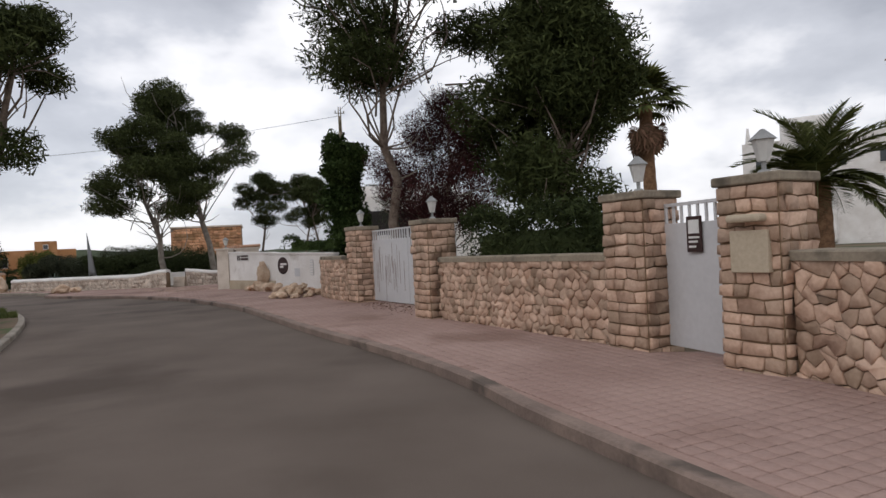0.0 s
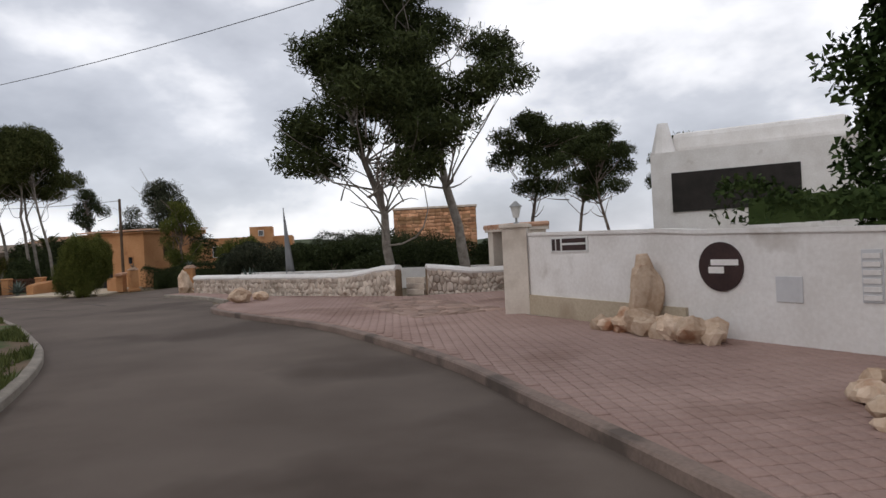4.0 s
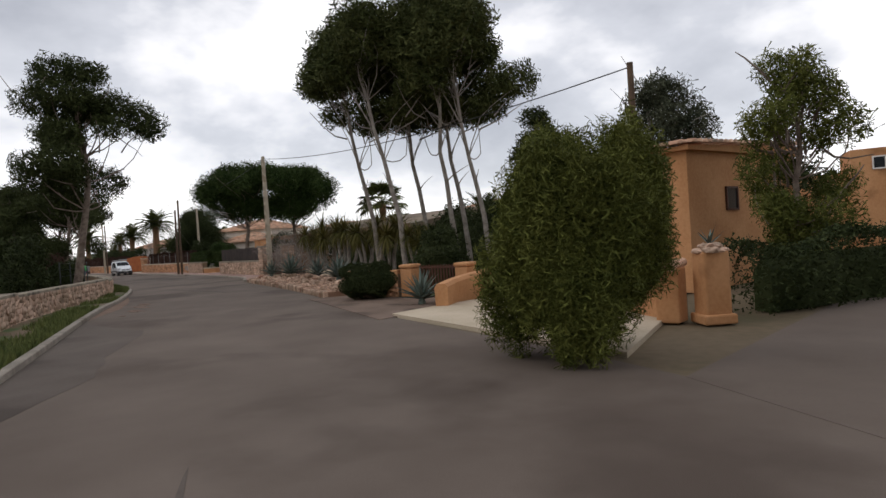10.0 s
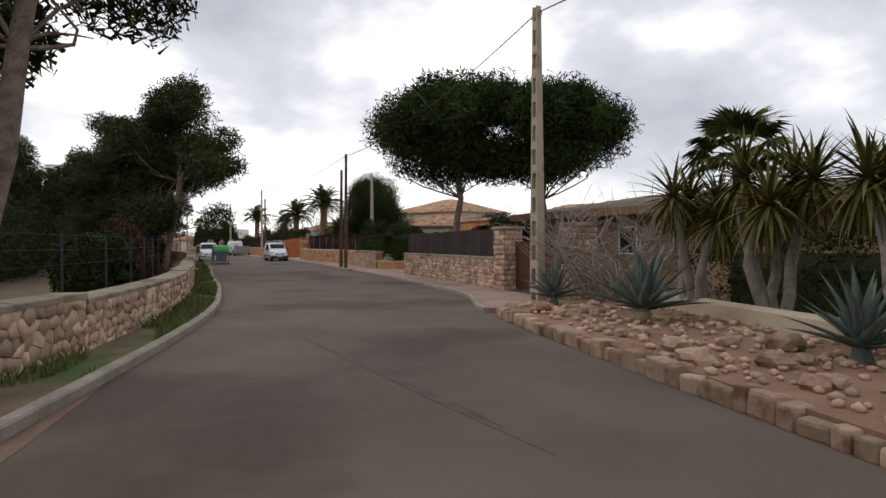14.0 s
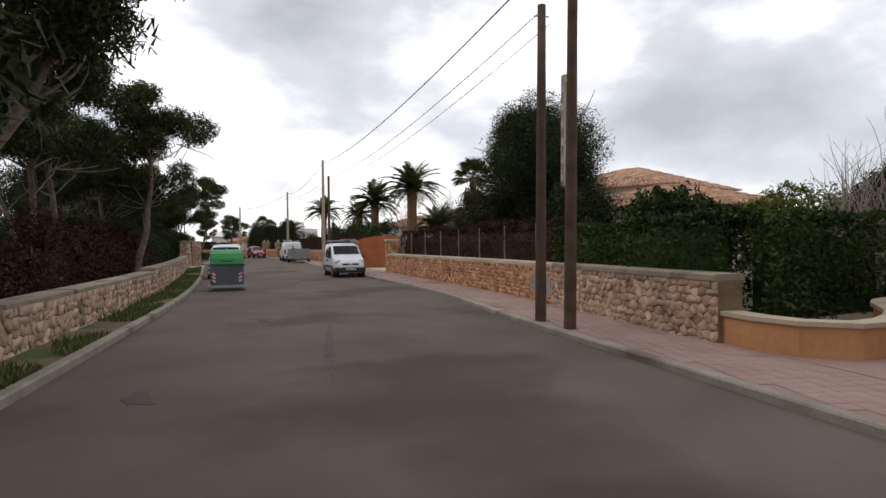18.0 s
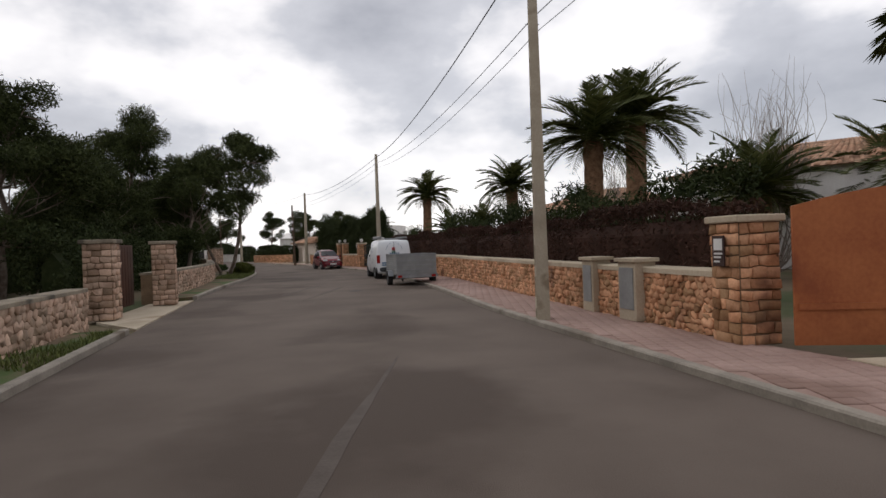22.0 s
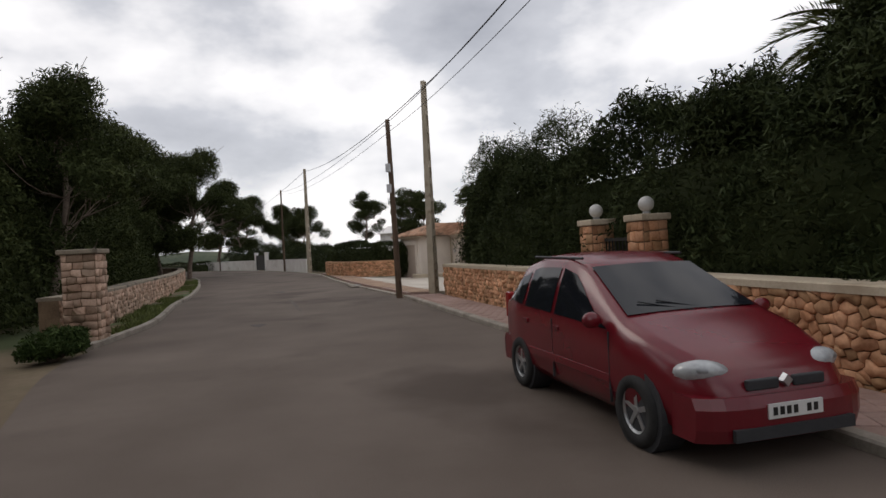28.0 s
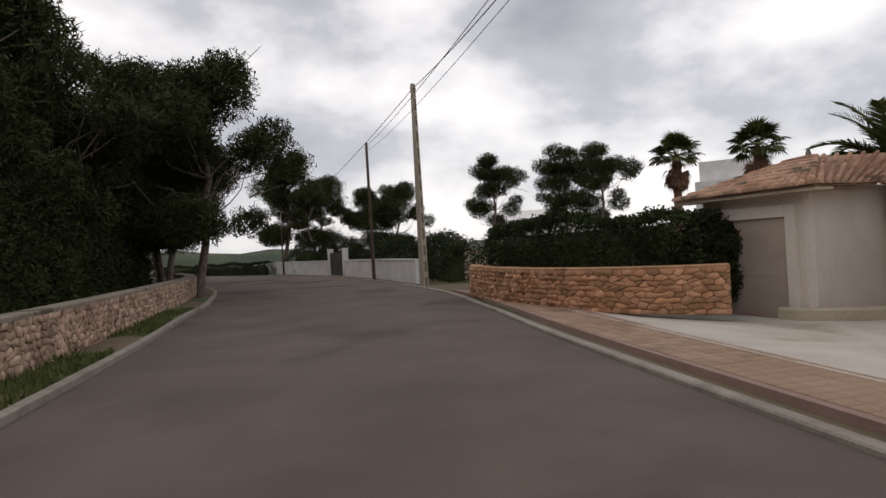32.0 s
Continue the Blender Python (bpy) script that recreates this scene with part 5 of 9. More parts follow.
for x, y, r, sd, sq in [(-21.85, 39.2, 0.33, 4, (1.0, 0.8, 0.85)), (-22.85, 40.1, 0.2, 5, (1.1, 0.8, 0.8)), (-22.0, 40.35, 0.24, 6, (1.1, 0.8, 0.75)), (-21.55, 39.95, 0.2, 7, (1, 1, 0.8))]:
    rock("boulder", "ochre limestone boulder on the pavement corner", x, y, 0.12, r, sd, sq, group="boulders on the corner")
rock("standing_boulder", "pale jagged boulder at the drive entrance", -29.2, 44.9, 0.1, 0.5, 9, (0.62, 0.55, 1.05))
for i in range(12):
    rock("edging_rock", "small rough rock beside the drive", -28.5 - rng.uniform(0, 2.0), 45.6 + rng.uniform(0, 1.2), 0.0, rng.uniform(0.1, 0.24), 330 + i, group="rocks beside the drive")

# ---- entrance gate and porch ----
eg = thing("sliding_gate", "pale grey sliding gate of the entrance", "gate", facing(-12.65, 39.0, -18, 38.0, 0.13))
part("panel", box_bm(-2.6, -0.03, 0.08, 2.6, 0.03, 1.62, bevel=0.01), GREYPAINT, eg)
part("rail", box_bm(-2.7, -0.06, 0.0, 2.7, 0.06, 0.05), BLACKMETAL, eg)
part("top_rail", box_bm(-2.6, -0.04, 1.6, 2.6, 0.04, 1.68), GREYPAINT, eg)
gp = thing("gate_post", "wide white rendered gate post with a lantern", "post", facing(-12.1, 35.8, -18, 35.0, 0.1))
part("body", box_bm(-0.55, -0.25, 0, 0.55, 0.25, 1.78, bevel=0.01), CREAM, gp)
part("cap", box_bm(-0.6, -0.3, 1.78, 0.6, 0.3, 1.86, bevel=0.01), CREAM, gp)
lantern(-12.15, 36.1, 1.96, "dark round lantern on the white gate post", 1.1)
po = thing("porch", "small white porch box with a tiled edge", "porch", facing(-13.6, 42.6, -16.8, 38.5, 0.0))
for a, b, c, d in [(-0.75, -0.6, -0.5, 0.6), (0.35, -0.6, 0.75, 0.6)]:
    part("side_wall", box_bm(a, b, 0, c, d, 1.95), CREAM, po)
part("back_wall", box_bm(-0.5, 0.5, 0, 0.35, 0.6, 1.95), CREAM, po)
part("roof", box_bm(-0.82, -0.68, 1.95, 0.82, 0.68, 2.08, bevel=0.01), CREAM, po)
for k in range(9):
    part("tile", cyl_bm((-0.78 + k * 0.195, -0.7, 2.1), (-0.78 + k * 0.195, 0.66, 2.14), 0.085, 0.085, 8), TILE, po)
for k in range(3):
    st = part("step", box_bm(-0.36, -0.15, 0, 0.36, 0.15, 0.17, bevel=0.01), STONE_PALE_I, None)
    st.matrix_basis = facing(-16.5 - 0.12 * k, 41.0 + 0.3 * k, -17.8, 37, 0.1 + 0.17 * k)
    tagged(st, "rough stone step in the wall's gap", "step", "steps in the gap")

# ---- sail sculpture ----
sl = thing("sail_sculpture", "grey metal sail on a mast above the wall", "sculpture", facing(-22.45, 43.0, -26, 39.5, 0.0))
part("plinth", box_bm(0.3, -0.3, 0.1, 0.85, 0.3, 0.86, bevel=0.01), GREYBOX, sl)
part("mast", cyl_bm((-0.75, 0, 0.1), (-0.82, 0, 3.4), 0.028, 0.016, 8), GREYMETAL, sl)
part("boom", cyl_bm((-0.75, 0, 0.96), (0.75, 0, 0.9), 0.018, 0.018, 8), GREYMETAL, sl)
bm = bmesh.new()
rows = []
for i in range(13):
    t = i / 12
    z = 0.95 + 2.4 * t
    x0, x1 = -0.75 - 0.06 * t, 0.75 * (1 - t) ** 0.92 - 0.78 * t
    rows.append([bm.verts.new((x0 + (x1 - x0) * s, -0.10 * math.sin(math.pi * s) * (1 - t), z)) for s in np.linspace(0, 1, 7)])
for a, b in zip(rows[:-1], rows[1:]):
    for k in range(6):
        bm.faces.new((a[k], a[k + 1], b[k + 1], b[k]))
r = bmesh.ops.solidify(bm, geom=bm.faces[:], thickness=0.008)
part("sail", bm, SAIL, sl, smooth=True)

# ---- gate piers of the side drive, ochre garage ----
op = thing("stone_pier", "ochre stone pier topped with broken stones", "pier", pose(-30.75, 47.0, 0, 0, 0, 25), "piers of the side drive")
part("shaft", box_bm(-0.22, -0.22, 0, 0.22, 0.22, 1.18, bevel=0.05), ORANGE, op)
part("plinth", box_bm(-0.27, -0.27, 0, 0.27, 0.27, 0.16, bevel=0.03), ORANGE, op)
prng = np.random.default_rng(12)
for k in range(26):
    a, d = k * 0.51, 0.2 if k < 14 else 0.1
    rock("stone", "", d * math.cos(a), d * math.sin(a), 1.16 + 0.07 * (k > 13), prng.uniform(0.06, 0.1), 500 + k, (1.2, 0.9, 0.6), parent=op, material=STONE_BEIGE)
for k in range(9):
    put("succulent_leaf", blade_mesh("succulent_leaf", 0.34, 0.05, 0.35), AGAVELEAF, op, m=Matrix.Translation((0, 0, 1.26)) @ Euler((0, radians(-75 + 5 * k), radians(k * 137.5)), "XYZ").to_matrix().to_4x4())
copy_thing(op, pose(-36.25, 48.9, 0, 0, 0, 60))
tw = thing("low_pillar", "small ochre pillar under a clay tile", "pillar", pose(-36.85, 48.65, 0, 0, 0, 15))
part("body", box_bm(-0.2, -0.2, 0, 0.2, 0.2, 0.92, bevel=0.03), ORANGE, tw)
for k in (-0.13, 0.0, 0.13):
    part("tile", cyl_bm((k, -0.28, 0.93), (k, 0.28, 0.99), 0.075, 0.075, 8), TILE, tw)
cw_line = Line([(-37.1, 48.8), (-37.9, 49.1), (-38.7, 49.6)])
o = sweep("garden_wall", cw_line, 0, cw_line.length, [(-0.15, 0), (0.15, 0), (0.15, 0.75), (-0.15, 0.75)], ORANGE)
tagged(o, "low ochre rendered wall beside the drive", "wall", kind="structure")
curl = Line([(-42.75, 47.9), (-43.5, 48.9), (-44.0, 50.2), (-44.3, 51.6)])
o = sweep("garden_wall", curl, 0, curl.length, [(-0.16, 0), (0.16, 0), (0.17, 0.5), (0.1, 0.58), (-0.1, 0.58), (-0.17, 0.5)], ORANGE, height=lambda s: 0.06 * s)
tagged(o, "ochre rendered curved wall with a rounded end", "wall", kind="structure")
for x, y in [(-46.3, 49.15), (-44.35, 49.8)]:
    th = thing("gate_pier", "ochre rendered gate pier with rounded top", "pier", pose(x, y, 0, 0, 0, 20), "ochre garden gate piers")
    part("body", box_bm(-0.22, -0.22, 0, 0.22, 0.22, 0.86, bevel=0.04), ORANGE, th)
    part("cap", box_bm(-0.25, -0.25, 0.86, 0.25, 0.25, 0.98, bevel=0.05), ORANGE, th)
gg = thing("garden_gate", "dark slatted wooden garden gate", "gate", facing(-45.3, 49.5, -44.5, 45.5, 0.05), "")
part("top_rail", box_bm(-0.75, -0.02, 0.78, 0.75, 0.02, 0.84), BROWNDOOR, gg)
part("bottom_rail", box_bm(-0.75, -0.02, 0.12, 0.75, 0.02, 0.18), BROWNDOOR, gg)
for k in range(13):
    part("slat", box_bm(-0.74 + k * 0.12, -0.015, 0.04, -0.69 + k * 0.12, 0.015, 0.88), BROWNDOOR, gg)
stone_wall("short ochre rubble wall beside the garden gate", [(-48.9, 48.5), (-47.6, 48.6), (-46.6, 49.0)], 0.7, 0.34, 1, 0.22, 0.16, STONE_OCHRE, STONE_OCHRE_I, cap_mat=ORANGE, irregular=0.8, cap=(0.12, 0.03))


def tile_rows(name, a, b, c, d, parent, cols, rows, material=None, r=0.1, joined=True):
    """Barrel tiles on the sloping face a b (eaves) c d (ridge)."""
    a, b, c, d = (np.array(p, float) for p in (a, b, c, d))
    items = []
    for i in range(cols):
        u = (i + 0.5) / cols
        lo, hi = a + (b - a) * u, d + (c - d) * u
        up = np.cross(b - a, hi - lo)
        up = up / (np.linalg.norm(up) + 1e-9) * (1 if up[2] >= 0 else -1)
        sd = (b - a) / np.linalg.norm(b - a)
        for j in range(rows):
            p0, p1 = lo + (hi - lo) * j / rows, lo + (hi - lo) * (j + 1.12) / rows
            vs = []
            for p, rr, lift in ((p0, r, 0.035), (p1, r * 0.85, 0.0)):
                vs += [p + sd * rr * math.cos(t) + up * (rr * math.sin(t) * 0.8 + lift) for t in np.linspace(0, math.pi, 6)]
            fs = [(k, k + 1, 7 + k, 6 + k) for k in range(5)] + [(5, 4, 3, 2, 1, 0)]
            items.append((np.array(vs), fs))
    v, f = join_arrays(items)
    ob = put(name, pieces_mesh(name, v, f), material or TILE, parent)
    ob["kind"] = "stuff"
    return ob


def solid(name, verts, faces, material, parent, label=""):
    bm = bmesh.new()
    vs = [bm.verts.new(p) for p in verts]
    for f in faces:
        bm.faces.new([vs[i] for i in f])
    bmesh.ops.recalc_face_normals(bm, faces=bm.faces)
    return part(name, bm, material, parent, label)


def prism(name, x0, y0, x1, y1, z0, zs, material, parent):
    """A block whose four top corners have the heights zs (from x0 y0 round)."""
    v = [(x0, y0, z0), (x1, y0, z0), (x1, y1, z0), (x0, y1, z0), (x0, y0, zs[0]), (x1, y0, zs[1]), (x1, y1, zs[2]), (x0, y1, zs[3])]
    return solid(name, v, [(0, 3, 2, 1), (4, 5, 6, 7), (0, 1, 5, 4), (1, 2, 6, 5), (2, 3, 7, 6), (3, 0, 4, 7)], material, parent)


def window(parent, x, y, z, w, h, face=-1, axis="y", frame_mat=None):
    """A window with frame, pane and sill on the face y (or x) of a house, in the house's own axes."""
    fr = frame_mat or WHITEWASH
    def bx(a, b, c, d, e, f):
        return box_bm(a, b, c, d, e, f) if axis == "y" else box_bm(b, a, c, e, d, f)
    lo, hi = sorted((y + face * 0.05, y - 0.05 * face))
    win = part("window", bx(x - w / 2, lo, z, x + w / 2, hi, z + 0.05), fr, parent)
    part("frame", bx(x - w / 2, lo, z + h - 0.05, x + w / 2, hi, z + h), fr, win)
    part("frame", bx(x - w / 2, lo, z, x - w / 2 + 0.05, hi, z + h), fr, win)
    part("frame", bx(x + w / 2 - 0.05, lo, z, x + w / 2, hi, z + h), fr, win)
    l2, h2 = sorted((y + face * 0.02, y - 0.02 * face))
    part("pane", bx(x - w / 2 + 0.05, l2, z + 0.05, x + w / 2 - 0.05, h2, z + h - 0.05), GLASS_DARK, win)
    return win


gar = thing("garage", "ochre rendered garage with a tiled eave", "garage", facing(-41.4, 52.4, -40.9, 46.0, 0))
prism("wall", -2.3, 0, 2.3, 5.8, 0, (3.35, 3.35, 3.55, 3.55), ORANGE, gar)
prism("roof", -2.45, -0.15, 2.45, 5.95, 3.35, (3.45, 3.45, 3.65, 3.65), ORANGE, gar)
tile_rows("eave_tiles", (-2.45, -0.3, 3.46), (2.45, -0.3, 3.46), (2.45, 0.5, 3.56), (-2.45, 0.5, 3.56), gar, 22, 2)
tile_rows("eave_tiles", (2.6, -0.2, 3.46), (2.6, 6, 3.66), (1.9, 6, 3.72), (1.9, -0.2, 3.52), gar, 26, 2)
# no opening behind: the doorway's shade is this sheet's dark colour
part("door", box_bm(-1.9, -0.03, 0.02, -0.1, 0.05, 2.25), PAINTED_SHADE, gar, "dark sheet painted as shade of the open garage doorway")
part("lintel", box_bm(-2.15, -0.09, 2.27, 0.1, 0.03, 2.4, bevel=0.02), ORANGE, gar)
window(gar, 1.3, 0, 1.45, 0.4, 0.5, frame_mat=ORANGE)
window(gar, 2.0, 2.3, 1.9, 0.6, 0.6, 1, "x", BROWNDOOR)
pl = thing("utility_pole", "thin timber pole before the ochre garage", "pole", pose(-39.6, 51.4, 0))
part("shaft", cyl_bm((0, 0, -0.2), (0, 0, 5.4), 0.09, 0.07, 8), POLEWOOD, pl)

# ---- far buildings of the first stretch ----
tw = thing("stone_tower", "square pale stone tower with a flat top", "tower", facing(-27.5, 73.5, -12, 25, 0))
part("wall", box_bm(-3.4, -3, 0, 3.4, 3, 4.75), STONE_BED, tw)
rng = np.random.default_rng(5)
its = []
for q in stone_cells(6.8, 4.7, 0.55, 0.3, rng, 0.4):
    v, f = stone_solid(q, lambda s, z, d: (s - 3.4, -3 - d, z), 0.03, 0.04, rng)
    its.append((np.array(v), f))
v, f = join_arrays(its)
put("stone_facing", pieces_mesh("stone_facing", v, f), STONE_OCHRE_I, tw)["kind"] = "stuff"
part("parapet", box_bm(-3.5, -3.1, 4.75, 3.5, 3.1, 4.9), STONE_PALE_I, tw)
ob_ = thing("ochre_house", "ochre rendered house with a square turret", "house", facing(-42, 66, -20, 30, 0))
part("wall", box_bm(-4, 0, 0, 4, 6, 3.2), ORANGE, ob_)
part("turret", box_bm(0.6, -0.5, 0, 2.4, 2, 4.0), ORANGE, ob_)
window(ob_, 1.5, -0.5, 3.2, 0.45, 0.5)
window(ob_, -2, 0, 1.6, 0.9, 0.9)
vi = thing("white_villa", "white rendered villa with a rounded arch porch", "house", facing(-5.0, 53, -9, 20, 0))
part("wall", box_bm(-4.5, 0, 0, 5, 7, 5.4), WHITEWASH, vi)
part("roof_parapet", box_bm(-3.6, 1.0, 5.4, 3.6, 6.0, 6.4, bevel=0.25), WHITEWASH, vi)
# slab on the solid wall, coloured dark for the shade in the porch
bm = box_bm(-3.6, -0.06, 2.6, 1.6, 0.1, 4.4, bevel=0.0)
part("porch_shade", bm, PAINTED_SHADE, vi, "dark slab painted as porch shade")
part("chimney", cyl_bm((-4.0, 1, 5.4), (-4.0, 1, 6.9), 0.6, 0.25, 10), WHITEWASH, vi)
ch_ = thing("white_mansion", "tall white house with rounded gables far off", "house", facing(30, 60, 0, 8, 0))
part("wall", box_bm(-6, 0, 0, 6, 8, 9.2), WHITEWASH, ch_)
part("gable", box_bm(-3, -0.6, 0, 1, 4, 11.0, bevel=0.5), WHITEWASH, ch_)
for k in range(4):
    part("pinnacle", cyl_bm((-5.5 + k * 3.4, 0.2, 9.2), (-5.5 + k * 3.4, 0.2, 10.6), 0.25, 0.08, 8), WHITEWASH, ch_)
    window(ch_, -4.6 + k * 3.0, 0, 6.5, 0.8, 1.4)
oh = thing("ochre_house", "ochre house corner behind the palm", "house", facing(18, 27.5, 2, 10, 0))
part("wall", box_bm(-4, 0, 0, 4, 8, 7.4), ORANGE, oh)
tile_rows("roof_tiles", (-4.5, -0.5, 7.4), (4.5, -0.5, 7.4), (4.5, 4, 8.8), (-4.5, 4, 8.8), oh, 30, 8)
part("roof", box_bm(-4.4, -0.4, 7.3, 4.4, 8.4, 7.45), SANDCON, oh)
window(oh, -1.5, 0, 4.6, 1.0, 1.3)

# ---- stony planting bed ----
bed_front = Line([(-49.3, 47.75), (-55.4, 48.7), (-60, 49.2), (-65.6, 49.95), (-66.3, 50.8), (-66.4, 52.0)])
polygon("planting_bed", [tuple(q) for q in bed_front.at(np.linspace(0, bed_front.length, 30))] + [(-66.2, 54.2), (-58, 54.4), (-50, 53.0), (-48.6, 49.6)], 0.17, REDSOIL, "raised bed of red stony earth", "planting bed")
rng = np.random.default_rng(23)
edge = thing("bed_edging", "row of rough ochre edging stones", "edging")
BEDSTONE = mat("bed_edging_stone", (0.27, 0.19, 0.12), (0.44, 0.33, 0.23), 4, 18, 0.9, 0.8, vary=0.3, stain=(0.2, 0.11, 0.06), stain_scale=2, stain_at=0.55)
s = 0.0
while s < bed_front.length - 0.2:
    L = rng.uniform(0.16, 0.5)
    a, b = bed_front.at(s, 0)[0], bed_front.at(s + L, 0)[0]
    h = 0.15 + rng.uniform(-0.03, 0.07)
    st = part("edging_stone", box_bm(-L / 2 + 0.008, -0.11 - rng.uniform(0, 0.04), -0.05, L / 2 - 0.008, 0.12, h, bevel=rng.uniform(0.025, 0.05)), BEDSTONE, edge)
    st.matrix_basis = pose((a[0] + b[0]) / 2, (a[1] + b[1]) / 2, 0, rng.uniform(-6, 6), rng.uniform(-5, 5), math.degrees(math.atan2(b[1] - a[1], b[0] - a[0])) + rng.uniform(-9, 9))
    s += L
back_line = Line([(-50.5, 51.5), (-55, 52.0), (-60, 52.4), (-65.0, 53.2)])
o = sweep("bed_wall", back_line, 0, back_line.length, [(-0.12, 0.1), (0.12, 0.1), (0.12, 0.42), (0.05, 0.48), (-0.05, 0.48), (-0.12, 0.42)], SANDCON)
tagged(o, "low rounded sandy border wall behind the bed", "wall", kind="structure")
bv = []
proto = bmesh.new()
bmesh.ops.create_icosphere(proto, subdivisions=1, radius=1)
pv = np.array([v.co[:] for v in proto.verts])
pf = [tuple(v.index for v in f.verts) for f in proto.faces]
proto.free()
for i in range(1100):
    s, o_ = rng.uniform(0, 17), rng.uniform(0.1, 3.4) ** 1.0
    c = bed_front.at(s, o_)[0]
    r_ = rng.uniform(0.02, 0.075)
    sh = pv * (1 + rng.normal(0, 0.16, (len(pv), 1))) * [r_ * rng.uniform(0.8, 1.4), r_, r_ * 0.7]
    bv.append((sh + [c[0], c[1], 0.18 + r_ * 0.3], pf))
v, f = join_arrays(bv)
o = put("rubble", pieces_mesh("rubble", v, f), STONE_BEIGE_I)
tagged(o, "pale broken stones strewn over the red bed", "rubble", kind="stuff")
for i in range(34):
    q = bed_front.at(rng.uniform(0.5, 16), rng.uniform(0.3, 1.9))[0]
    rock("bed_stone", "rough reddish limestone in the planting bed", q[0], q[1], 0.17, rng.uniform(0.09, 0.2), 700 + i, (1.2, 0.9, 0.7), group="loose stones in the bed", material=BEDSTONE)
cac = thing("prickly_pear", "prickly pear cactus with flat green pads", "cactus", pose(-52.9, 50.9, 0.17))
for k, (x, y, z, r_) in enumerate([(0, 0, 0.22, 0.2), (0.18, 0.1, 0.3, 0.17), (-0.2, 0.05, 0.28, 0.18), (0.05, -0.02, 0.58, 0.17), (-0.25, 0.1, 0.58, 0.14), (0.25, 0.1, 0.55, 0.13)]):
    bm = bmesh.new()
    ball(bm, (0, 0, 0), (r_ * 0.8, r_ * 0.2, r_), 12, 8)
    ob = part("pad", bm, SHRUB, cac, smooth=True)
    ob.matrix_basis = pose(x, y, z, 0, 0, k * 50)

# ---- brown gate, board fence, brown house ----
pier_w = pier_master("pale stone gate pier with a flat cap", 0.62, 1.85, STONE_BEIGE, cap=0.1, group="stone gate piers")
pier_w.matrix_basis = facing(-70.85, 52.55, -70.0, 45, 0.08)
copy_thing(pier_w, facing(-67.1, 52.75, -66.5, 45, 0.08))
bg = thing("sliding_gate", "dark brown solid sliding gate", "gate", facing(-69.0, 52.75, -68.6, 45, 0.1), "")
part("panel", box_bm(-1.55, -0.025, 0.04, 1.55, 0.025, 1.42, bevel=0.006), BROWNDOOR, bg)
part("top_rail", box_bm(-1.55, -0.04, 1.4, 1.55, 0.04, 1.47), BROWNDOOR, bg)
fl = Line(WALL_C)
bf = thing("board_fence", "dark weathered board fence on the stone wall", "fence")
s = 0.1
while s < fl.length - 0.1:
    q, q2 = fl.at(s)[0], fl.at(s + 0.1)[0]
    ob = part("board", box_bm(-0.045, -0.012, 1.05, 0.045, 0.012, 1.98 + rng.uniform(-0.03, 0.03)), WOODFENCE, bf)
    ob.matrix_basis = pose(q[0], q[1], 0, 0, 0, math.degrees(math.atan2(q2[1] - q[1], q2[0] - q[0])))
    s += 0.105
for z in (1.2, 1.8):
    sweep("fence_rail", fl, 0, fl.length, [(0.013, z), (0.05, z), (0.05, z + 0.06), (0.013, z + 0.06)], WOODFENCE, bf)
bh = thing("brown_house", "low brown house with a weathered flat tiled roof", "house", facing(-69.5, 58.5, -67.5, 45, 0))
part("wall", box_bm(-9, 0, 0, 6.5, 7, 2.6), BROWNWALL, bh)
prism("roof", -9.5, -0.7, 7.0, 7.5, 2.6, (2.75, 2.75, 3.9, 3.9), GREYTILE, bh)
part("fascia", box_bm(-9.5, -0.74, 2.5, 7.0, -0.66, 2.78), BROWNWALL, bh)
window(bh, -3, 0, 1.1, 0.9, 1.0)
window(bh, 3, 0, 1.1, 0.8, 1.0)

# ---- arched gateway and curved beds ----
ar = thing("arched_gateway", "ochre rendered wall with an arched carport opening", "gateway", facing(-86.2, 58.0, -84.5, 48, 0.1))
part("jamb", box_bm(-3.2, 0, 0, -1.7, 0.4, 2.7), ORANGE, ar)
part("jamb", box_bm(1.7, 0, 0, 3.2, 0.4, 2.7), ORANGE, ar)
n = 16
vs = [(-1.7, 2.7), (-1.7, 1.6)] + [(1.7 * -math.cos(t), 1.6 + 0.85 * math.sin(t)) for t in np.linspace(0, math.pi, n)[1:-1]] + [(1.7, 1.6), (1.7, 2.7)]
bm = bmesh.new()
half = len(vs)
fr_ = [bm.verts.new((x, 0, z)) for x, z in vs]
bk_ = [bm.verts.new((x, 0.4, z)) for x, z in vs]
topv = [bm.verts.new((x, 0, 2.7)) for x, z in vs]
topb = [bm.verts.new((x, 0.4, 2.7)) for x, z in vs]
for i in range(1, half - 2):
    bm.faces.new((fr_[i], fr_[i + 1], topv[i + 1], topv[i]))
    bm.faces.new((bk_[i + 1], bk_[i], topb[i], topb[i + 1]))
    bm.faces.new((fr_[i + 1], fr_[i], bk_[i], bk_[i + 1]))
    bm.faces.new((topv[i], topv[i + 1], topb[i + 1], topb[i]))
part("arch", bm, ORANGE, ar)
part("cornice", box_bm(-3.4, -0.12, 2.7, 3.4, 0.5, 2.84), TILE, ar)
part("carport_back", box_bm(-3.2, 4.8, 0, 3.2, 5, 2.7), ORANGE, ar)
part("carport_roof", box_bm(-3.2, 0.4, 2.7, 3.2, 5, 2.78), SANDCON, ar)
part("side_wall", box_bm(-3.2, 0.4, 0, -3.0, 4.8, 2.7), ORANGE, ar)
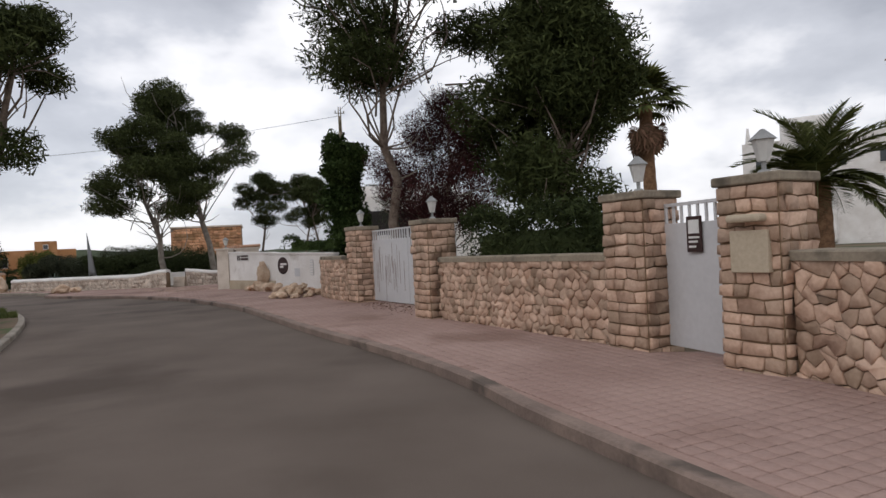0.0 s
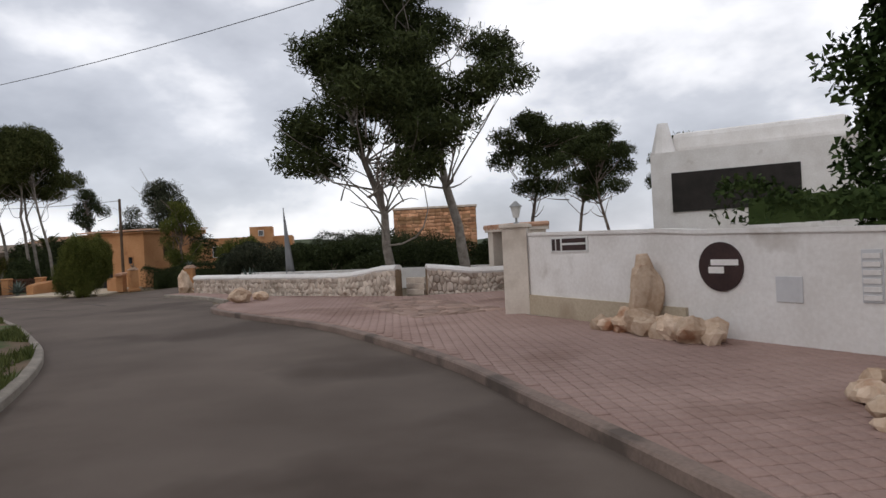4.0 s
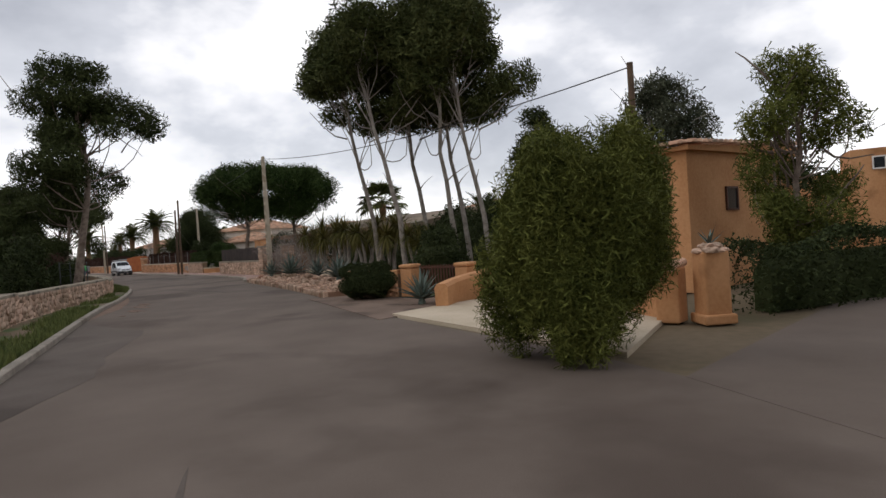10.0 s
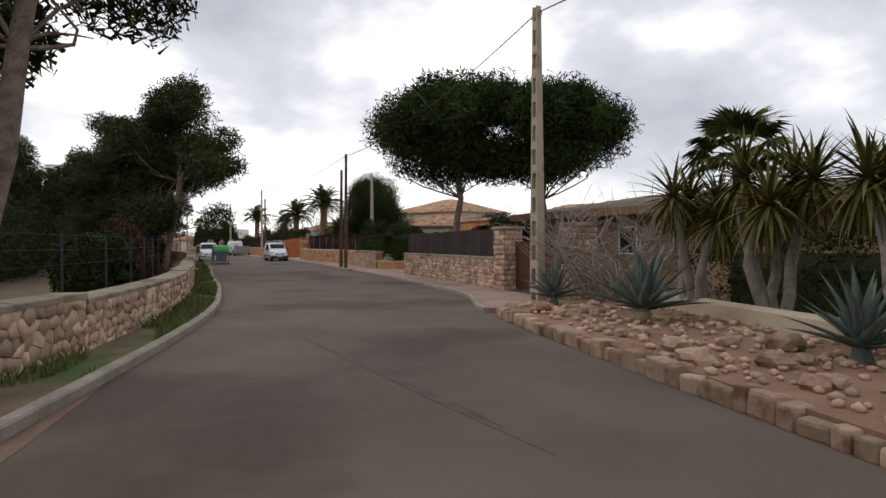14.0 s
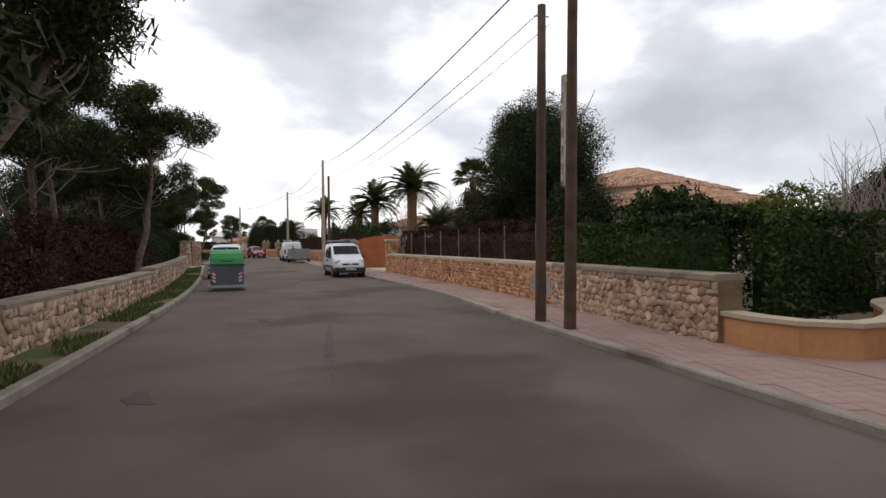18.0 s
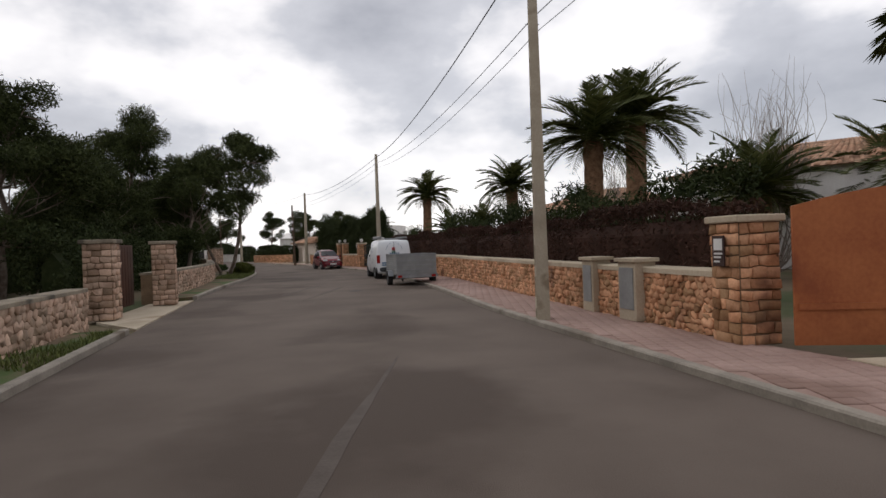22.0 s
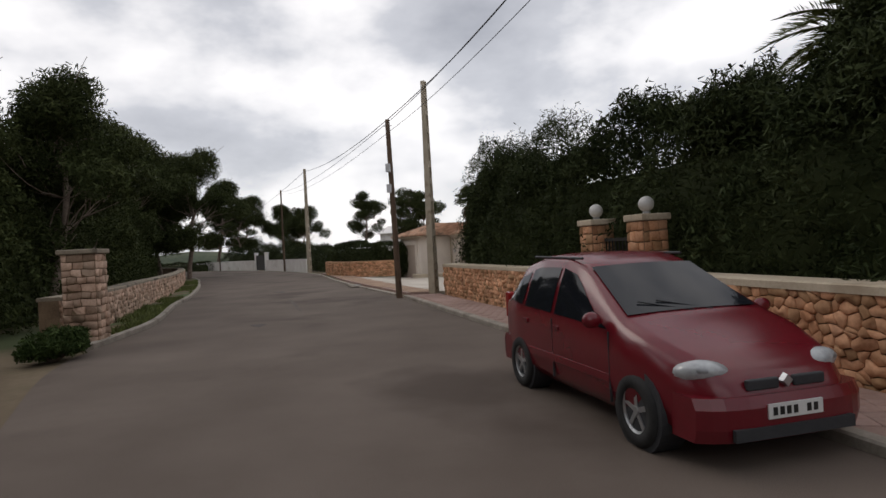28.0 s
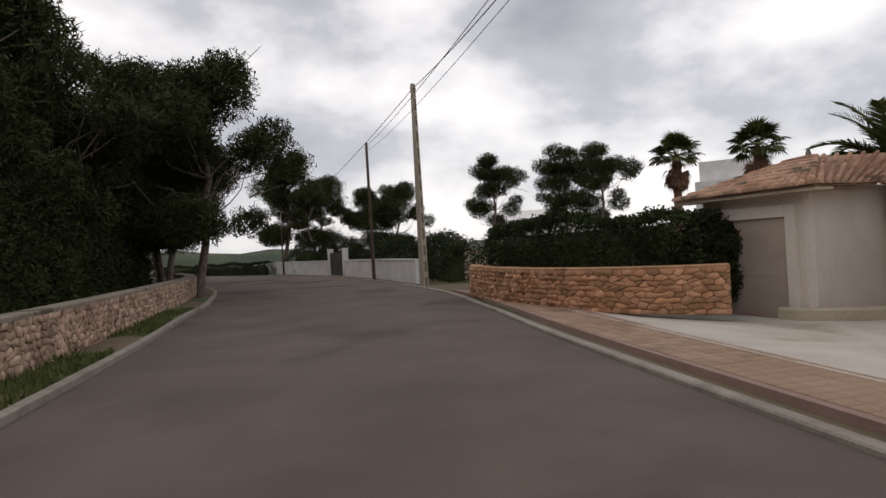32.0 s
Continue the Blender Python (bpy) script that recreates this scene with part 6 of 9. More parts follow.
part("side_wall", box_bm(3.0, 0.4, 0, 3.2, 4.8, 2.7), ORANGE, ar)
for pts, lb in [([(-88.0, 52.5), (-87.0, 52.5), (-86.4, 53.2), (-87.2, 54.6), (-88.6, 55.8), (-89.2, 57.6)], "curved ochre rendered planter wall"), ([(-81.7, 52.45), (-82.6, 52.7), (-82.8, 53.6), (-82.6, 55.0), (-82.8, 57.6)], "curved ochre rendered planter wall")]:
    ln = Line(pts)
    o = sweep("planter_wall", ln, 0, ln.length, [(-0.13, 0), (0.13, 0), (0.13, 0.5), (-0.13, 0.5)], ORANGE)
    tagged(o, lb, "wall", kind="structure")
    sweep("coping", ln, 0, ln.length, [(-0.17, 0.5), (0.17, 0.5), (0.17, 0.56), (-0.17, 0.56)], SANDCON, o)
stone_wall("short stone wall end beside the driveway", [(-81.0, 52.45), (-81.6, 52.5)], 0.95, 0.5, -1, 0.3, 0.22, STONE_BEIGE, STONE_BEIGE_I, curved=False)


def hip_house(label, x, y, tx, ty, w, d, h, rise, wall, windows=(), over=0.5, cols=34, rows=9):
    th = thing("house", label, "house", facing(x, y, tx, ty, 0))
    part("wall", box_bm(-w / 2, 0, 0, w / 2, d, h), wall, th)
    a, b, c, e = (-w / 2 - over, -over, h), (w / 2 + over, -over, h), (w / 2 + over, d + over, h), (-w / 2 - over, d + over, h)
    k = min(w, d) / 2 + over
    r0, r1 = ((-w / 2 - over + k, d / 2, h + rise), (w / 2 + over - k, d / 2, h + rise)) if w >= d else ((0, k - over, h + rise), (0, d + over - k, h + rise))
    if w < d:
        solid("roof", [a, b, c, e, r0, r1], [(0, 1, 4), (1, 2, 5, 4), (2, 3, 5), (3, 0, 4, 5), (3, 2, 1, 0)], TILE, th)
        tile_rows("roof_tiles", a, b, r0, r0, th, cols, rows)
        tile_rows("roof_tiles", b, c, r1, r0, th, cols, rows)
        tile_rows("roof_tiles", e, a, r0, r1, th, cols, rows)
    else:
        solid("roof", [a, b, c, e, r0, r1], [(0, 1, 5, 4), (1, 2, 5), (2, 3, 4, 5), (3, 0, 4), (3, 2, 1, 0)], TILE, th)
        tile_rows("roof_tiles", a, b, r1, r0, th, cols, rows)
        tile_rows("roof_tiles", b, c, r1, r1, th, cols // 2, rows)
        tile_rows("roof_tiles", e, a, r0, r0, th, cols // 2, rows)
    for wx, wz, ww, wh in windows:
        window(th, wx, 0, wz, ww, wh)
    return th


hip_house("pale villa with a pyramid clay tile roof", -101.5, 60.5, -82, 50, 7, 7, 2.9, 1.2, CREAM, [(-1.5, 1.1, 0.9, 1.1), (1.6, 1.1, 0.9, 1.1)])
hip_house("pale villa with a low clay tile roof", -91.0, 66.0, -78, 48, 9, 7, 3.0, 1.3, CREAM)
hip_house("white villa with clay tile roofs behind the palms", -136.5, 63.5, -118, 45, 13, 8, 4.3, 1.5, WHITEWASH, [(-3.5, 1.3, 1.0, 1.2), (2.5, 1.3, 1.0, 1.2)])
hip_house("cream villa behind the brown hedge", -113.5, 63.0, -105, 48, 9, 8, 4.6, 1.5, CREAM, [(0, 3.0, 1.0, 1.0)])
hip_house("white villa behind the date palms", -152, 58.0, -140, 44, 9, 7, 3.6, 1.4, WHITEWASH, [(-2, 1.4, 1.0, 1.1)])
hip_house("pale house with a tiled roof behind trees", -68, 70, -48, 48, 10, 8, 3.4, 1.3, CREAM)

# ---- open rust gate, meter boxes, street gates ----
fence_line = Line([(-95.6, 52.75), (-104, 52.15), (-112.6, 51.3)])
wf = thing("wire_fence", "slim galvanised posts standing before the dry hedge", "fence")
for k in range(8):
    q = fence_line.at(0.6 + k * 2.3)[0]
    part("post", cyl_bm((q[0], q[1], 0.95), (q[0], q[1], 2.1), 0.022, 0.022, 8), GREYMETAL, wf)
pier_o = pier_master("ochre stone pier with a flat stone cap", 0.6, 1.66, STONE_OCHRE, cap=0.1, group="ochre stone gate piers", capmat=SANDCON)
pier_o.matrix_basis = facing(-120.75, 49.75, -120.2, 43, 0.08)
copy_thing(pier_o, facing(-113.5, 51.1, -112.8, 44, 0.08))
rg = thing("rust_gate", "rust red sheet gate with an arched top, standing open", "gate", facing(-119.6, 51.2, -117, 50.5, 0.1))
bm = bmesh.new()
vs = [(-1.35, 0.05), (1.35, 0.05)] + [(1.35 - 2.7 * t, 1.62 + 0.42 * math.sin(math.pi * (0.15 + 0.6 * (1 - t)))) for t in np.linspace(0, 1, 10)]
fa = bm.faces.new([bm.verts.new((x, -0.025, z)) for x, z in vs])
r = bmesh.ops.extrude_face_region(bm, geom=[fa])
bmesh.ops.translate(bm, vec=(0, 0.05, 0), verts=[v for v in r["geom"] if isinstance(v, bmesh.types.BMVert)])
bmesh.ops.recalc_face_normals(bm, faces=bm.faces)
part("panel", bm, RUSTDOOR, rg)
part("brace", box_bm(-1.3, -0.05, 0.5, 1.3, -0.026, 0.58), RUSTDOOR, rg)
notice("pale printed notice on the stone pier", -120.75, 49.37, 1.15, 0.26, 0.42, (-120.2, 43))
for x, y, z0, w, h, lb in [(-123.4, 49.25, 0.1, 0.62, 1.05, "grey meter cabinet in a rendered post"), (-125.1, 49.1, 0.1, 0.5, 1.05, "grey meter cabinet in a rendered post")]:
    th = thing("meter_cabinet", lb, "cabinet", facing(x, y, x + 0.7, y - 6, z0), "meter cabinets")
    part("post", box_bm(-w / 2, -0.15, 0, w / 2, 0.25, h, bevel=0.01), SANDCON, th)
    part("slab", box_bm(-w / 2 - 0.06, -0.2, h, w / 2 + 0.06, 0.3, h + 0.07, bevel=0.01), SANDCON, th)
    part("door", box_bm(-w / 2 + 0.07, -0.17, 0.2, w / 2 - 0.07, -0.15, h - 0.1, bevel=0.004), GREYBOX, th)
for x, y, z, w, h in [(-95.1, 52.27, 0.35, 0.42, 0.42), (-94.35, 52.28, 0.3, 0.5, 0.5)]:
    th = thing("meter_hatch", "grey metal hatch set in the stone wall", "hatch", facing(x, y, x + 0.1, y - 5, z), "meter hatches")
    part("frame", box_bm(-w / 2 - 0.05, -0.02, -0.05, w / 2 + 0.05, 0.05, h + 0.05), SANDCON, th)
    part("door", box_bm(-w / 2, -0.035, 0, w / 2, 0, h, bevel=0.005), GREYBOX, th)
for x, y in [(-156.3, 44.75), (-160.85, 43.1)]:
    ob = copy_thing(pier_o, facing(x, y, x + 1.8, y - 5, 0.06))
    ob.scale = (0.9, 0.9, 1.08)
for x, y in [(-166.6, 41.5), (-168.2, 40.95)]:
    ob = copy_thing(pier_o, facing(x, y, x + 1.8, y - 5, 0.06))
    ob.scale = (0.75, 0.75, 1.12)


def globe_lamp(x, y, z, r=0.13):
    th = thing("globe_lamp", "round pale globe lamp on a pier", "lamp", pose(x, y, z), "globe lamps on the piers")
    part("collar", cyl_bm((0, 0, 0), (0, 0, 0.06), 0.07, 0.06, 10), GREYBOX, th)
    bm = bmesh.new()
    ball(bm, (0, 0, 0.04 + r), r, 16, 12)
    part("globe", bm, GLOBE, th, smooth=True)


for x, y, z in [(-156.3, 44.75, 1.96), (-160.85, 43.1, 1.96), (-166.6, 41.5, 2.03), (-168.2, 40.95, 2.03)]:
    globe_lamp(x, y, z)
notice("pale printed notice on the stone pier", -160.72, 42.72, 1.5, 0.22, 0.36, (-158.9, 37.5))
vg = thing("iron_gate", "dark green iron double gate", "gate", facing(-158.6, 43.95, -156.85, 39, 0.1))
for sgn in (-1, 1):
    a, b = sorted((sgn * 0.02, sgn * 2.0))
    lf = part("gate_leaf", box_bm(a, -0.02, 0.05, b, 0.02, 0.32), GREENMETAL, vg)
    part("top_rail", box_bm(a, -0.02, 1.62, b, 0.02, 1.68), GREENMETAL, lf)
    for k in range(15):
        xx = a + 0.03 + (b - a - 0.06) * k / 14
        part("bar", box_bm(xx - 0.011, -0.011, 0.32, xx + 0.011, 0.011, 1.62), GREENMETAL, lf)
sgt = thing("iron_gate", "small dark iron garden gate", "gate", facing(-167.4, 41.2, -165.65, 36.1, 0.1))
part("top_rail", box_bm(-0.5, -0.02, 1.5, 0.5, 0.02, 1.56), BLACKMETAL, sgt)
part("bottom_rail", box_bm(-0.5, -0.02, 0.1, 0.5, 0.02, 0.18), BLACKMETAL, sgt)
for k in range(9):
    part("bar", box_bm(-0.48 + k * 0.115, -0.01, 0.15, -0.46 + k * 0.115, 0.01, 1.52), BLACKMETAL, sgt)
mc = thing("meter_cabinet", "grey meter cabinet in a rendered wall post", "cabinet", facing(-155.2, 44.9, -153.9, 40, 0.1), "meter cabinets")
part("post", box_bm(-0.45, -0.1, 0, 0.45, 0.25, 1.15, bevel=0.01), SANDCON, mc)
part("slab", box_bm(-0.52, -0.16, 1.15, 0.52, 0.3, 1.22, bevel=0.01), SANDCON, mc)
part("door", box_bm(-0.2, -0.12, 0.3, 0.2, -0.1, 0.95, bevel=0.004), GREYBOX, mc)
for k in (-0.1, 0.06):
    part("label_plate", box_bm(k, -0.128, 0.74, k + 0.09, -0.12, 0.86), SIGNWHITE, mc)
wh2 = thing("meter_hatch", "grey metal hatch set in the stone wall", "hatch", facing(-152.9, 45.25, -151.7, 40, 0.4), "meter hatches")
part("frame", box_bm(-0.3, -0.06, -0.05, 0.3, 0.05, 0.45), SANDCON, wh2)
part("door", box_bm(-0.24, -0.075, 0, 0.24, -0.02, 0.4, bevel=0.005), GREYBOX, wh2)
# gateways on the other side
pier_l = pier_master("beige stone gate pier with a flat cap", 0.64, 1.85, STONE_BEIGE, cap=0.1, group="beige stone gate piers")
pier_l.matrix_basis = facing(-128.4, 37.9, -129.2, 45, 0.05)
for x, y in [(-132.4, 38.0), (-163.6, 31.1), (-168.4, 30.4)]:
    copy_thing(pier_l, facing(x, y, x - 1.6, y + 6, 0.05))
lg = thing("wooden_gate", "dark reddish brown solid gate", "gate", facing(-130.5, 37.3, -131.3, 45, 0.05))
part("panel", box_bm(-1.75, -0.03, 0.05, 1.75, 0.03, 1.85, bevel=0.008), BROWNDOOR, lg)
for k in range(13):
    part("board", box_bm(-1.72 + k * 0.265, -0.042, 0.08, -1.72 + k * 0.265 + 0.245, -0.03, 1.82), BROWNDOOR, lg)

# ---- garages at the end ----
gb = thing("garage_building", "cream rendered garages with clay tile roofs", "garage", pose(-197.05, 33.0, -0.21, 0, 0, 33.2))
part("wall", box_bm(0, 0, 0, 2.8, 6.5, 2.66, bevel=0.12), CREAM, gb)
part("wall", box_bm(2.75, 2.3, 0, 9.1, 6.5, 2.62), CREAM, gb)
part("wall", box_bm(9.0, -0.3, 0, 13.4, 6.5, 2.6, bevel=0.06), CREAM, gb)


def garage_door(x0, x1, y, z1):
    d = part("garage_door", box_bm(x0, y - 0.012, 0.02, x1, y + 0.05, z1), TAUPE, gb, "taupe sectional garage door")
    for k in range(1, 6):
        part("door_panel", box_bm(x0 + 0.01, y - 0.02, 0.03 + (k - 1) * z1 / 5, x1 - 0.01, y - 0.012, k * z1 / 5 - 0.008), TAUPE, d)
    part("sill", box_bm(x0 - 0.05, y - 0.22, 0, x1 + 0.05, y - 0.02, 0.05), PAVER, d)
    t = 0.24
    part("surround", box_bm(x0 - t, y - 0.09, 0, x0, y + 0.02, z1 + t, bevel=0.01), CREAM, gb)
    part("surround", box_bm(x1, y - 0.09, 0, x1 + t, y + 0.02, z1 + t, bevel=0.01), CREAM, gb)
    part("surround", box_bm(x0, y - 0.09, z1, x1, y + 0.02, z1 + t, bevel=0.01), CREAM, gb)


garage_door(0.62, 2.3, 0, 2.08)
garage_door(10.1, 12.0, -0.3, 2.06)
n = 18
an = np.linspace(0, math.pi, n)
ax, ar = 5.25, 1.33
bm = bmesh.new()
loop = [(ax - ar, 0.02), (ax + ar, 0.02)] + [(ax + ar * math.cos(t), 0.95 + 1.22 * math.sin(t)) for t in an]
bm.faces.new([bm.verts.new((x, 2.28, z)) for x, z in loop])
r = bmesh.ops.solidify(bm, geom=bm.faces[:], thickness=0.03)
ad = part("arched_door", bm, TAUPE, gb, "taupe arched garage door")
for k in range(1, 6):
    part("door_groove", box_bm(ax - ar + 0.06, 2.24, 0.3 * k, ax + ar - 0.06, 2.252, 0.3 * k + 0.012), TAUPE, ad)
bm = bmesh.new()
ri = [(ax + ar * math.cos(t), 0.95 + 1.22 * math.sin(t)) for t in an]
ro = [(ax + (ar + 0.2) * math.cos(t), 0.95 + 1.42 * math.sin(t)) for t in an]
a_ = [bm.verts.new((x, 2.19, z)) for x, z in ri]
b_ = [bm.verts.new((x, 2.19, z)) for x, z in ro]
for k in range(n - 1):
    bm.faces.new((a_[k], a_[k + 1], b_[k + 1], b_[k]))
r = bmesh.ops.extrude_face_region(bm, geom=bm.faces[:])
bmesh.ops.translate(bm, vec=(0, 0.12, 0), verts=[v for v in r["geom"] if isinstance(v, bmesh.types.BMVert)])
part("arch_surround", bm, CREAM, gb)
for sx in (ax - ar - 0.2, ax + ar):
    part("arch_jamb", box_bm(sx, 2.19, 0, sx + 0.2, 2.31, 0.95), CREAM, gb)
part("arch_sill", box_bm(ax - ar, 2.02, 0, ax + ar, 2.2, 0.05), PAVER, gb)
part("downpipe", cyl_bm((2.92, 2.2, 0.0), (2.92, 2.2, 2.5), 0.045, 0.045, 8), SANDCON, gb, "stained drain pipe in the corner")
for k in range(2):
    part("meter_plate", box_bm(9.42, -0.315, 1.42 - 0.2 * k, 9.52, -0.298, 1.54 - 0.2 * k), GREYPAINT, gb)


def slope(a, b, c, d, cols, rows):
    solid("roof", [a, b, c, d], [(0, 1, 2, 3)], TILE, gb)
    tile_rows("roof_tiles", a, b, c, d, gb, cols, rows)


slope((-0.45, -0.45, 2.62), (3.3, -0.45, 2.62), (1.6, 1.9, 3.42), (1.2, 1.9, 3.42), 18, 8)
slope((-0.45, 7.0, 2.62), (-0.45, -0.45, 2.62), (1.2, 1.9, 3.42), (1.2, 4.6, 3.42), 34, 7)
slope((3.3, -0.45, 2.62), (3.3, 2.0, 2.62), (3.6, 4.2, 3.3), (1.6, 1.9, 3.42), 12, 8)
slope((3.1, 1.85, 2.58), (9.3, 1.85, 2.58), (10.6, 4.2, 3.42), (1.5, 4.2, 3.42), 30, 8)
slope((8.5, -0.8, 2.56), (14.0, -0.8, 2.56), (11.5, 2.6, 3.78), (11.0, 2.6, 3.78), 27, 11)
slope((14.0, -0.8, 2.56), (14.0, 6.8, 2.56), (11.5, 4.4, 3.78), (11.5, 2.6, 3.78), 30, 11)
slope((8.5, 2.2, 2.56), (8.5, -0.8, 2.56), (11.0, 2.6, 3.78), (10.2, 4.2, 3.42), 15, 9)
for x in (11.25, 1.4):
    part("finial", cyl_bm((x, 2.6 if x > 5 else 1.9, 3.75 if x > 5 else 3.4), (x, 2.6 if x > 5 else 1.9, 4.05 if x > 5 else 3.65), 0.09, 0.03, 8), COPING, gb)
for x0, x1, y, z in [(-0.4, 3.25, -0.4, 2.54), (8.55, 13.95, -0.75, 2.48), (3.2, 9.2, 1.9, 2.5)]:
    part("eave_board", box_bm(x0, y, z, x1, y + 0.5, z + 0.06), SANDCON, gb)
wl_ = thing("wall_lamp", "small dark lantern on the garage wall", "lamp", gb.matrix_basis @ pose(3.4, 2.2, 1.45))
part("bracket", box_bm(-0.03, 0, 0.1, 0.03, 0.1, 0.16), BLACKMETAL, wl_)
part("glass", cyl_bm((0, -0.02, 0.0), (0, -0.02, 0.22), 0.05, 0.08, 6), GLOBE, wl_)
part("roof", cyl_bm((0, -0.02, 0.22), (0, -0.02, 0.3), 0.1, 0.02, 6), BLACKMETAL, wl_)
for pts, lb in [([(3.75, 2.1), (3.6, 0.9), (2.6, -0.25), (2.2, -0.2)], "low rounded rendered bed edge"), ([(7.3, 2.1), (7.5, 0.7), (8.4, -0.75), (9.4, -0.6)], "low rounded rendered bed edge")]:
    w3 = [gb.matrix_basis @ Vector((x, y, 0)) for x, y in pts]
    ln = Line([(p.x, p.y) for p in w3])
    o = sweep("bed_edge", ln, 0, ln.length, [(-0.1, -0.21), (0.1, -0.21), (0.1, 0.0), (0.04, 0.04), (-0.04, 0.04), (-0.1, 0.0)], SANDCON, step=0.2)
    tagged(o, lb, "edging", kind="structure")
pc = gb.matrix_basis @ Vector((8.7, 0.6, 0))
hedge("dark climber trained on the garage corner", [(pc.x, pc.y), (pc.x + 0.15, pc.y + 0.4)], -0.2, 2.3, 0.3, HEDGE, 120, 500, 0.11, 0.4, curved=False, category="climber")
bush("dark spiky shrub beside the arched door", pc.x - 0.5, pc.y - 0.2, -0.2, 0.5, 0.5, 1.0, 121, HEDGE, 700, 0.1, 0.25)
dr = thing("drain_inlet", "broken concrete drain inlet in the kerb", "drain", pose(-184.7, 32.35, 0.0, 0, 0, 22), "")
part("slab", box_bm(-0.75, -0.1, 0.0, -0.25, 0.4, 0.09, bevel=0.03), KERB, dr)
part("slab", box_bm(0.3, -0.15, 0.0, 0.85, 0.35, 0.09, bevel=0.03), KERB, dr)
# flat block above ground whose dark colour paints the shade of a pit
part("pit_shade", box_bm(-0.25, -0.05, 0.0, 0.3, 0.35, 0.02), PAINTED_SHADE, dr)
part("cover", box_bm(-0.28, 0.1, 0.055, 0.34, 0.42, 0.085, bevel=0.008), BLACKMETAL, dr)
for x, y in [(-224.6, 13.7), (-227.5, 11.4)]:
    th = thing("gate_pier", "white rendered gate pier", "pier", pose(x, y, 0, 0, 0, 30), "white gate piers")
    part("body", box_bm(-0.2, -0.2, 0, 0.2, 0.2, 2.0, bevel=0.01), WHITEWASH, th)
    part("cap", box_bm(-0.24, -0.24, 2.0, 0.24, 0.24, 2.08, bevel=0.01), WHITEWASH, th)
bd = thing("garden_gate", "black sheet garden gate between white piers", "gate", facing(-226.05, 12.55, -222, 8, 0.03))
part("panel", box_bm(-1.6, -0.02, 0.03, 1.6, 0.02, 1.75), BLACKMETAL, bd)
w2 = thing("white_house", "white flat roofed house with dark windows", "house", facing(-231, 43.5, -190, 28, 0))
part("wall", box_bm(-4, 0, 0, 4, 6, 5.6), WHITEWASH, w2)
part("upper_wall", box_bm(-3.8, 1, 5.6, 0.6, 6, 7.2), WHITEWASH, w2)
for x, z in [(-2.4, 3.6), (0.6, 3.6), (2.8, 3.6)]:
    window(w2, x, 0, z, 0.6, 0.9, frame_mat=WHITEWASH)
w3_ = thing("white_house", "white house with a pitched roof among trees", "house", facing(-246, 28, -200, 24, 0))
part("wall", box_bm(-5, 0, 0, 5, 6, 4.0), WHITEWASH, w3_)
prism("roof", -5.4, -0.4, 5.4, 6.4, 4.0, (4.1, 4.1, 5.4, 5.4), WHITEWASH, w3_)
window(w3_, 1.5, 0, 2.4, 0.8, 0.9)

# ---- poles and cables ----
def timber_pole(label, x, y, h, lean=(0, 0), r=0.11, boxes=()):
    th = thing("utility_pole", label, "pole", pose(x, y, 0), "timber poles")
    v, f = tube_arrays(np.array([(lean[0] * t, lean[1] * t, -0.3 + (h + 0.3) * t) for t in np.linspace(0, 1, 7)]), np.linspace(r, r * 0.72, 7), 10)
    put("shaft", pieces_mesh("shaft", v, f, True), POLEWOOD, th)
    for z in boxes:
        part("junction_box", box_bm(-0.09, -r - 0.13, z, 0.09, -r + 0.02, z + 0.28, bevel=0.01), GREYPAINT, th)
    part("bracket", cyl_bm((lean[0] * 0.97, lean[1] * 0.97 - 0.15, h * 0.965), (lean[0] * 0.97, lean[1] * 0.97 + 0.15, h * 0.965), 0.014, 0.014, 6), GREYMETAL, th)
    return th


